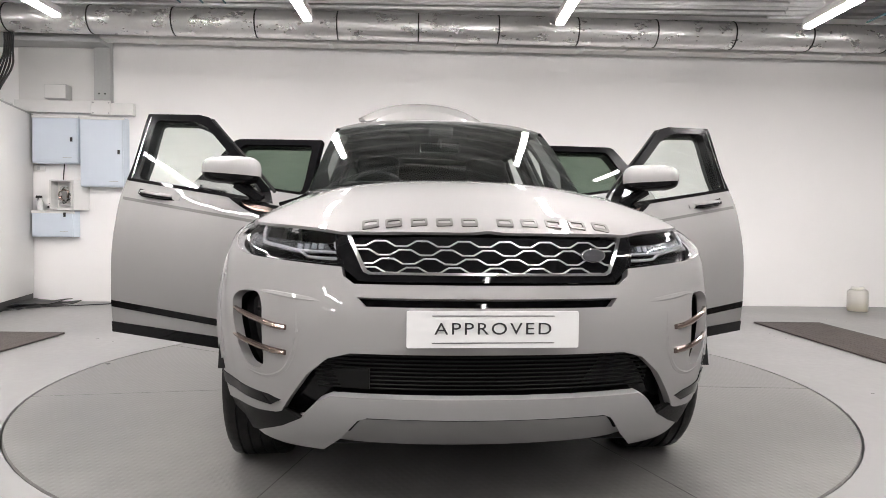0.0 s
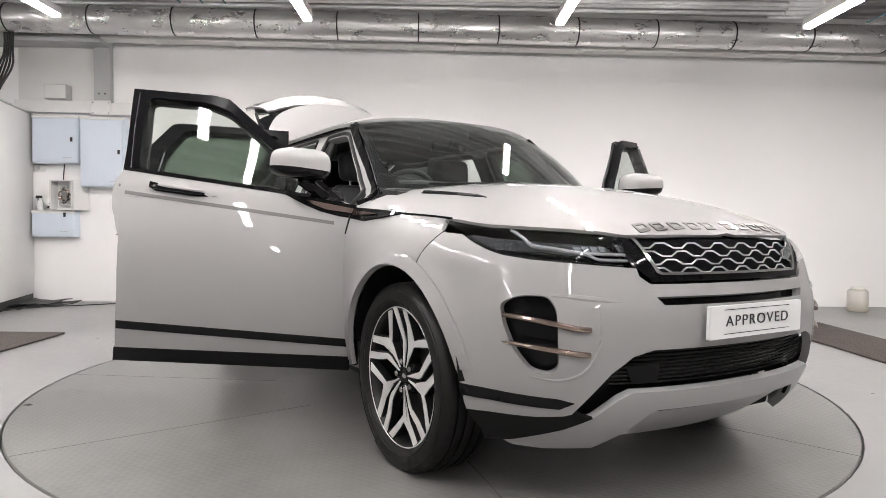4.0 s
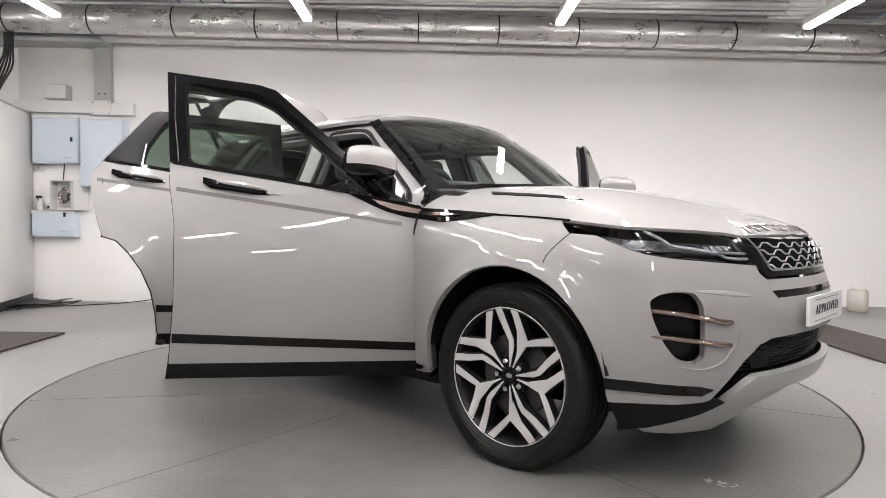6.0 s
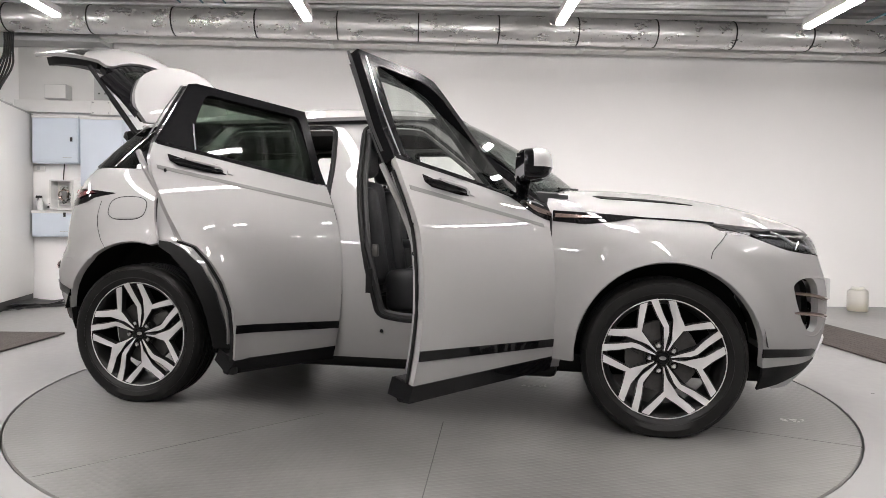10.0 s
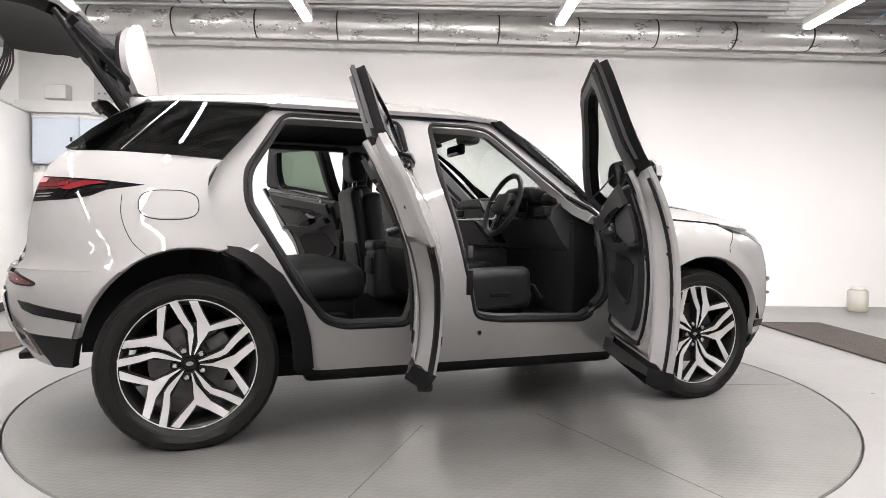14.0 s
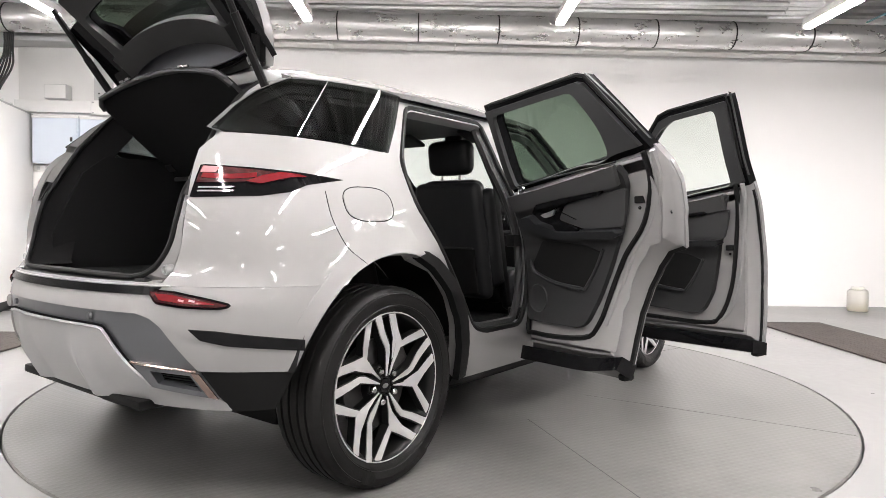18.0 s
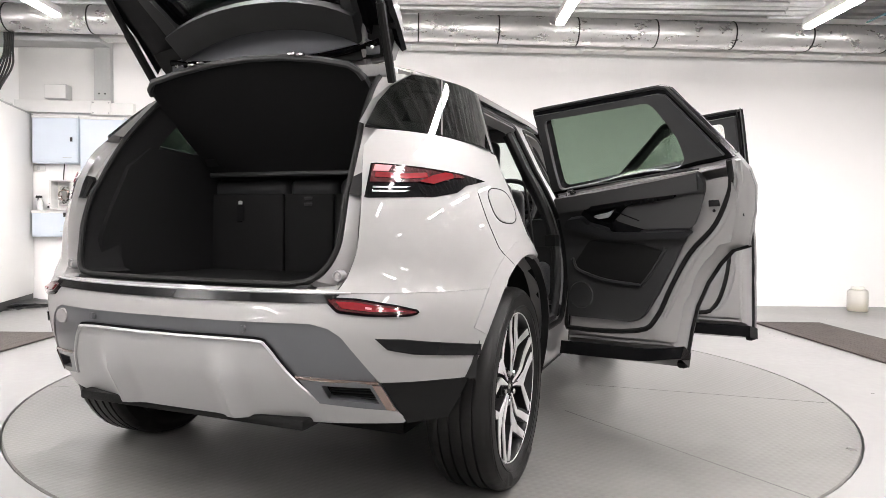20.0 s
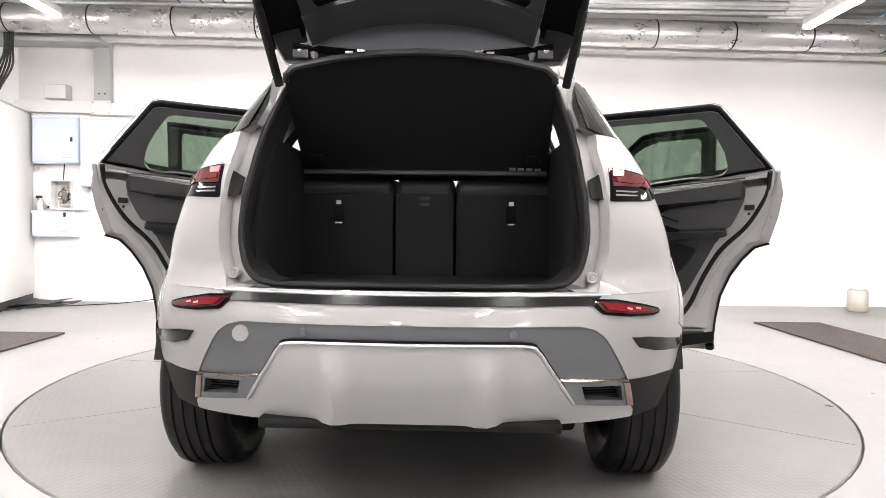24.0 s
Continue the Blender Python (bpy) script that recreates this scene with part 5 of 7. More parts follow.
    on("window_waist", panel([(x, belt(x) - .006) for x in np.linspace(wx, x1 - .07, 7)] + [(x, belt(x) + .010) for x in np.linspace(x1 - .07, wx, 7)], place, step=0.06, thick=0.012, sink=-0.002), GLOSS_BLACK, "black waist seal")
    if not front:
        edge = [(-1.19, .845), (-1.12, .825), (-1.06, .765), (-1.0, .68), (-.95, .57), (-.925, .46), (-.91, .345)]
        ed = [(a[0] + (b[0] - a[0]) * q / 4, a[1] + (b[1] - a[1]) * q / 4) for a, b in zip(edge, edge[1:]) for q in range(4)] + [edge[-1]]
        rib = [[Vector(place(x - dx, z - dx)) - Vector((0, s * dy, 0)) for x, z in ed] for dx, dy in ((-.006, .012), (.004, .010), (.006, .026), (-.004, .034))]
        k = len(ed)
        on("arch_strip", (sum(rib, []), [(r * k + i, r * k + i + 1, r * k + k + i + 1, r * k + k + i) for r in range(3) for i in range(k - 1)]), CLADDING, "black strip along the arch edge")
    # outside handle
    hx = (-.125, .11) if front else (-1.15, -.92)
    pts = [Vector(place(x, belt(x) - .062)) + Vector((0, s * o, 0)) for x, o in zip(np.linspace(*hx, 7), (.006, .030, .032, .032, .031, .026, .004))]
    hb = [(hx[0] - .012, -.040), (hx[0] + .03, -.044), (hx[1], -.066), (hx[1] + .02, -.072), (hx[1] - .04, -.079), (hx[0] + .02, -.080), (hx[0] - .012, -.066)]
    on("handle_cup", panel([(x, belt(x) + z) for x, z in hb], place, step=0.04, thick=0.006, sink=-0.003), GLOSS_BLACK, "black recess behind the handle")
    on("handle", tube([p + Vector((0, 0, .010)) for p in pts[1:]], [.009, .011, .011, .011, .010, .006], 8), PAINT, "silver door handle")
    on("handle_underside", tube(pts, [.009, .011, .010, .010, .010, .009, .006], 8), GLOSS_BLACK)
    # dark hems at both upright edges of the door
    hem = [p for p in dense(skin, .05) if (p[0] < (-.20 if front else -.88)) and p[1] < belt(p[0]) - .02]
    hem = sorted(hem, key=lambda p: -p[1])
    if front:
        on("edge_seal", tube([Vector(place(x + .004, z)) - Vector((0, s * .034, 0)) for x, z in hem], .007, 6), SEAL, "black edge seal")
    lead = [(x1 + .001, z) for z in (.36, .55, .75, .93)] if front else [(x1 + .002, z) for z in (.36, .6, .8, 1.0, 1.16)]
    on("front_edge_seal", tube([Vector(place(x, z)) - Vector((0, s * .012, 0)) for x, z in lead], .0075, 6), SEAL, "black front edge seal")
    post = [(-.296, 1.548), (-.283, 1.38), (-.267, belt(-.265) + .02)] if front else [(-.945, 1.542), (-.984, 1.528), (-1.10, 1.39), (-1.205, belt(-1.205) + .012)]
    pp = [(a[0] + (b[0] - a[0]) * q / 5, a[1] + (b[1] - a[1]) * q / 5) for a, b in zip(post, post[1:]) for q in range(6)]
    pr = [[Vector(place(x - .003, z)) - Vector((0, s * dy, 0)) for x, z in pp] for dy in (.036, .051)]
    pk = len(pp)
    on("frame_edge", (pr[0][:pk] + pr[1][:pk], [(i, i + 1, pk + i + 1, pk + i) for i in range(pk - 1)]), TRIM)
    cap_c = [(hx[1] + .03, belt(hx[1]) - .052), (hx[1] + .055, belt(hx[1]) - .054), (hx[1] + .055, belt(hx[1]) - .072), (hx[1] + .03, belt(hx[1]) - .070)]
    on("key_cap", panel(cap_c, place, step=0.05, thick=0.004, sink=-0.004), PAINT)
    # inner side: painted pressing, seal, trim
    on("door_trim", panel(rounded(trim, .035), place, step=0.06, thick=0.03, sink=0.086), TRIM, "charcoal door trim panel")
    a, b = (max(x0, trim[4][0] if front else -1.08), x1 - .06)
    roll = [(x, belt(x) - .004) for x in np.linspace(a + .01, b, 7)] + [(x, belt(x) - .075) for x in np.linspace(b, a + .02, 7)]
    on("waist_roll", panel(roll, place, step=0.06, thick=0.02, sink=0.115), INSERT, "padded waist roll")
    inner_f = offset_poly(frame_o, .018)
    on("inner_frame", panel(inner_f, place, [offset_poly(hole, .004)], step=0.06, thick=0.02, sink=0.051), TRIM, "charcoal inner window frame")
    on("door_seal", tube([Vector(place(x, z)) - Vector((0, s * .092, 0)) for x, z in curve_pts(seal, 4)], .012, 7), SEAL, "black door seal")
    fo = [p for p in dense(offset_poly(frame_o, .012), .05) if p[1] > belt(p[0]) + .03]
    st2 = max(range(len(fo)), key=lambda i: (Vector(fo[i]) - Vector(fo[i - 1])).length)
    fo = fo[st2:] + fo[:st2]
    on("frame_seal", tube([Vector(place(x, z)) - Vector((0, s * .052, 0)) for x, z in fo], .009, 7), SEAL)
    # pressed ledge on the shut face
    led = seal[:6]
    on("pressed_ledge", tube([Vector(place(x - .035, z)) - Vector((0, s * .085, 0)) for x, z in curve_pts(led, 4)], .012, 7), PAINT)
    # arm rest, pull, pocket, speaker
    A = lambda pts: [(x + dx, z + dz) for x, z in pts]
    arm = A([(-.363, 1.011), (-.426, .992), (-.609, .934), (-.976, .930), (-1.0, .945), (-.981, .960), (-.78, .962), (-.63, .967), (-.497, 1.017), (-.465, 1.052), (-.387, 1.045)])
    ins = A([(-.71, 1.085), (-1.085, 1.130), (-1.033, 1.017), (-1.007, .973), (-.78, .97), (-.637, 1.022)])
    pull = A([(-.506, 1.089), (-.534, 1.106), (-.715, 1.124), (-.945, 1.136), (-.957, 1.124), (-.711, 1.103), (-.521, 1.084)])
    dark = A([(-.454, 1.061), (-.493, 1.093), (-.707, 1.104), (-.719, 1.092), (-.63, 1.022), (-.772, .963), (-.636, .968), (-.487, 1.021)])
    pocket = A([(-.363, .775), (-.389, .735), (-.53, .688), (-.727, .667), (-.861, .841), (-.745, .881), (-.473, .911)])
    spk = A([(-.423, 1.116)])[0] if not front else (.50, 1.03)
    on("armrest", panel(rounded(arm, .012), place, step=0.03, thick=0.046, sink=0.112), LEATHER, "padded charcoal armrest")
    on("insert", panel(rounded(ins, .02), place, step=0.05, thick=0.014, sink=0.112), INSERT, "soft padded insert")
    on("handle_recess", panel(rounded(dark, .008), place, step=0.04, thick=0.016, sink=0.104), GLOSS_BLACK, "gloss black handle recess")
    on("pull_bar", panel(rounded(pull, .005), place, step=0.03, thick=0.030, sink=0.112), GLOSS_BLACK, "gloss black trim bar")
    on("trim_edge", tube([Vector(place(x, z)) - Vector((0, s * .1425, 0)) for x, z in A([(-.530, 1.102), (-.60, 1.113), (-.715, 1.122), (-.83, 1.129), (-.943, 1.134)])], .0032, 6), SATIN, "slim satin metal edge")
    hd = A([(-.532, 1.052), (-.597, 1.061), (-.643, 1.074), (-.613, 1.044), (-.558, 1.038)])
    on("inner_handle", panel(rounded(hd, .006), place, step=0.03, thick=0.014, sink=0.124), SATIN, "satin inner handle")
    sw = A([(-.607, 1.008), (-.649, 1.021), (-.768, .971), (-.759, .959), (-.623, .969)])
    on("switch_panel", panel(sw, place, step=0.04, thick=0.010, sink=0.138), GLOSS_BLACK, "gloss black switch panel")
    on("switch_edge", tube([Vector(place(x, z)) - Vector((0, s * .150, 0)) for x, z in A([(-.649, 1.021), (-.71, .996), (-.768, .971)])], .0028, 5), GLOSS_BLACK)
    on("map_pocket", panel(rounded(pocket, .03), place, step=0.05, thick=0.012, sink=0.108), CLADDING, "black door pocket")
    on("pocket_lip", tube([Vector(place(x, z)) - Vector((0, s * .124, 0)) for x, z in curve_pts(A([(-.363, .80), (-.37, .765), (-.40, .732), (-.53, .69), (-.64, .675), (-.73, .667)]), 4)], [.004] + [.011] * 19 + [.006], 6), LEATHER, "rounded pocket lip")
    on("pocket_side", tube([Vector(place(x, z)) - Vector((0, s * .120, 0)) for x, z in curve_pts(A([(-.73, .667), (-.80, .75), (-.861, .841)]), 4)], .007, 6), TRIM)
    on("waist_line", tube([Vector(place(x, z)) - Vector((0, s * .137, 0)) for x, z in (((-.433, 1.140), (-.75, 1.158), (-1.085, 1.174)) if not front else ((.50, 1.085), (.2, 1.105), (-.15, 1.125)))], .004, 5), LEATHER)
    if not front:
        on("speaker", moved(lathe([(.001, .003), (.060, .003), (.066, .006), (.070, .0)], 30), Matrix.Translation(Vector(place(-.40, .61)) - Vector((0, s * .117, 0))) @ pose(0, 0, 0, 0, 0, 0 if s < 0 else 180)), TRIM, "round speaker cover")
    p = Vector(place(*spk)) - Vector((0, s * .118, 0))
    on("tweeter", moved(lathe([(.001, .008), (.016, .006), (.020, .010), (.026, .008), (.027, 0)], 24), Matrix.Translation(p) @ pose(0, 0, 0, 0, 0, 0 if s < 0 else 180)), CHROME, "small round speaker ring")
    # pale tape panel and latch on the shut face
    ex, zz = (-.228, .86) if front else (-1.195, 1.03)
    e = Vector((ex, s * (side_y(ex, zz) - .055), zz))
    tape = [(-.125, 1.055), (-.195, 1.05), (-.15, .90), (-.095, .70), (-.05, .72), (-.085, .86)] if front else [(-1.09, 1.135), (-1.165, 1.13), (-1.125, 1.0), (-1.0, .88), (-.965, .905), (-1.04, 1.0)]
    on("shut_face", panel(tape, place, step=0.05, thick=0.004, sink=0.082), TAPE, "pale grey inner pressing")
    lx, lz = (-.095, .822) if front else (-1.098, 1.032)
    ly = s * (side_y(lx, lz) - .094)
    on("latch", block(lx - .026, lx + .020, ly - .012, ly + .012, lz - .014, lz + .014, .004), CLADDING, "black latch")
    on("latch_screw", moved(lathe([(.001, .004), (.006, .004), (.007, 0)], 10), Matrix.Translation((lx, ly, lz - .032)) @ pose(0, 0, 0, 0, 0, 0 if s < 0 else 180)), CLADDING)
    for k, dz in enumerate((-.05, .055, .09)):
        on("bolt", moved(lathe([(.001, .003), (.007, .003), (.008, 0)], 10, "z"), Matrix.Translation((ex - .002, e.y + s * .022, zz + dz)) @ pose(0, 0, 0, 0, -90, 0)), CLADDING)
    for z in (.50, .86):
        on("hinge", block(x1 - .02, x1 + .05, s * (.79) - .02, s * .79 + .02, z, z + .06, .006), CLADDING)
    if front:
        # mirror, partly folded: black shell, painted cap over its front, inset glass, foot
        fold = Matrix.Translation((.535, s * .925, 1.204)) @ pose(0, 0, 0, 0, 0, s * 50)

        def shell(zlo, zhi, grow, back):
            v, f = [], []
            nu, nv = 26, 10
            sp = lambda c, e: math.copysign(abs(c) ** e, c)
            for j in range(nv + 1):
                ph = -math.pi / 2 + math.pi * (zlo + (zhi - zlo) * j / nv)
                for i in range(nu):
                    t = 2 * math.pi * i / nu
                    X = max(.086 * sp(math.cos(ph), .62) * sp(math.cos(t), .85), back)
                    Y = .144 * sp(math.cos(ph), .5) * sp(math.sin(t), .65)
                    v.append((X * grow, s * Y * grow, .080 * sp(math.sin(ph), .66) * grow * (1 - .12 * Y / .144 if ph > 0 else .74)))
            for j in range(nv):
                for i in range(nu):
                    k = (i + 1) % nu
                    f.append((j * nu + i, j * nu + k, (j + 1) * nu + k, (j + 1) * nu + i))
            return moved((v, f), fold)
        mr = on("mirror", shell(.0, 1.0, 1.0, -.045), GLOSS_BLACK, "black mirror shell")
        on("mirror_cap", shell(.47, 1.0, 1.02, -.012), PAINT, "pearl-silver mirror cap")
        gp = rounded([(s * -.110, -.056), (s * .112, -.058), (s * .112, .056), (s * -.105, .060)], .03)
        on("mirror_glass", moved(prism(gp, -.0475, -.0435, "yz"), fold), MIRROR_GLASS, "mirror glass")
        on("mirror_arm", tube([(.64, s * .82, 1.075), (.60, s * .85, 1.11), (.54, s * .89, 1.155)], [.035, .028, .034], 10), GLOSS_BLACK, "black mirror arm")
        on("blade", panel([(.798, 1.045), (.66, 1.060), (.55, 1.072), (.475, 1.074), (.56, 1.035), (.632, 1.008), (.72, .99), (.798, .982)], place, step=0.04, thick=0.005, sink=-0.004), GLOSS_BLACK, "gloss black blade on the door")
        on("blade_inlay", panel([(.795, 1.026), (.66, 1.044), (.565, 1.058), (.60, 1.036), (.66, 1.016), (.795, 1.004)], place, step=0.04, thick=0.004, sink=-0.008), COPPER, "copper inlay")
    return d


TAPE = material("pale_primer_paint", (0.52, 0.52, 0.515), 0.45, bump=0.02, scale=400)
# colour of the strip that paints the shade along the door crease
CREASE_SHADE = material("crease_shade_grey", (0.10, 0.098, 0.095), 0.5, 0.1)
for s in (-1, 1):
    door(True, s)
    door(False, s)


# ---- tailgate, swung up ----
def tailgate():
    hinge = Vector((-1.525, 0, 1.545))
    turn = Matrix.Translation(hinge) @ pose(0, 0, 0, 0, 85, 0) @ Matrix.Translation(-hinge)

    def at(y, z):
        return rear_face(y, z)
    def shoulder(y, z):
        x, y, z = rear_face(y, z)
        return (x - .045 * math.exp(-((z - 1.225) / .065) ** 2) * max(0., 1 - (abs(y) / .60) ** 4), y, z)
    half = [(0, 1.288), (.45, 1.286), (.50, 1.27), (.545, 1.20), (.58, 1.05), (.58, .90), (.55, .83), (.50, .79), (0, .785)]
    out = half + [(-y, z) for y, z in reversed(half[1:-1])]
    g = part("tailgate", panel(out, shoulder, step=0.035, thick=0.02), PAINT, CAR, "tailgate, raised, with spoiler, dark rear window and black inner trim", at=SHIFT @ turn)
    frame = [(0, 1.292), (.44, 1.29), (.49, 1.275), (.48, 1.31), (.47, 1.36), (.46, 1.45), (.45, 1.50), (0, 1.51)]
    frame = frame + [(-y, z) for y, z in reversed(frame[1:-1])]
    hole = [(-.425, 1.318), (.425, 1.318), (.405, 1.37), (.385, 1.445), (-.385, 1.445), (-.405, 1.37)]
    part("window_frame", panel(frame, at, [rounded(hole, .03)], step=0.05, thick=0.04), GLOSS_BLACK, g, "black rear window frame")
    gl = part("rear_window", panel(offset_poly(hole, -.015), at, step=0.07, thick=0.005, sink=0.004), PRIVACY, g, "tinted rear window")
    gl.visible_shadow = False
    # spoiler: a wing over the window, rounded in plan
    sp = [(-1.53, .51), (-1.62, .555), (-1.72, .54), (-1.82, .47), (-1.885, .34), (-1.922, .17), (-1.932, 0)]
    sp = [(-1.53, 0)] + curve_pts(sp, 4)
    sp = sp + [(x, -y) for x, y in reversed(sp[1:-1])]

    def wing(x, y):
        k = (-x - 1.53) / .42
        return (x, y, 1.588 - .085 * (abs(y) / .53) ** 2.4 - .050 * k * k - .025 * (abs(y) / .53) ** 4 * k)
    part("spoiler", panel(sp, wing, step=0.045, thick=0.03), PAINT, g, "pearl-silver roof spoiler")
    part("spoiler_underside", panel(offset_poly(sp, .012), lambda x, y: (x, y, wing(x, y)[2] - .034), step=0.06, thick=0.02), CLADDING, g, "black underside of the spoiler")
    part("brake_light", panel([(-1.905, .15), (-1.925, .10), (-1.925, -.10), (-1.905, -.15)], lambda x, y: (x, y, wing(x, y)[2] - .034), step=0.06, thick=0.006), RED_LENS, g)
    for s in (-1, 1):
        fin = UX([(-1.56, 1.485), (-1.69, 1.388), (-1.81, 1.285), (-1.86, 1.30), (-1.80, 1.40), (-1.72, 1.48)], False)
        part("side_fin", panel([(s * u, z) for u, z in fin], corner(False, 1), step=0.05, thick=0.02), GLOSS_BLACK, g, "gloss black fin beside the rear window")
    band = UY([(-.545, 1.15), (.545, 1.15), (.545, 1.04), (-.545, 1.04)], False)
    part("lamp_band", panel(band, corner(False, 1), step=0.06, thick=0.006, sink=-0.004), GLOSS_BLACK, g, "gloss black band between the lights")
    # inner trim
    tin = [(0, 1.235), (.40, 1.235), (.47, 1.20), (.515, 1.05), (.515, .92), (.49, .85), (.44, .825), (0, .82)]
    tin = tin + [(-y, z) for y, z in reversed(tin[1:-1])]
    part("inner_trim", panel(tin, at, step=0.06, thick=0.05, sink=0.03), TRIM, g, "charcoal inner trim of the tailgate")
    inn = [(0, 1.225), (.44, 1.225), (.475, 1.24), (.45, 1.36), (.435, 1.46), (.42, 1.50), (0, 1.50)]
    inn = inn + [(-y, z) for y, z in reversed(inn[1:-1])]
    part("inner_frame", panel(inn, at, [rounded(offset_poly(hole, -.004), .03)], step=0.06, thick=0.03, sink=0.042), TRIM, g, "charcoal inner window surround")
    part("header_trim", panel([(-.44, 1.44), (.44, 1.44), (.42, 1.515), (-.42, 1.515)], at, step=0.06, thick=0.03, sink=0.06), TRIM, g)
    part("header_panel", panel(curve_pts([(-1.60, -.43), (-1.585, -.2), (-1.58, 0), (-1.585, .2), (-1.60, .43)], 3) + curve_pts([(-1.66, .36), (-1.715, .2), (-1.73, 0), (-1.715, -.2), (-1.66, -.36)], 3), lambda x, y: (x, y, wing(x, y)[2] - .058), step=0.05, thick=0.01), HEADER_GREY, g, "smooth blue-grey header trim")
    ridge = lambda xs, drop: [(x, y, wing(x, y)[2] - drop) for x, y in curve_pts(xs, 6)]
    part("front_ridge", tube(ridge([(-1.59, -.47), (-1.572, -.25), (-1.566, 0), (-1.572, .25), (-1.59, .47)], .062), .012, 8), GLOSS_BLACK, g, "glossy black ridge below the header trim")
    part("rear_ridge", tube(ridge([(-1.655, -.40), (-1.722, -.21), (-1.742, 0), (-1.722, .21), (-1.655, .40)], .064), .013, 8), GLOSS_BLACK, g, "glossy black ridge above the header trim")
    part("window_ridge", tube(ridge([(-1.70, -.43), (-1.775, -.24), (-1.80, 0), (-1.775, .24), (-1.70, .43)], .066), .010, 8), LEATHER, g)
    for s in (-1, 1):
        hp = part("hinge_plate", block(-1.60, -1.55, s * .445 - .028, s * .445 + .028, 1.465, 1.475, .004), GREY_TRIM, g, "grey hinge plate")
        part("hinge_bolt", moved(lathe([(.001, .006), (.008, .005), (.009, 0)], 10, "z"), Matrix.Translation((-1.575, s * .445, 1.465)) @ pose(0, 0, 0, 180, 0, 0)), CHROME, hp)
    part("latch", block(-2.09, -2.03, -.05, .05, .80, .83, .008), STEEL, g, "steel latch")
    for s in (-1, 1):
        part("hinge_arm", tube(curve_pts([(-1.52, s * .40, 1.52), (-1.58, s * .40, 1.49), (-1.66, s * .41, 1.46)], 4), .016, 7), PAINT, g)
    # struts stand between the gate and the pillar, in the open pose
    for s in (-1, 1):
        a = Vector((-1.605, s * .52, 1.462))
        b = Vector((-1.885, s * .575, 1.87))
        st = piece("gas_strut", tube([a, a.lerp(b, .55)], .016, 10), CLADDING, "black tailgate strut")
        part("rod", tube([a.lerp(b, .5), b], .013, 8), CLADDING, st)


tailgate()


# ---- inside the car ----
def cushion(x0, x1, y0, y1, z0, z1, r=.05, crown=.015, tilt=0.0, taper=0.0):
    """A padded block: rounded edges, a crowned top, a little tilt."""
    bm = bmesh.new()
    bmesh.ops.create_cube(bm, size=1)
    bmesh.ops.scale(bm, vec=(x1 - x0, y1 - y0, z1 - z0), verts=bm.verts)
    bmesh.ops.bevel(bm, geom=bm.edges[:], offset=r, segments=4, affect="EDGES", profile=0.5)
    bmesh.ops.subdivide_edges(bm, edges=[e for e in bm.edges if e.calc_length() > .15], cuts=3, use_grid_fill=True)
    hx, hy, hz = (x1 - x0) / 2, (y1 - y0) / 2, (z1 - z0) / 2
    for v in bm.verts:
        k = max(0, 1 - (v.co.x / hx) ** 2) * max(0, 1 - (v.co.y / hy) ** 2)
        v.co.z += crown * k * (1 if v.co.z > 0 else 0)
        if taper:
            v.co.y *= 1 - taper * (v.co.z / hz + 1) / 2
    bmesh.ops.triangulate(bm, faces=[f for f in bm.faces if len(f.verts) > 4])
    g = from_bm(bm)
    return moved(g, Matrix.Translation(((x0 + x1) / 2, (y0 + y1) / 2, (z0 + z1) / 2)) @ pose(0, 0, 0, 0, tilt, 0))


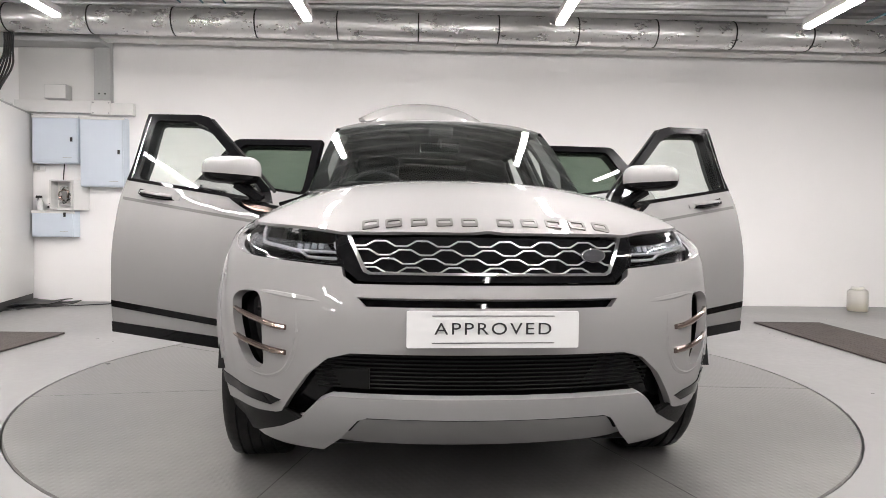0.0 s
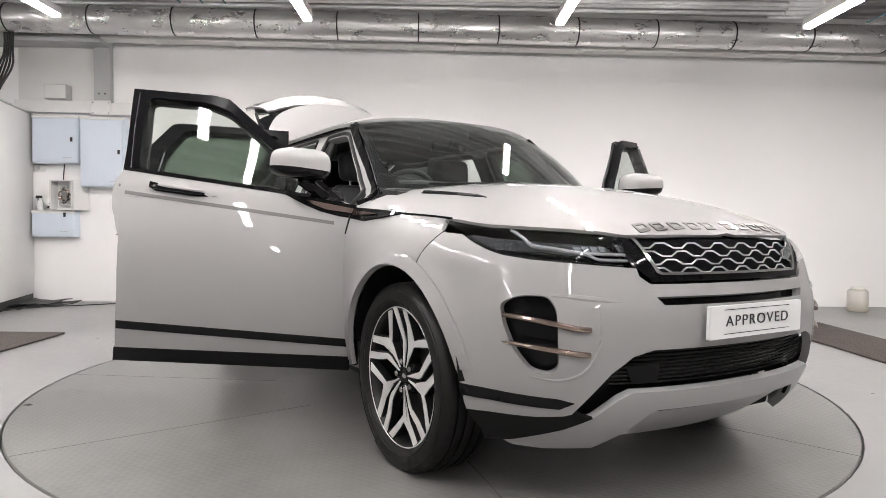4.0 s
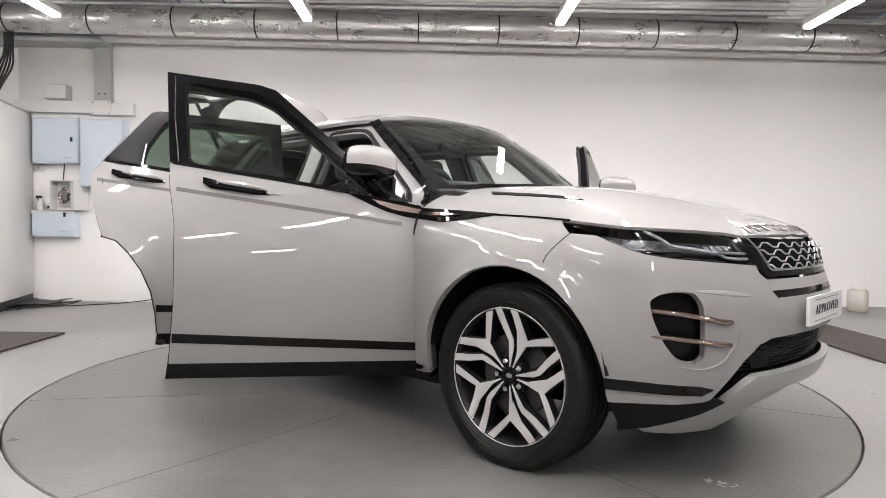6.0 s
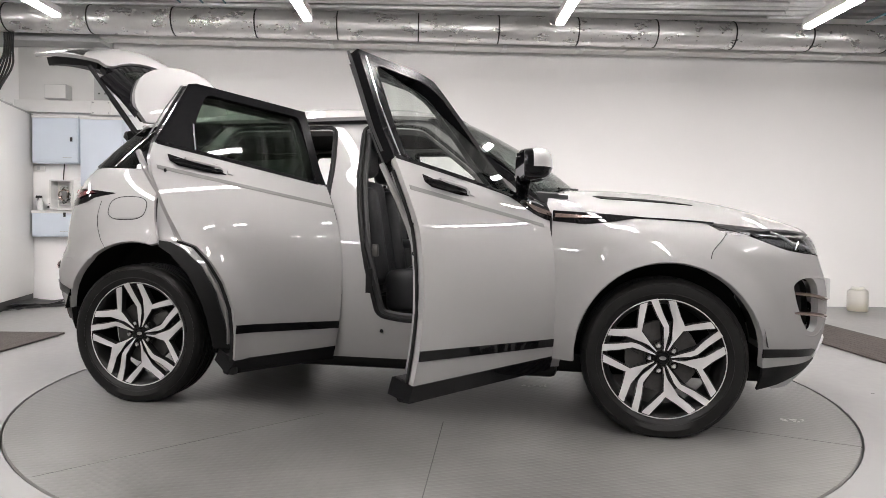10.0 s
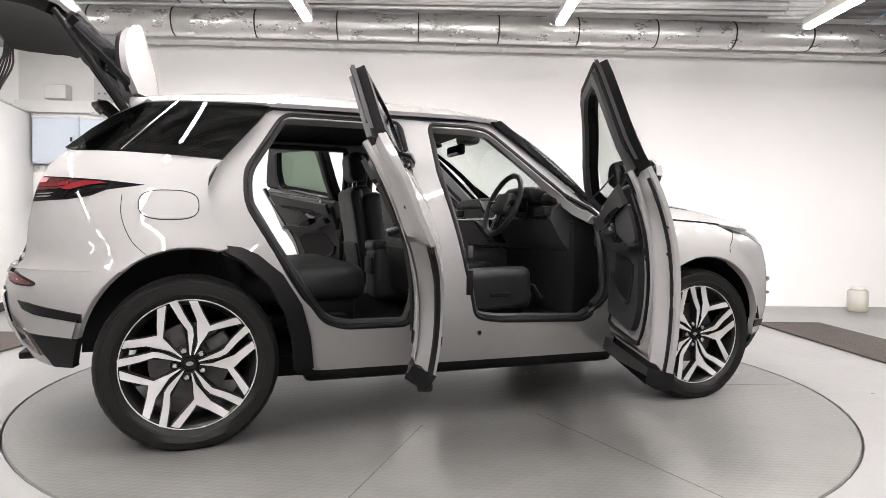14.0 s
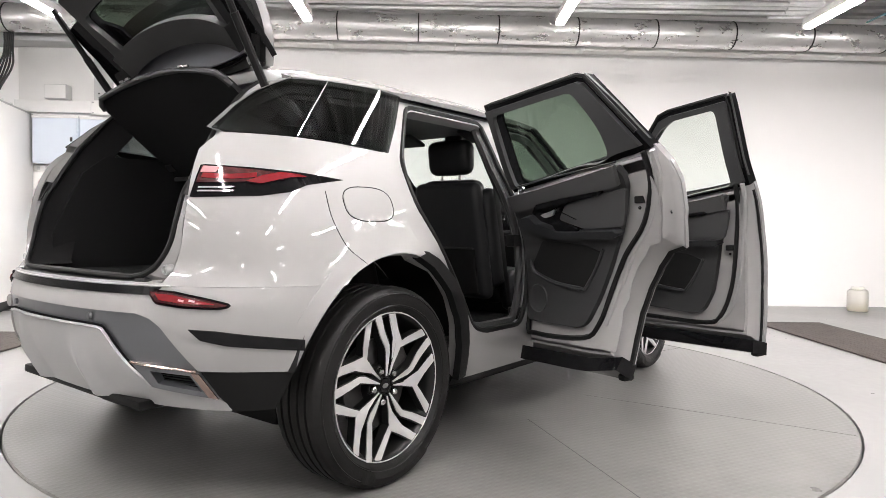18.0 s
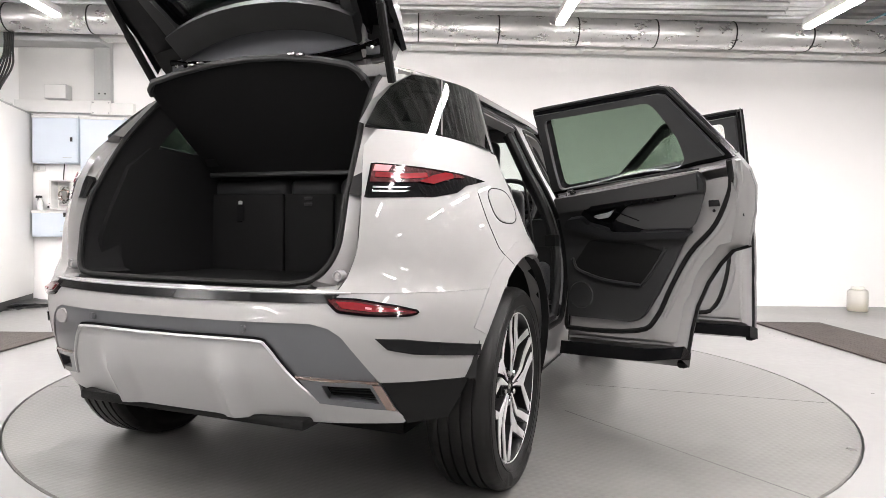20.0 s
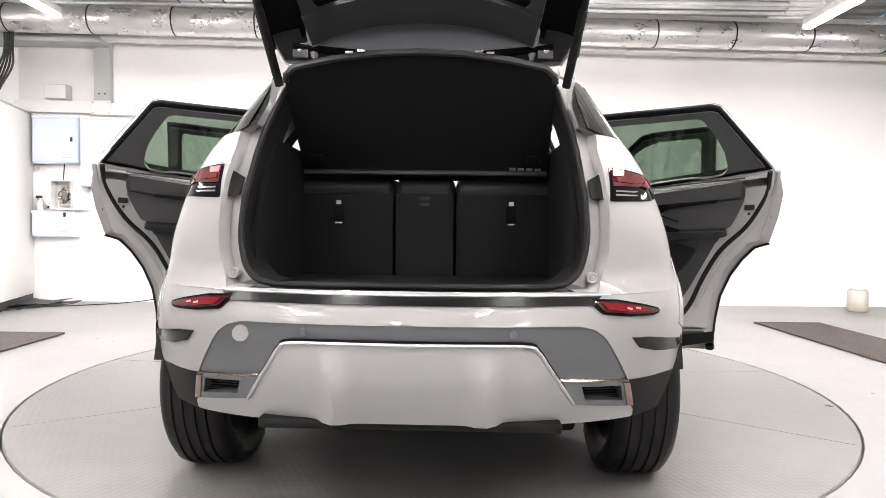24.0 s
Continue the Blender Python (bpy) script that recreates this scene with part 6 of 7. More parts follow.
def front_seat(y, ahead):
    """A front seat: winged cushion and backrest, a hard shell behind it, a headrest on two posts."""
    st = piece("front_seat", cushion(-.14 + ahead, .36 + ahead, y - .20, y + .20, .53, .69, .055, .015, -3), LEATHER, "black leather front seat")
    lean = lambda x, z: Matrix.Translation((x + ahead, y, z)) @ pose(0, 0, 0, 0, -9, 0)
    for k in (-1, 1):
        part("seat_bolster", cushion(-.14 + ahead, .34 + ahead, y + k * .235 - .05, y + k * .235 + .05, .50, .725, .045, .01, -3), LEATHER, st)
        part("back_bolster", moved(cushion(-.05, .09, -.06, .06, -.30, .24, .055, 0), lean(-.265, .92) @ Matrix.Translation((0, k * .195, 0))), LEATHER, st)
        part("cushion_seam", tube([(x + ahead, y + k * .175, .704 - .03 * ((x - .11) / .25) ** 2) for x in np.linspace(-.10, .32, 7)], .003, 5), TRIM, st)
    part("backrest", moved(cushion(-.07, .06, -.21, .21, -.36, .29, .06, .0, 0, .08), lean(-.285, .92)), LEATHER, st, "black leather backrest")
    part("back_shell", moved(cushion(-.03, .055, -.242, .242, -.36, .27, .042, 0, 0, .12), lean(-.345, .92)), LEATHER, st, "black seat-back shell with rounded shoulders")
    part("back_pocket", moved(cushion(-.010, .010, -.185, .185, -.13, .12, .009, 0, 0, .04), lean(-.345, .72)), CLADDING, st, "black map pocket")
    part("pocket_hem", tube([(-.376 + ahead, y + q, .838) for q in (-.175, 0, .175)], .006, 6), TRIM, st)
    part("headrest", moved(cushion(-.055, .055, -.135, .135, -.095, .095, .05, .0, 0, -.05), Matrix.Translation((-.345 + ahead, y, 1.325)) @ pose(0, 0, 0, 0, -6, 0)), LEATHER, st, "black leather headrest")
    for k in (-1, 1):
        part("headrest_post", tube([(-.345 + ahead, y + k * .06, 1.12), (-.345 + ahead, y + k * .06, 1.27)], .007, 7), CHROME, st)
    part("seat_base", block(-.10 + ahead, .32 + ahead, y - .21, y + .21, .46, .56, .02), CLADDING, st)
    part("seat_switch", block(.08 + ahead, .20 + ahead, y + math.copysign(.285, y) - .006, y + math.copysign(.285, y) + .006, .575, .60, .005), CLADDING, st)


front_seat(-.37, .085)
front_seat(.37, 0)


def rear_bench():
    b = piece("rear_bench", cushion(-1.16, -.505, -.635, .635, .56, .745, .07, .015, -3), LEATHER, "black leather rear bench")
    for y, w in ((-.375, .25), (0, .122), (.375, .25)):
        part("bench_back", moved(cushion(-.06, .06, -w, w, -.28, .27, .045, 0), Matrix.Translation((-1.19, y, .90)) @ pose(0, 0, 0, 0, -17, 0)), LEATHER, b, "rear backrest")
        if y:
            part("headrest", moved(cushion(-.045, .045, -.13, .13, -.07, .07, .04, 0), Matrix.Translation((-1.27, y, 1.20)) @ pose(0, 0, 0, 0, -10, 0)), LEATHER, b)
        sb = part("seat_back_carpet", block(-1.335, -1.315, y - w + .004, y + w - .004, .75, 1.085, .006), CARPET, b, "carpeted back of the seat")
    part("bench_base", block(-1.10, -.56, -.60, .60, .46, .60, .02), CLADDING, b)
    for y in (-.125, .125):
        part("cushion_seam", tube([(x, y, .755 - .022 * ((x + .83) / .30) ** 2 + .052 * (x + .83)) for x in np.linspace(-1.08, -.56, 7)], .003, 5), TRIM, b)
    for y in (-.35, .35):
        part("child_seat_tag", block(-1.340, -1.335, y - .010, y + .010, 1.040, 1.056, .002), PLATE_WHITE, b, "small white tag")
        part("anchor", block(-1.341, -1.335, y - .014, y + .014, .962, .968), CHROME, b)
        part("anchor_slot", block(-1.339, -1.335, y - .020, y + .020, .968, 1.036, .002), DARK_GAP, b)
    for z in (1.035, 1.06):
        part("strap_guide", block(-1.340, -1.335, -.02, .02, z, z + .012, .002), TRIM, b)


rear_bench()


def dashboard():
    prof = [(.90, 1.06), (.74, 1.075), (.58, 1.055), (.52, 1.0), (.50, .94), (.56, .84), (.66, .72), (.74, .66), (.90, .62)]
    d = piece("dashboard", prism(prof, -.70, .70), TRIM, "charcoal dashboard")
    d.matrix_basis = SHIFT @ Matrix.Translation((0, 0, .055))
    part("dash_pad", cushion(.52, .86, -.69, .69, 1.02, 1.085, .025, .01, 3), LEATHER, d, "soft black dash top")
    part("binnacle", cushion(.45, .70, -.56, -.20, 1.04, 1.13, .04, .01, 0), LEATHER, d, "hooded instrument binnacle")
    part("instrument_screen", block(.452, .460, -.52, -.24, .985, 1.085, .004), GLOSS_BLACK, d, "dark instrument screen")
    part("centre_screen", moved(block(-.006, .006, -.15, .15, -.055, .055, .006), Matrix.Translation((.47, 0, 1.02)) @ pose(0, 0, 0, 0, -22, 0)), GLOSS_BLACK, d, "dark touch screen")
    part("lower_screen", moved(block(-.006, .006, -.13, .13, -.09, .09, .006), Matrix.Translation((.46, 0, .87)) @ pose(0, 0, 0, 0, -38, 0)), GLOSS_BLACK, d)
    for y in (-.62, .62):
        part("air_vent", block(.47, .52, y - .06, y + .06, .965, 1.015, .008), CLADDING, d)
    part("trim_bar", tube([(.495, y, .952) for y in (-.68, -.2, .2, .68)], .006, 6), CHROME, d)
    c = piece("centre_console", cushion(-.35, .52, -.125, .125, .45, .76, .04, .0, 0), TRIM, "black centre console with a bright edge")
    c.matrix_basis = SHIFT @ Matrix.Translation((.02, 0, .065))
    part("console_lid", cushion(-.36, -.02, -.11, .11, .74, .80, .025, .005), LEATHER, c, "leather armrest lid")
    part("gear_lever", tube([(.20, 0, .74), (.20, 0, .80), (.19, 0, .85)], [.014, .012, .024], 10), CHROME, c)
    part("bright_edge", tube([(x, -.118, .762) for x in (.0, .2, .45)], .005, 6), CHROME, c)
    part("cup_panel", block(.02, .34, -.09, .09, .757, .766, .003), CHROME, c, "bright metal panel")
    part("rear_vents", block(-.362, -.35, -.09, .09, .60, .70, .006), CLADDING, c)


dashboard()


def steering_wheel():
    m = Matrix.Translation((.37, -.37, 1.085)) @ pose(0, 0, 0, 0, -68, 0)
    ring = [(.182 * math.cos(t), .182 * math.sin(t), 0) for t in np.linspace(0, 2 * math.pi, 36, endpoint=False)]
    w = piece("steering_wheel", moved(tube(ring, .016, 10, closed=True), m), LEATHER, "black leather steering wheel, right-hand drive")
    part("hub", moved(cushion(-.06, .07, -.085, .085, -.03, .02, .02), m), TRIM, w)
    for a in (90, -90, 180):
        part("spoke", moved(block(.05, .17, -.022, .022, -.012, .008, .006), m @ pose(0, 0, 0, 0, 0, a)), GLOSS_BLACK, w)
        part("spoke_edge", moved(block(.06, .165, -.024, -.020, -.006, .011, .001), m @ pose(0, 0, 0, 0, 0, a)), CHROME, w)
    part("column", tube([(.38, -.37, 1.08), (.58, -.37, 1.0)], .035, 10), TRIM, w)


steering_wheel()

# floor carpet, pedals, inner pillars, visors, mirror, lamp
piece("cabin_floor", join(block(-.95, .80, -.72, .72, .462, .47), block(.62, .86, -.74, .74, .3, 1.0, .02), block(-1.3, -.62, -.70, .70, .47, .52, .01)), CARPET, "black carpeted floor and bulkhead")
for y in (-.44, -.34):
    piece("pedal", moved(block(-.006, .006, -.03, .03, -.05, .05, .004), Matrix.Translation((.56, y, .58)) @ pose(0, 0, 0, 0, -35, 0)), STEEL, "metal pedal")
vm = piece("rear_view_mirror", cushion(.20, .235, -.12, .12, 1.395, 1.46, .015, 0), GLOSS_BLACK, "black rear-view mirror on the windscreen")
part("sensor_pod", cushion(.24, .36, -.07, .07, 1.47, 1.545, .025, 0), TRIM, vm)
part("mirror_stem", tube([(.23, 0, 1.43), (.30, 0, 1.50)], .012, 8), TRIM, vm)
for s in (-1, 1):
    piece("sun_visor", moved(cushion(-.08, .08, -.18, .18, -.012, .012, .01, 0), Matrix.Translation((.12, s * .36, 1.50)) @ pose(0, 0, 0, 0, 18, 0)), TRIM, "dark grey sun visor")
    piece("pillar_trim", panel([(-.20, .50), (-.20, 1.49), (-.31, 1.49), (-.30, .50)], flank(s), step=0.08, thick=0.03, sink=0.10), TRIM, "charcoal inner trim of the middle pillar")
    piece("belt_strap", tube(curve_pts([(-.24, s * .60, 1.38), (-.245, s * .68, 1.0), (-.24, s * .74, .56)], 5), .022, 6, flat=.12), CLADDING, "black seat belt")
    # boot side linings, inner quarter
    lin = [(-1.26, .50), (-1.26, 1.24), (-1.45, 1.25), (-1.70, 1.25), (-1.80, 1.17), (-1.88, 1.0), (-1.92, .90), (-1.93, .70), (-1.30, .70)]
    piece("boot_lining", panel(lin, lambda x, z: (x, s * (.525 - .03 * max(0, (z - .9))), z), step=0.1, thick=0.02), CARPET, "dark boot lining")
    piece("quarter_trim", panel([(-1.06, 1.46), (-1.44, 1.49), (-1.62, 1.40), (-1.78, 1.27), (-1.72, 1.22), (-1.2, 1.22), (-1.14, 1.0), (-1.07, .90), (-1.22, .92), (-1.28, 1.2), (-1.5, 1.245), (-1.66, 1.30), (-1.5, 1.43), (-1.2, 1.44)], lambda x, z: (x, s * (side_y(x, z) - .10), z), step=0.06, thick=0.015), TRIM, "charcoal quarter trim")
    piece("tether_hook", block(-1.55, -1.47, s * .535 - .01, s * .535 + .01, 1.13, 1.16, .006), CHROME, "small hook in the boot")
piece("seat_partition", block(-1.245, -1.225, -.55, .55, .50, 1.122, .006), CARPET, "black carpeted back of the rear seats")
piece("boot_floor", join(block(-2.06, -1.30, -.56, .56, .725, .752, .006), block(-1.36, -1.30, -.56, .56, .5, .74)), CARPET, "black carpeted boot floor")


def parcel_shelf():
    def at(y, v):
        q = 1 - (y / .47) ** 2
        return (-1.355 - .40 * v + .025 * v * q, y, 1.178 + (.305 + .07 * q) * v)
    sh = piece("parcel_shelf", panel(rounded([(-.485, 0), (.485, 0), (.48, .5), (.47, .90), (.43, 1), (.2, 1), (-.2, 1), (-.43, 1), (-.47, .90), (-.48, .5)], .03), at, step=0.08, thick=0.018), CARPET, "black parcel shelf lifted by the tailgate")
    part("front_flap", panel([(-1.36, -.48), (-1.36, .48), (-1.22, .50), (-1.22, -.50)], lambda x, y: (x, y, 1.172 - .10 * (x + 1.36)), step=0.1, thick=0.012), CARPET, sh)
    part("shelf_rail", tube([Vector(at(y, .0)) + Vector((-.012, 0, -.01)) for y in np.linspace(-.485, .485, 7)], .011, 7), TRIM, sh, "grey front rail")
    part("shelf_edge", tube([Vector(at(y, v)) for y, v in ((-.468, .90), (-.462, .95), (-.43, 1), (-.3, 1), (-.15, 1), (0, 1), (.15, 1), (.3, 1), (.43, 1), (.462, .95), (.468, .90))], .012, 7), TRIM, sh)
    for s in (-1, 1):
        part("grip", panel([(s * .40, .12), (s * .46, .12), (s * .45, .20), (s * .40, .20)], at, step=0.05, thick=0.006, sink=-0.02), CLADDING, sh)
    for y in (-.24, -.20, .20, .24):
        e = Vector(at(y, 1))
        part("cord_clip", block(e.x - .022, e.x - .010, y - .014, y + .014, e.z + .004, e.z + .014, .002), CHROME, sh, "small bright clip")
    for k in range(4):
        part("warning_mark", panel([(-.46 + .033 * k, .05), (-.435 + .033 * k, .05), (-.435 + .033 * k, .075), (-.46 + .033 * k, .075)], at, step=0.05, thick=0.002, sink=-0.021), HEADER_GREY, sh, "small grey mark")


parcel_shelf()


# ---- the rest of the room ----
def pipe_run():
    """Rows of slim bright pipes under the ceiling, bent back at the end."""
    rows = [2.35 + .15 * k for k in range(7)] + [-6.4 + .36 * k for k in range(24)]
    for k, y in enumerate(rows):
        z = 3.36 + .01 * (k % 2)
        xe = 4.0 + .06 * (k % 3)
        p = thing("ceiling_pipe", "slim bright metal pipe running under the ceiling", "pipe", "ceiling pipes", at=None)
        part("run", tube([(-8.8, y, z), (xe, y, z)], .028, 10), GALV, p)
        part("bend", tube(curve_pts([(xe, y, z), (xe + .09, y, z + .01), (xe + .13, y + .06, z + .01), (xe + .09, y + .12, z), (xe - .3, y + .125, z)], 4), .026, 10), GALV, p)
        for x in (-6, -3.5, -1.0, 1.5, 3.2):
            part("hanger", tube([(x, y, z), (x, y, 3.76)], .005, 6), GALV, p)


pipe_run()


def deck():
    """Ribbed metal decking between the pipes and the ceiling."""
    v, f = [], []
    n = 0
    y = -10.0
    zs = [3.56, 3.56, 3.72, 3.72]
    ys = [0, .12, .135, .225]
    while y < 4.2:
        for dy, z in zip(ys, zs):
            v += [(-9.2, y + dy, z), (9.2, y + dy, z)]
        y += .24
    f = [(2 * i, 2 * i + 1, 2 * i + 3, 2 * i + 2) for i in range(len(v) // 2 - 1)]
    single("ceiling_deck", (v, f), CEILING_METAL, "ribbed light grey metal decking under the ceiling", "ceiling", "structure", angle=10)


CEILING_METAL = material("painted_metal_deck", (0.46, 0.457, 0.45), 0.45, 0.4, vary=0.1, spread=1.2, scale=14, stretch=(0.2, 1, 1))
deck()


def trunk_line():
    t = thing("cable_tray", "flat grey conduit rail under the duct", "conduit", kind="structure", at=wall_frame(0, .30, 3.03))
    for x in np.arange(-3.82, 8.0, 2.0):
        part("rail", block(x + .004, x + 1.996, -.10, .10, -.02, .015, .004), WHITE_PIPE, t)
        part("clip", block(x + .55, x + .60, -.11, .11, -.028, .02, .003), GALV, t)
        part("clip", block(x + 1.45, x + 1.50, -.11, .11, -.028, .02, .003), GALV, t)


trunk_line()


def enclosure(name, label, x0, x1, z0, z1, deep, mat, door=True, lock=(.88, .5)):
    w, h = x1 - x0, z1 - z0
    x0, z0, w, h = x0 * .98, .958 + (z0 - .958) * .98, w * .98, h * .98
    e = thing(name, label, "electrical box", "wall enclosures", at=wall_frame(x0, 0, z0))
    part("body", block(0, w, -deep, -.002, 0, h, .006), CAB_WHITE if mat is CAB_WHITE else CAB_BLUE, e)
    if door:
        d = part("lid", block(.008, w - .008, -deep - .018, -deep, .012, h - .03, .004), mat, e, "hinged lid")
        part("lock", block(w * lock[0] - .014, w * lock[0] + .014, -deep - .026, -deep - .018, h * lock[1] - .025, h * lock[1] + .025, .003), CABLE, e, "black lock")
        part("rim", block(-.003, w + .003, -deep - .012, -deep + .02, h - .028, h + .003, .003), CAB_WHITE, e)
        part("hinge", tube([(.012, -deep - .01, .08), (.012, -deep - .01, h - .08)], .005, 6), CAB_WHITE, e)
        part("rating_plate", block(w * .68, w * .88, -deep - .0195, -deep - .018, .06, .066), TRUNKING, e, "tiny grey label bar")
    return e


enclosure("distribution_box", "pale blue steel distribution box with a black lock", -4.80, -4.27, 1.64, 2.20, .16, CAB_BLUE, lock=(.87, .50))
enclosure("distribution_box", "tall pale blue steel distribution box on the wall", -4.245, -3.74, 1.37, 2.19, .16, CAB_BLUE, lock=(.90, .50))
enclosure("control_box", "low pale blue control box under an open junction box", -4.82, -4.33, .765, 1.075, .15, CAB_BLUE, lock=(.80, .86))


def junction_box():
    j = thing("junction_box", "open grey junction box with coiled wires inside", "electrical box", at=wall_frame(-4.51, 0, 1.085))
    for g in (block(0, .38, -.02, -.002, 0, .35), block(0, .018, -.17, -.02, 0, .35), block(.242, .26, -.17, -.02, 0, .35), block(.018, .242, -.17, -.02, 0, .018), block(.018, .242, -.17, -.02, .332, .35)):
        part("side", g, CAB_WHITE, j)
    part("lid", moved(block(0, .19, -.02, 0, 0, .35, .004), Matrix.Translation((.262, -.17, 0)) @ pose(0, 0, 0, 0, 0, 60)), CAB_WHITE, j, "lid swung open")
    random.seed(4)
    for k in range(7):
        c = [(.13 + .07 * math.cos(a + k) * random.uniform(.5, 1.1), -.05 - .012 * k, .17 + .10 * math.sin(a + k) * random.uniform(.5, 1.1)) for a in np.linspace(0, 5, 7)]
        part("wire", tube(curve_pts(c, 3), .006, 6), (COPPER, CABLE, TRUNKING)[k % 3], j)
    part("terminal_block", block(.05, .20, -.06, -.02, .05, .09, .004), TRUNKING, j)
    part("gland_cable", tube([(.12, -.09, .35), (.12, -.08, .45), (.12, -.06, .56)], .007, 6), CABLE, j)


junction_box()


def clutter():
    b = thing("spray_bottle", "white trigger bottle standing on the control box", "bottle", at=wall_frame(-4.66, .08, 1.073))
    part("flask", lathe([(.001, 0), (.032, 0), (.036, .012), (.036, .10), (.016, .135), (.014, .15)], 18, "z"), PLATE_WHITE, b)
    part("trigger", join(block(-.05, .02, -.011, .011, .15, .178, .005), block(-.03, -.02, -.006, .006, .11, .152, .002)), CABLE, b, "black trigger head")
    t = thing("hand_tool", "dark coiled tool cable on the control box", "tool", at=wall_frame(-4.54, .08, 1.073))
    part("coil", tube(curve_pts([(.03 * math.cos(a), .03 * math.sin(a), .015 + .008 * a) for a in np.linspace(0, 9, 20)], 2), .008, 6), CABLE, t)
    k = thing("socket", "small white wall socket", "socket", at=wall_frame(-4.70, 0, 1.575))
    part("plate", block(-.06, .06, -.035, -.001, -.035, .035, .006), CAB_WHITE, k)
    part("switch", block(-.015, .015, -.042, -.034, -.02, .02, .003), TRUNKING, k)


clutter()


def trunking():
    t = thing("cable_trunking", "grey steel cable trunking on the wall", "trunking", kind="structure", at=wall_frame(0, 0, 0))
    part("riser", block(-4.04, -3.85, -.09, -.002, 2.345, 3.55, .004), TRUNKING, t)
    part("top_run", block(-6.5, -3.85, -.33, -.003, 2.985, 3.10, .004), TRUNKING, t)
    part("cross_run", block(-4.95, -4.07, -.09, -.002, 2.225, 2.365, .004), CAB_WHITE, t)
    part("cross_end", block(-3.84, -3.59, -.09, -.002, 2.205, 2.345, .004), CAB_WHITE, t)
    part("joint_plate", block(-4.07, -3.84, -.102, -.088, 2.20, 2.37, .004), CAB_WHITE, t, "bolted white joint plate")
    for x in (-4.045, -3.865):
        for z in (2.225, 2.345):
            part("bolt", moved(lathe([(.001, .006), (.008, .005), (.010, 0)], 10), Matrix.Translation((x, -.102, z)) @ pose(0, 0, 0, 180, 0, 0)), TRUNKING, t)
    for x in (-3.98, -3.91):
        part("bolt", moved(lathe([(.001, .006), (.008, .005), (.010, 0)], 10), Matrix.Translation((x, -.09, 2.45)) @ pose(0, 0, 0, 180, 0, 0)), CABLE, t)
    w = single("wall_board", block(-4.93, -4.06, -.03, -.002, 2.37, 3.03, .004), CAB_WHITE, "pale board fixed to the wall", "board", "structure", wall_frame(0))
    b = thing("small_box", "small grey box on the wall board", "box", at=wall_frame(-4.56, .03, 2.37))
    part("body", block(0, .25, -.14, 0, 0, .165, .004), TRUNKING, b)
    part("cover", block(.006, .244, -.146, -.139, .006, .159, .003), CAB_WHITE, b)


trunking()


def cabinet():
    """A tall cabinet that stands askew in the corner, on a black plinth, with cables into its top."""
    m = pose(-4.76, 3.70, 0, 0, 0, -76)
    c = thing("tall_cabinet", "tall off-white steel cabinet on a black plinth", "cabinet", at=m)
    part("body", block(0, 1.02, -.62, 0, .10, 2.19, .008), CAB_WHITE, c)
    part("front_edge", block(1.02, 1.045, -.61, -.01, .11, 2.18, .004), CAB_WHITE, c, "door edge")
    part("plinth", block(.0, 1.0, -.60, -.01, 0, .10, .004), CABLE, c, "black plinth")
    part("top_rim", block(-.005, 1.05, -.625, .005, 2.185, 2.205, .004), TRUNKING, c)
    for k in range(5):
        x, y = .52 + .03 * k, -.27 + .030 * k
        part("cable", tube(curve_pts([(x, y + .02, 2.20), (x, y + .03, 2.35), (x - .04, y + .085 + .015 * k, 2.62), (x - .05, y + .15, 2.85), (x - .05, y + .13 + .01 * k, 3.3)], 6), .011, 8), CABLE, c, "thick black cable")
    for x in (.55, .3):
        ring = [(x + .035 * math.cos(a), -.12, 2.235 + .035 * math.sin(a)) for a in np.linspace(0, 2 * math.pi, 18, endpoint=False)]
        part("lifting_eye", tube(ring, .010, 7, closed=True), GALV, c, "steel lifting eye")


cabinet()


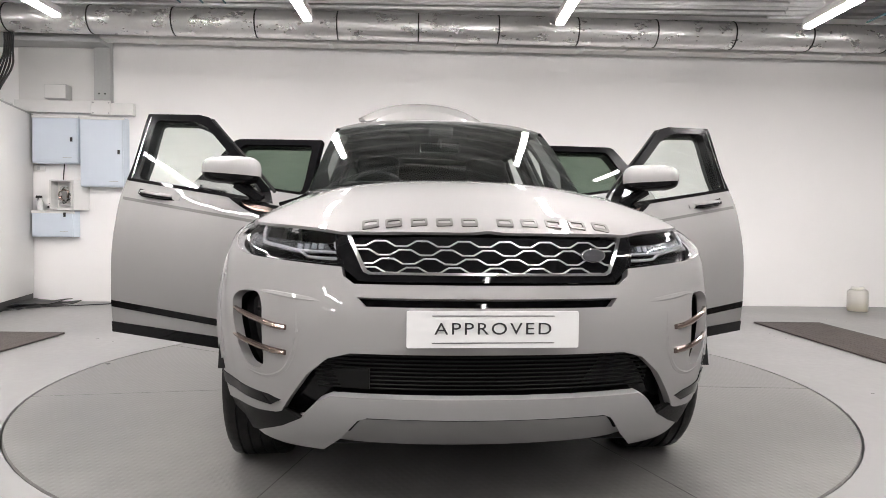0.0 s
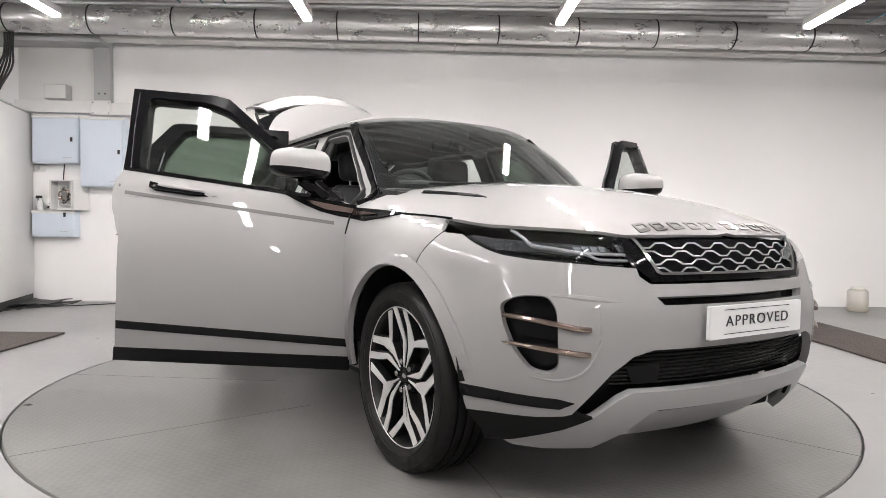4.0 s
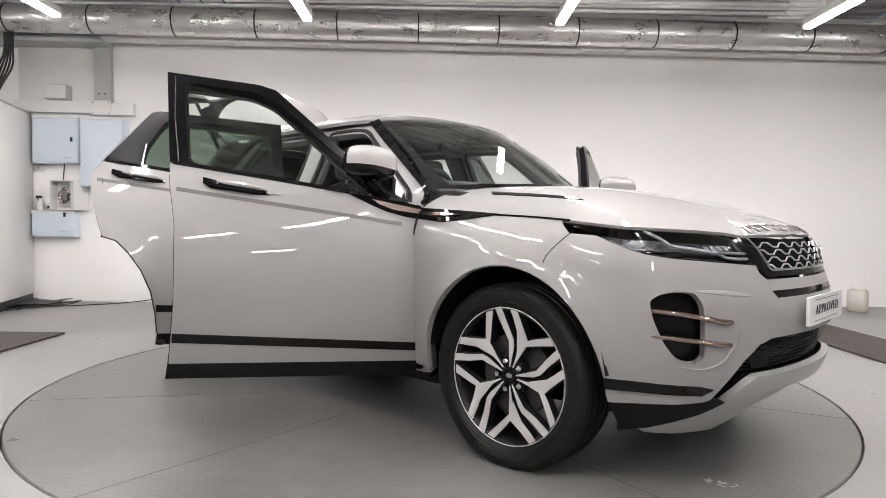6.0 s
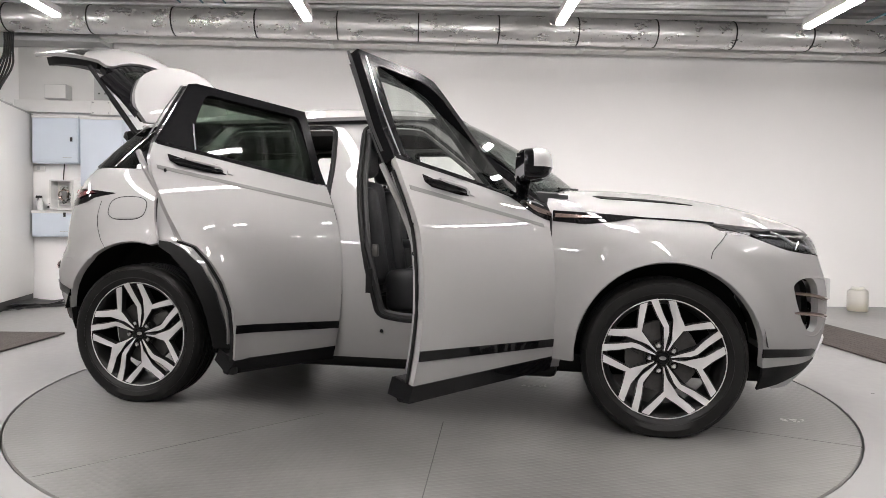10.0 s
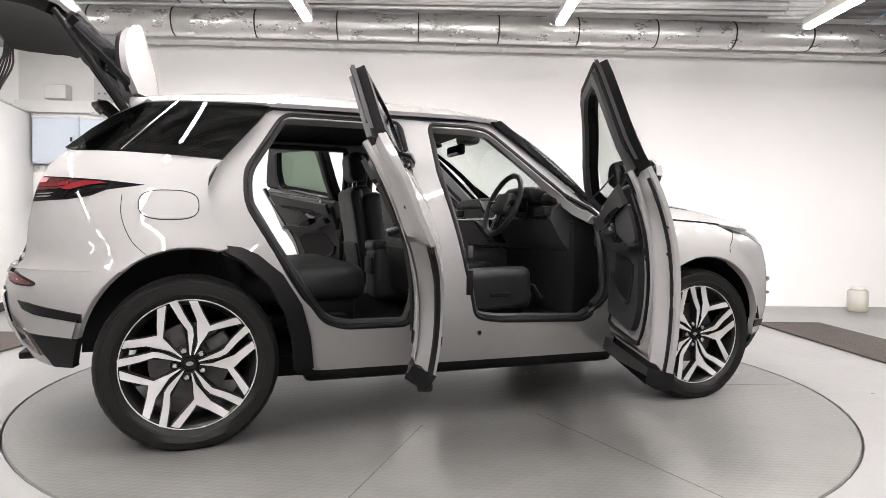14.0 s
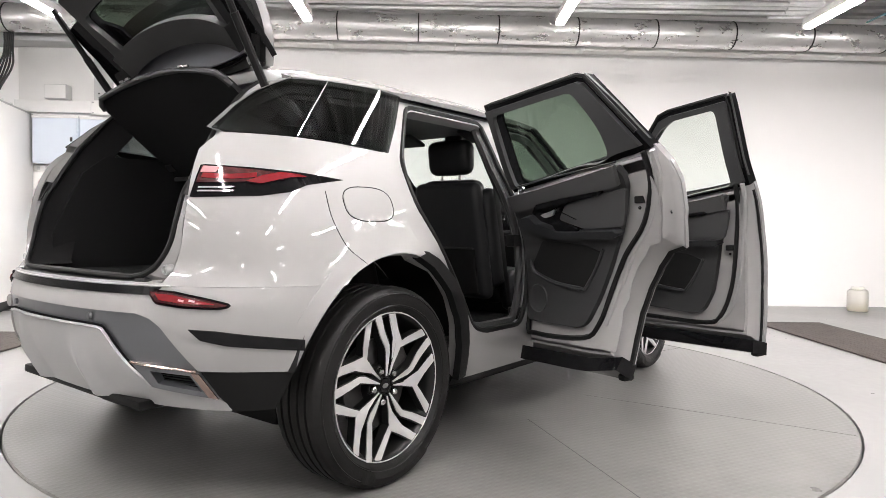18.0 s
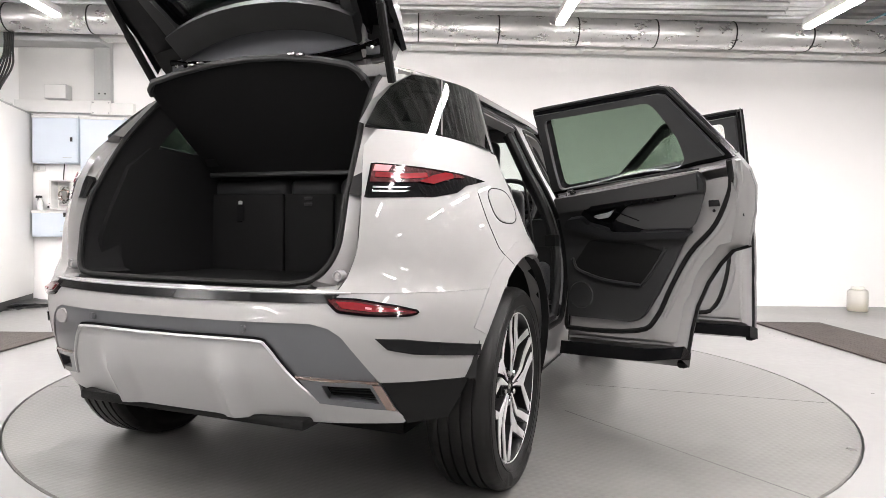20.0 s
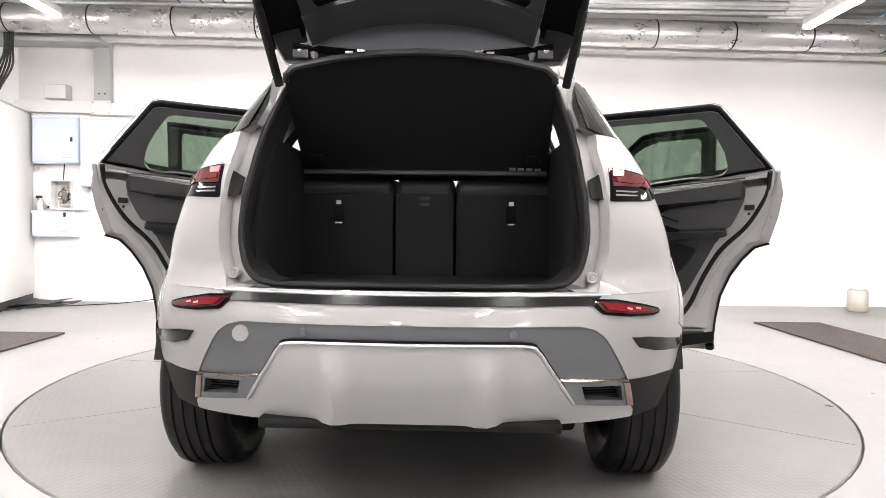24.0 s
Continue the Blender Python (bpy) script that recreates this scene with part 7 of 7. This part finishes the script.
def floor_items():
    for name, x0, x1, y0, y1 in (("ramp_mat", 3.24, 3.92, -1.6, 2.55), ("ramp_mat", -3.85, -3.14, -1.6, 1.46)):
        m = tagged(part(name, block(0, x1 - x0, 0, y1 - y0, .002, .018, .006), MAT_BROWN, at=pose(x0, y0, 0)), "dark brown ribbed rubber mat on the floor", "mat", "floor mats")
        for k in range(10):
            part("rib", block(.03 + (x1 - x0 - .06) * k / 10, .03 + (x1 - x0 - .06) * (k + .5) / 10, .02, y1 - y0 - .02, .017, .0192, .0008), MAT_BROWN, m)
    random.seed(2)
    h = thing("rubber_sheet", "crumpled black rubber sheet with cables by the cabinet", "rubber sheet", at=pose(-4.62, 3.30, 0))
    for k, lift in enumerate((.014, .040)):
        out = [(.03, -.45), (.12, -.38), (.23, -.22), (.385, .05), (.43, .33), (.40, .43), (-.09, .43), (-.04, .1)]
        out = [(x - .05 * k, y - .03 * k) for x, y in offset_poly(out, .03 * k)]
        part("sheet", panel(out, lambda x, y: (x, y, lift + .014 * noise.noise(Vector((x * 7 + k, y * 7, k))) + .012 * math.sin(11 * x + 6 * y + 2 * k)), step=0.05, thick=0.008, away=(0, 0, -5)), CABLE, h)
    part("cable", tube(curve_pts([(.0, -.42, .012), (.35, -.15, .012), (.75, .10, .010), (1.0, .30, .012), (1.35, .42, .06), (1.75, .44, .22)], 6), .006, 7), CABLE, h, "thin black cable along the wall")
    j = thing("plastic_jar", "translucent plastic jar with some yellow liquid by the wall", "jar", at=pose(5.02, 3.66, 0))
    part("jar_body", lathe([(.001, .004), (.105, .004), (.112, .02), (.112, .22), (.10, .25), (.07, .262), (.07, .285), (.064, .285), (.064, .25), (.096, .24), (.106, .215), (.106, .02), (.001, .012)], 28, "z"), JAR, j)
    part("liquid", lathe([(.001, .013), (.104, .014), (.104, .075), (.001, .075)], 24, "z"), JUICE, j, "yellow liquid")
    t = thing("mesh_tray", "teal wire mesh cable tray under the ceiling", "cable tray", at=None)
    for k in range(9):
        part("rung", tube([(4.2, 1.2 + .12 * k, 3.0), (4.62, 1.2 + .12 * k, 3.0)], .006, 6), BLUE_TRAY, t)
    for x in (4.2, 4.41, 4.62):
        part("side_wire", tube([(x, 1.0, 3.006), (x, 2.4, 3.006)], .008, 6), BLUE_TRAY, t)
        part("hanger", tube([(x, 1.7, 3.0), (x, 1.7, 3.65)], .004, 6), GALV, t)

    copy_thing(t, pose(-6.62, -.28, 0))

floor_items()


def motions():
    """The table and the car on it turn together."""
    rows = [(t, pose(0, 0, 0, 0, 0, a)) for t, a in TURN]
    walk(CAR, rows)
    walk(table, rows)


motions()
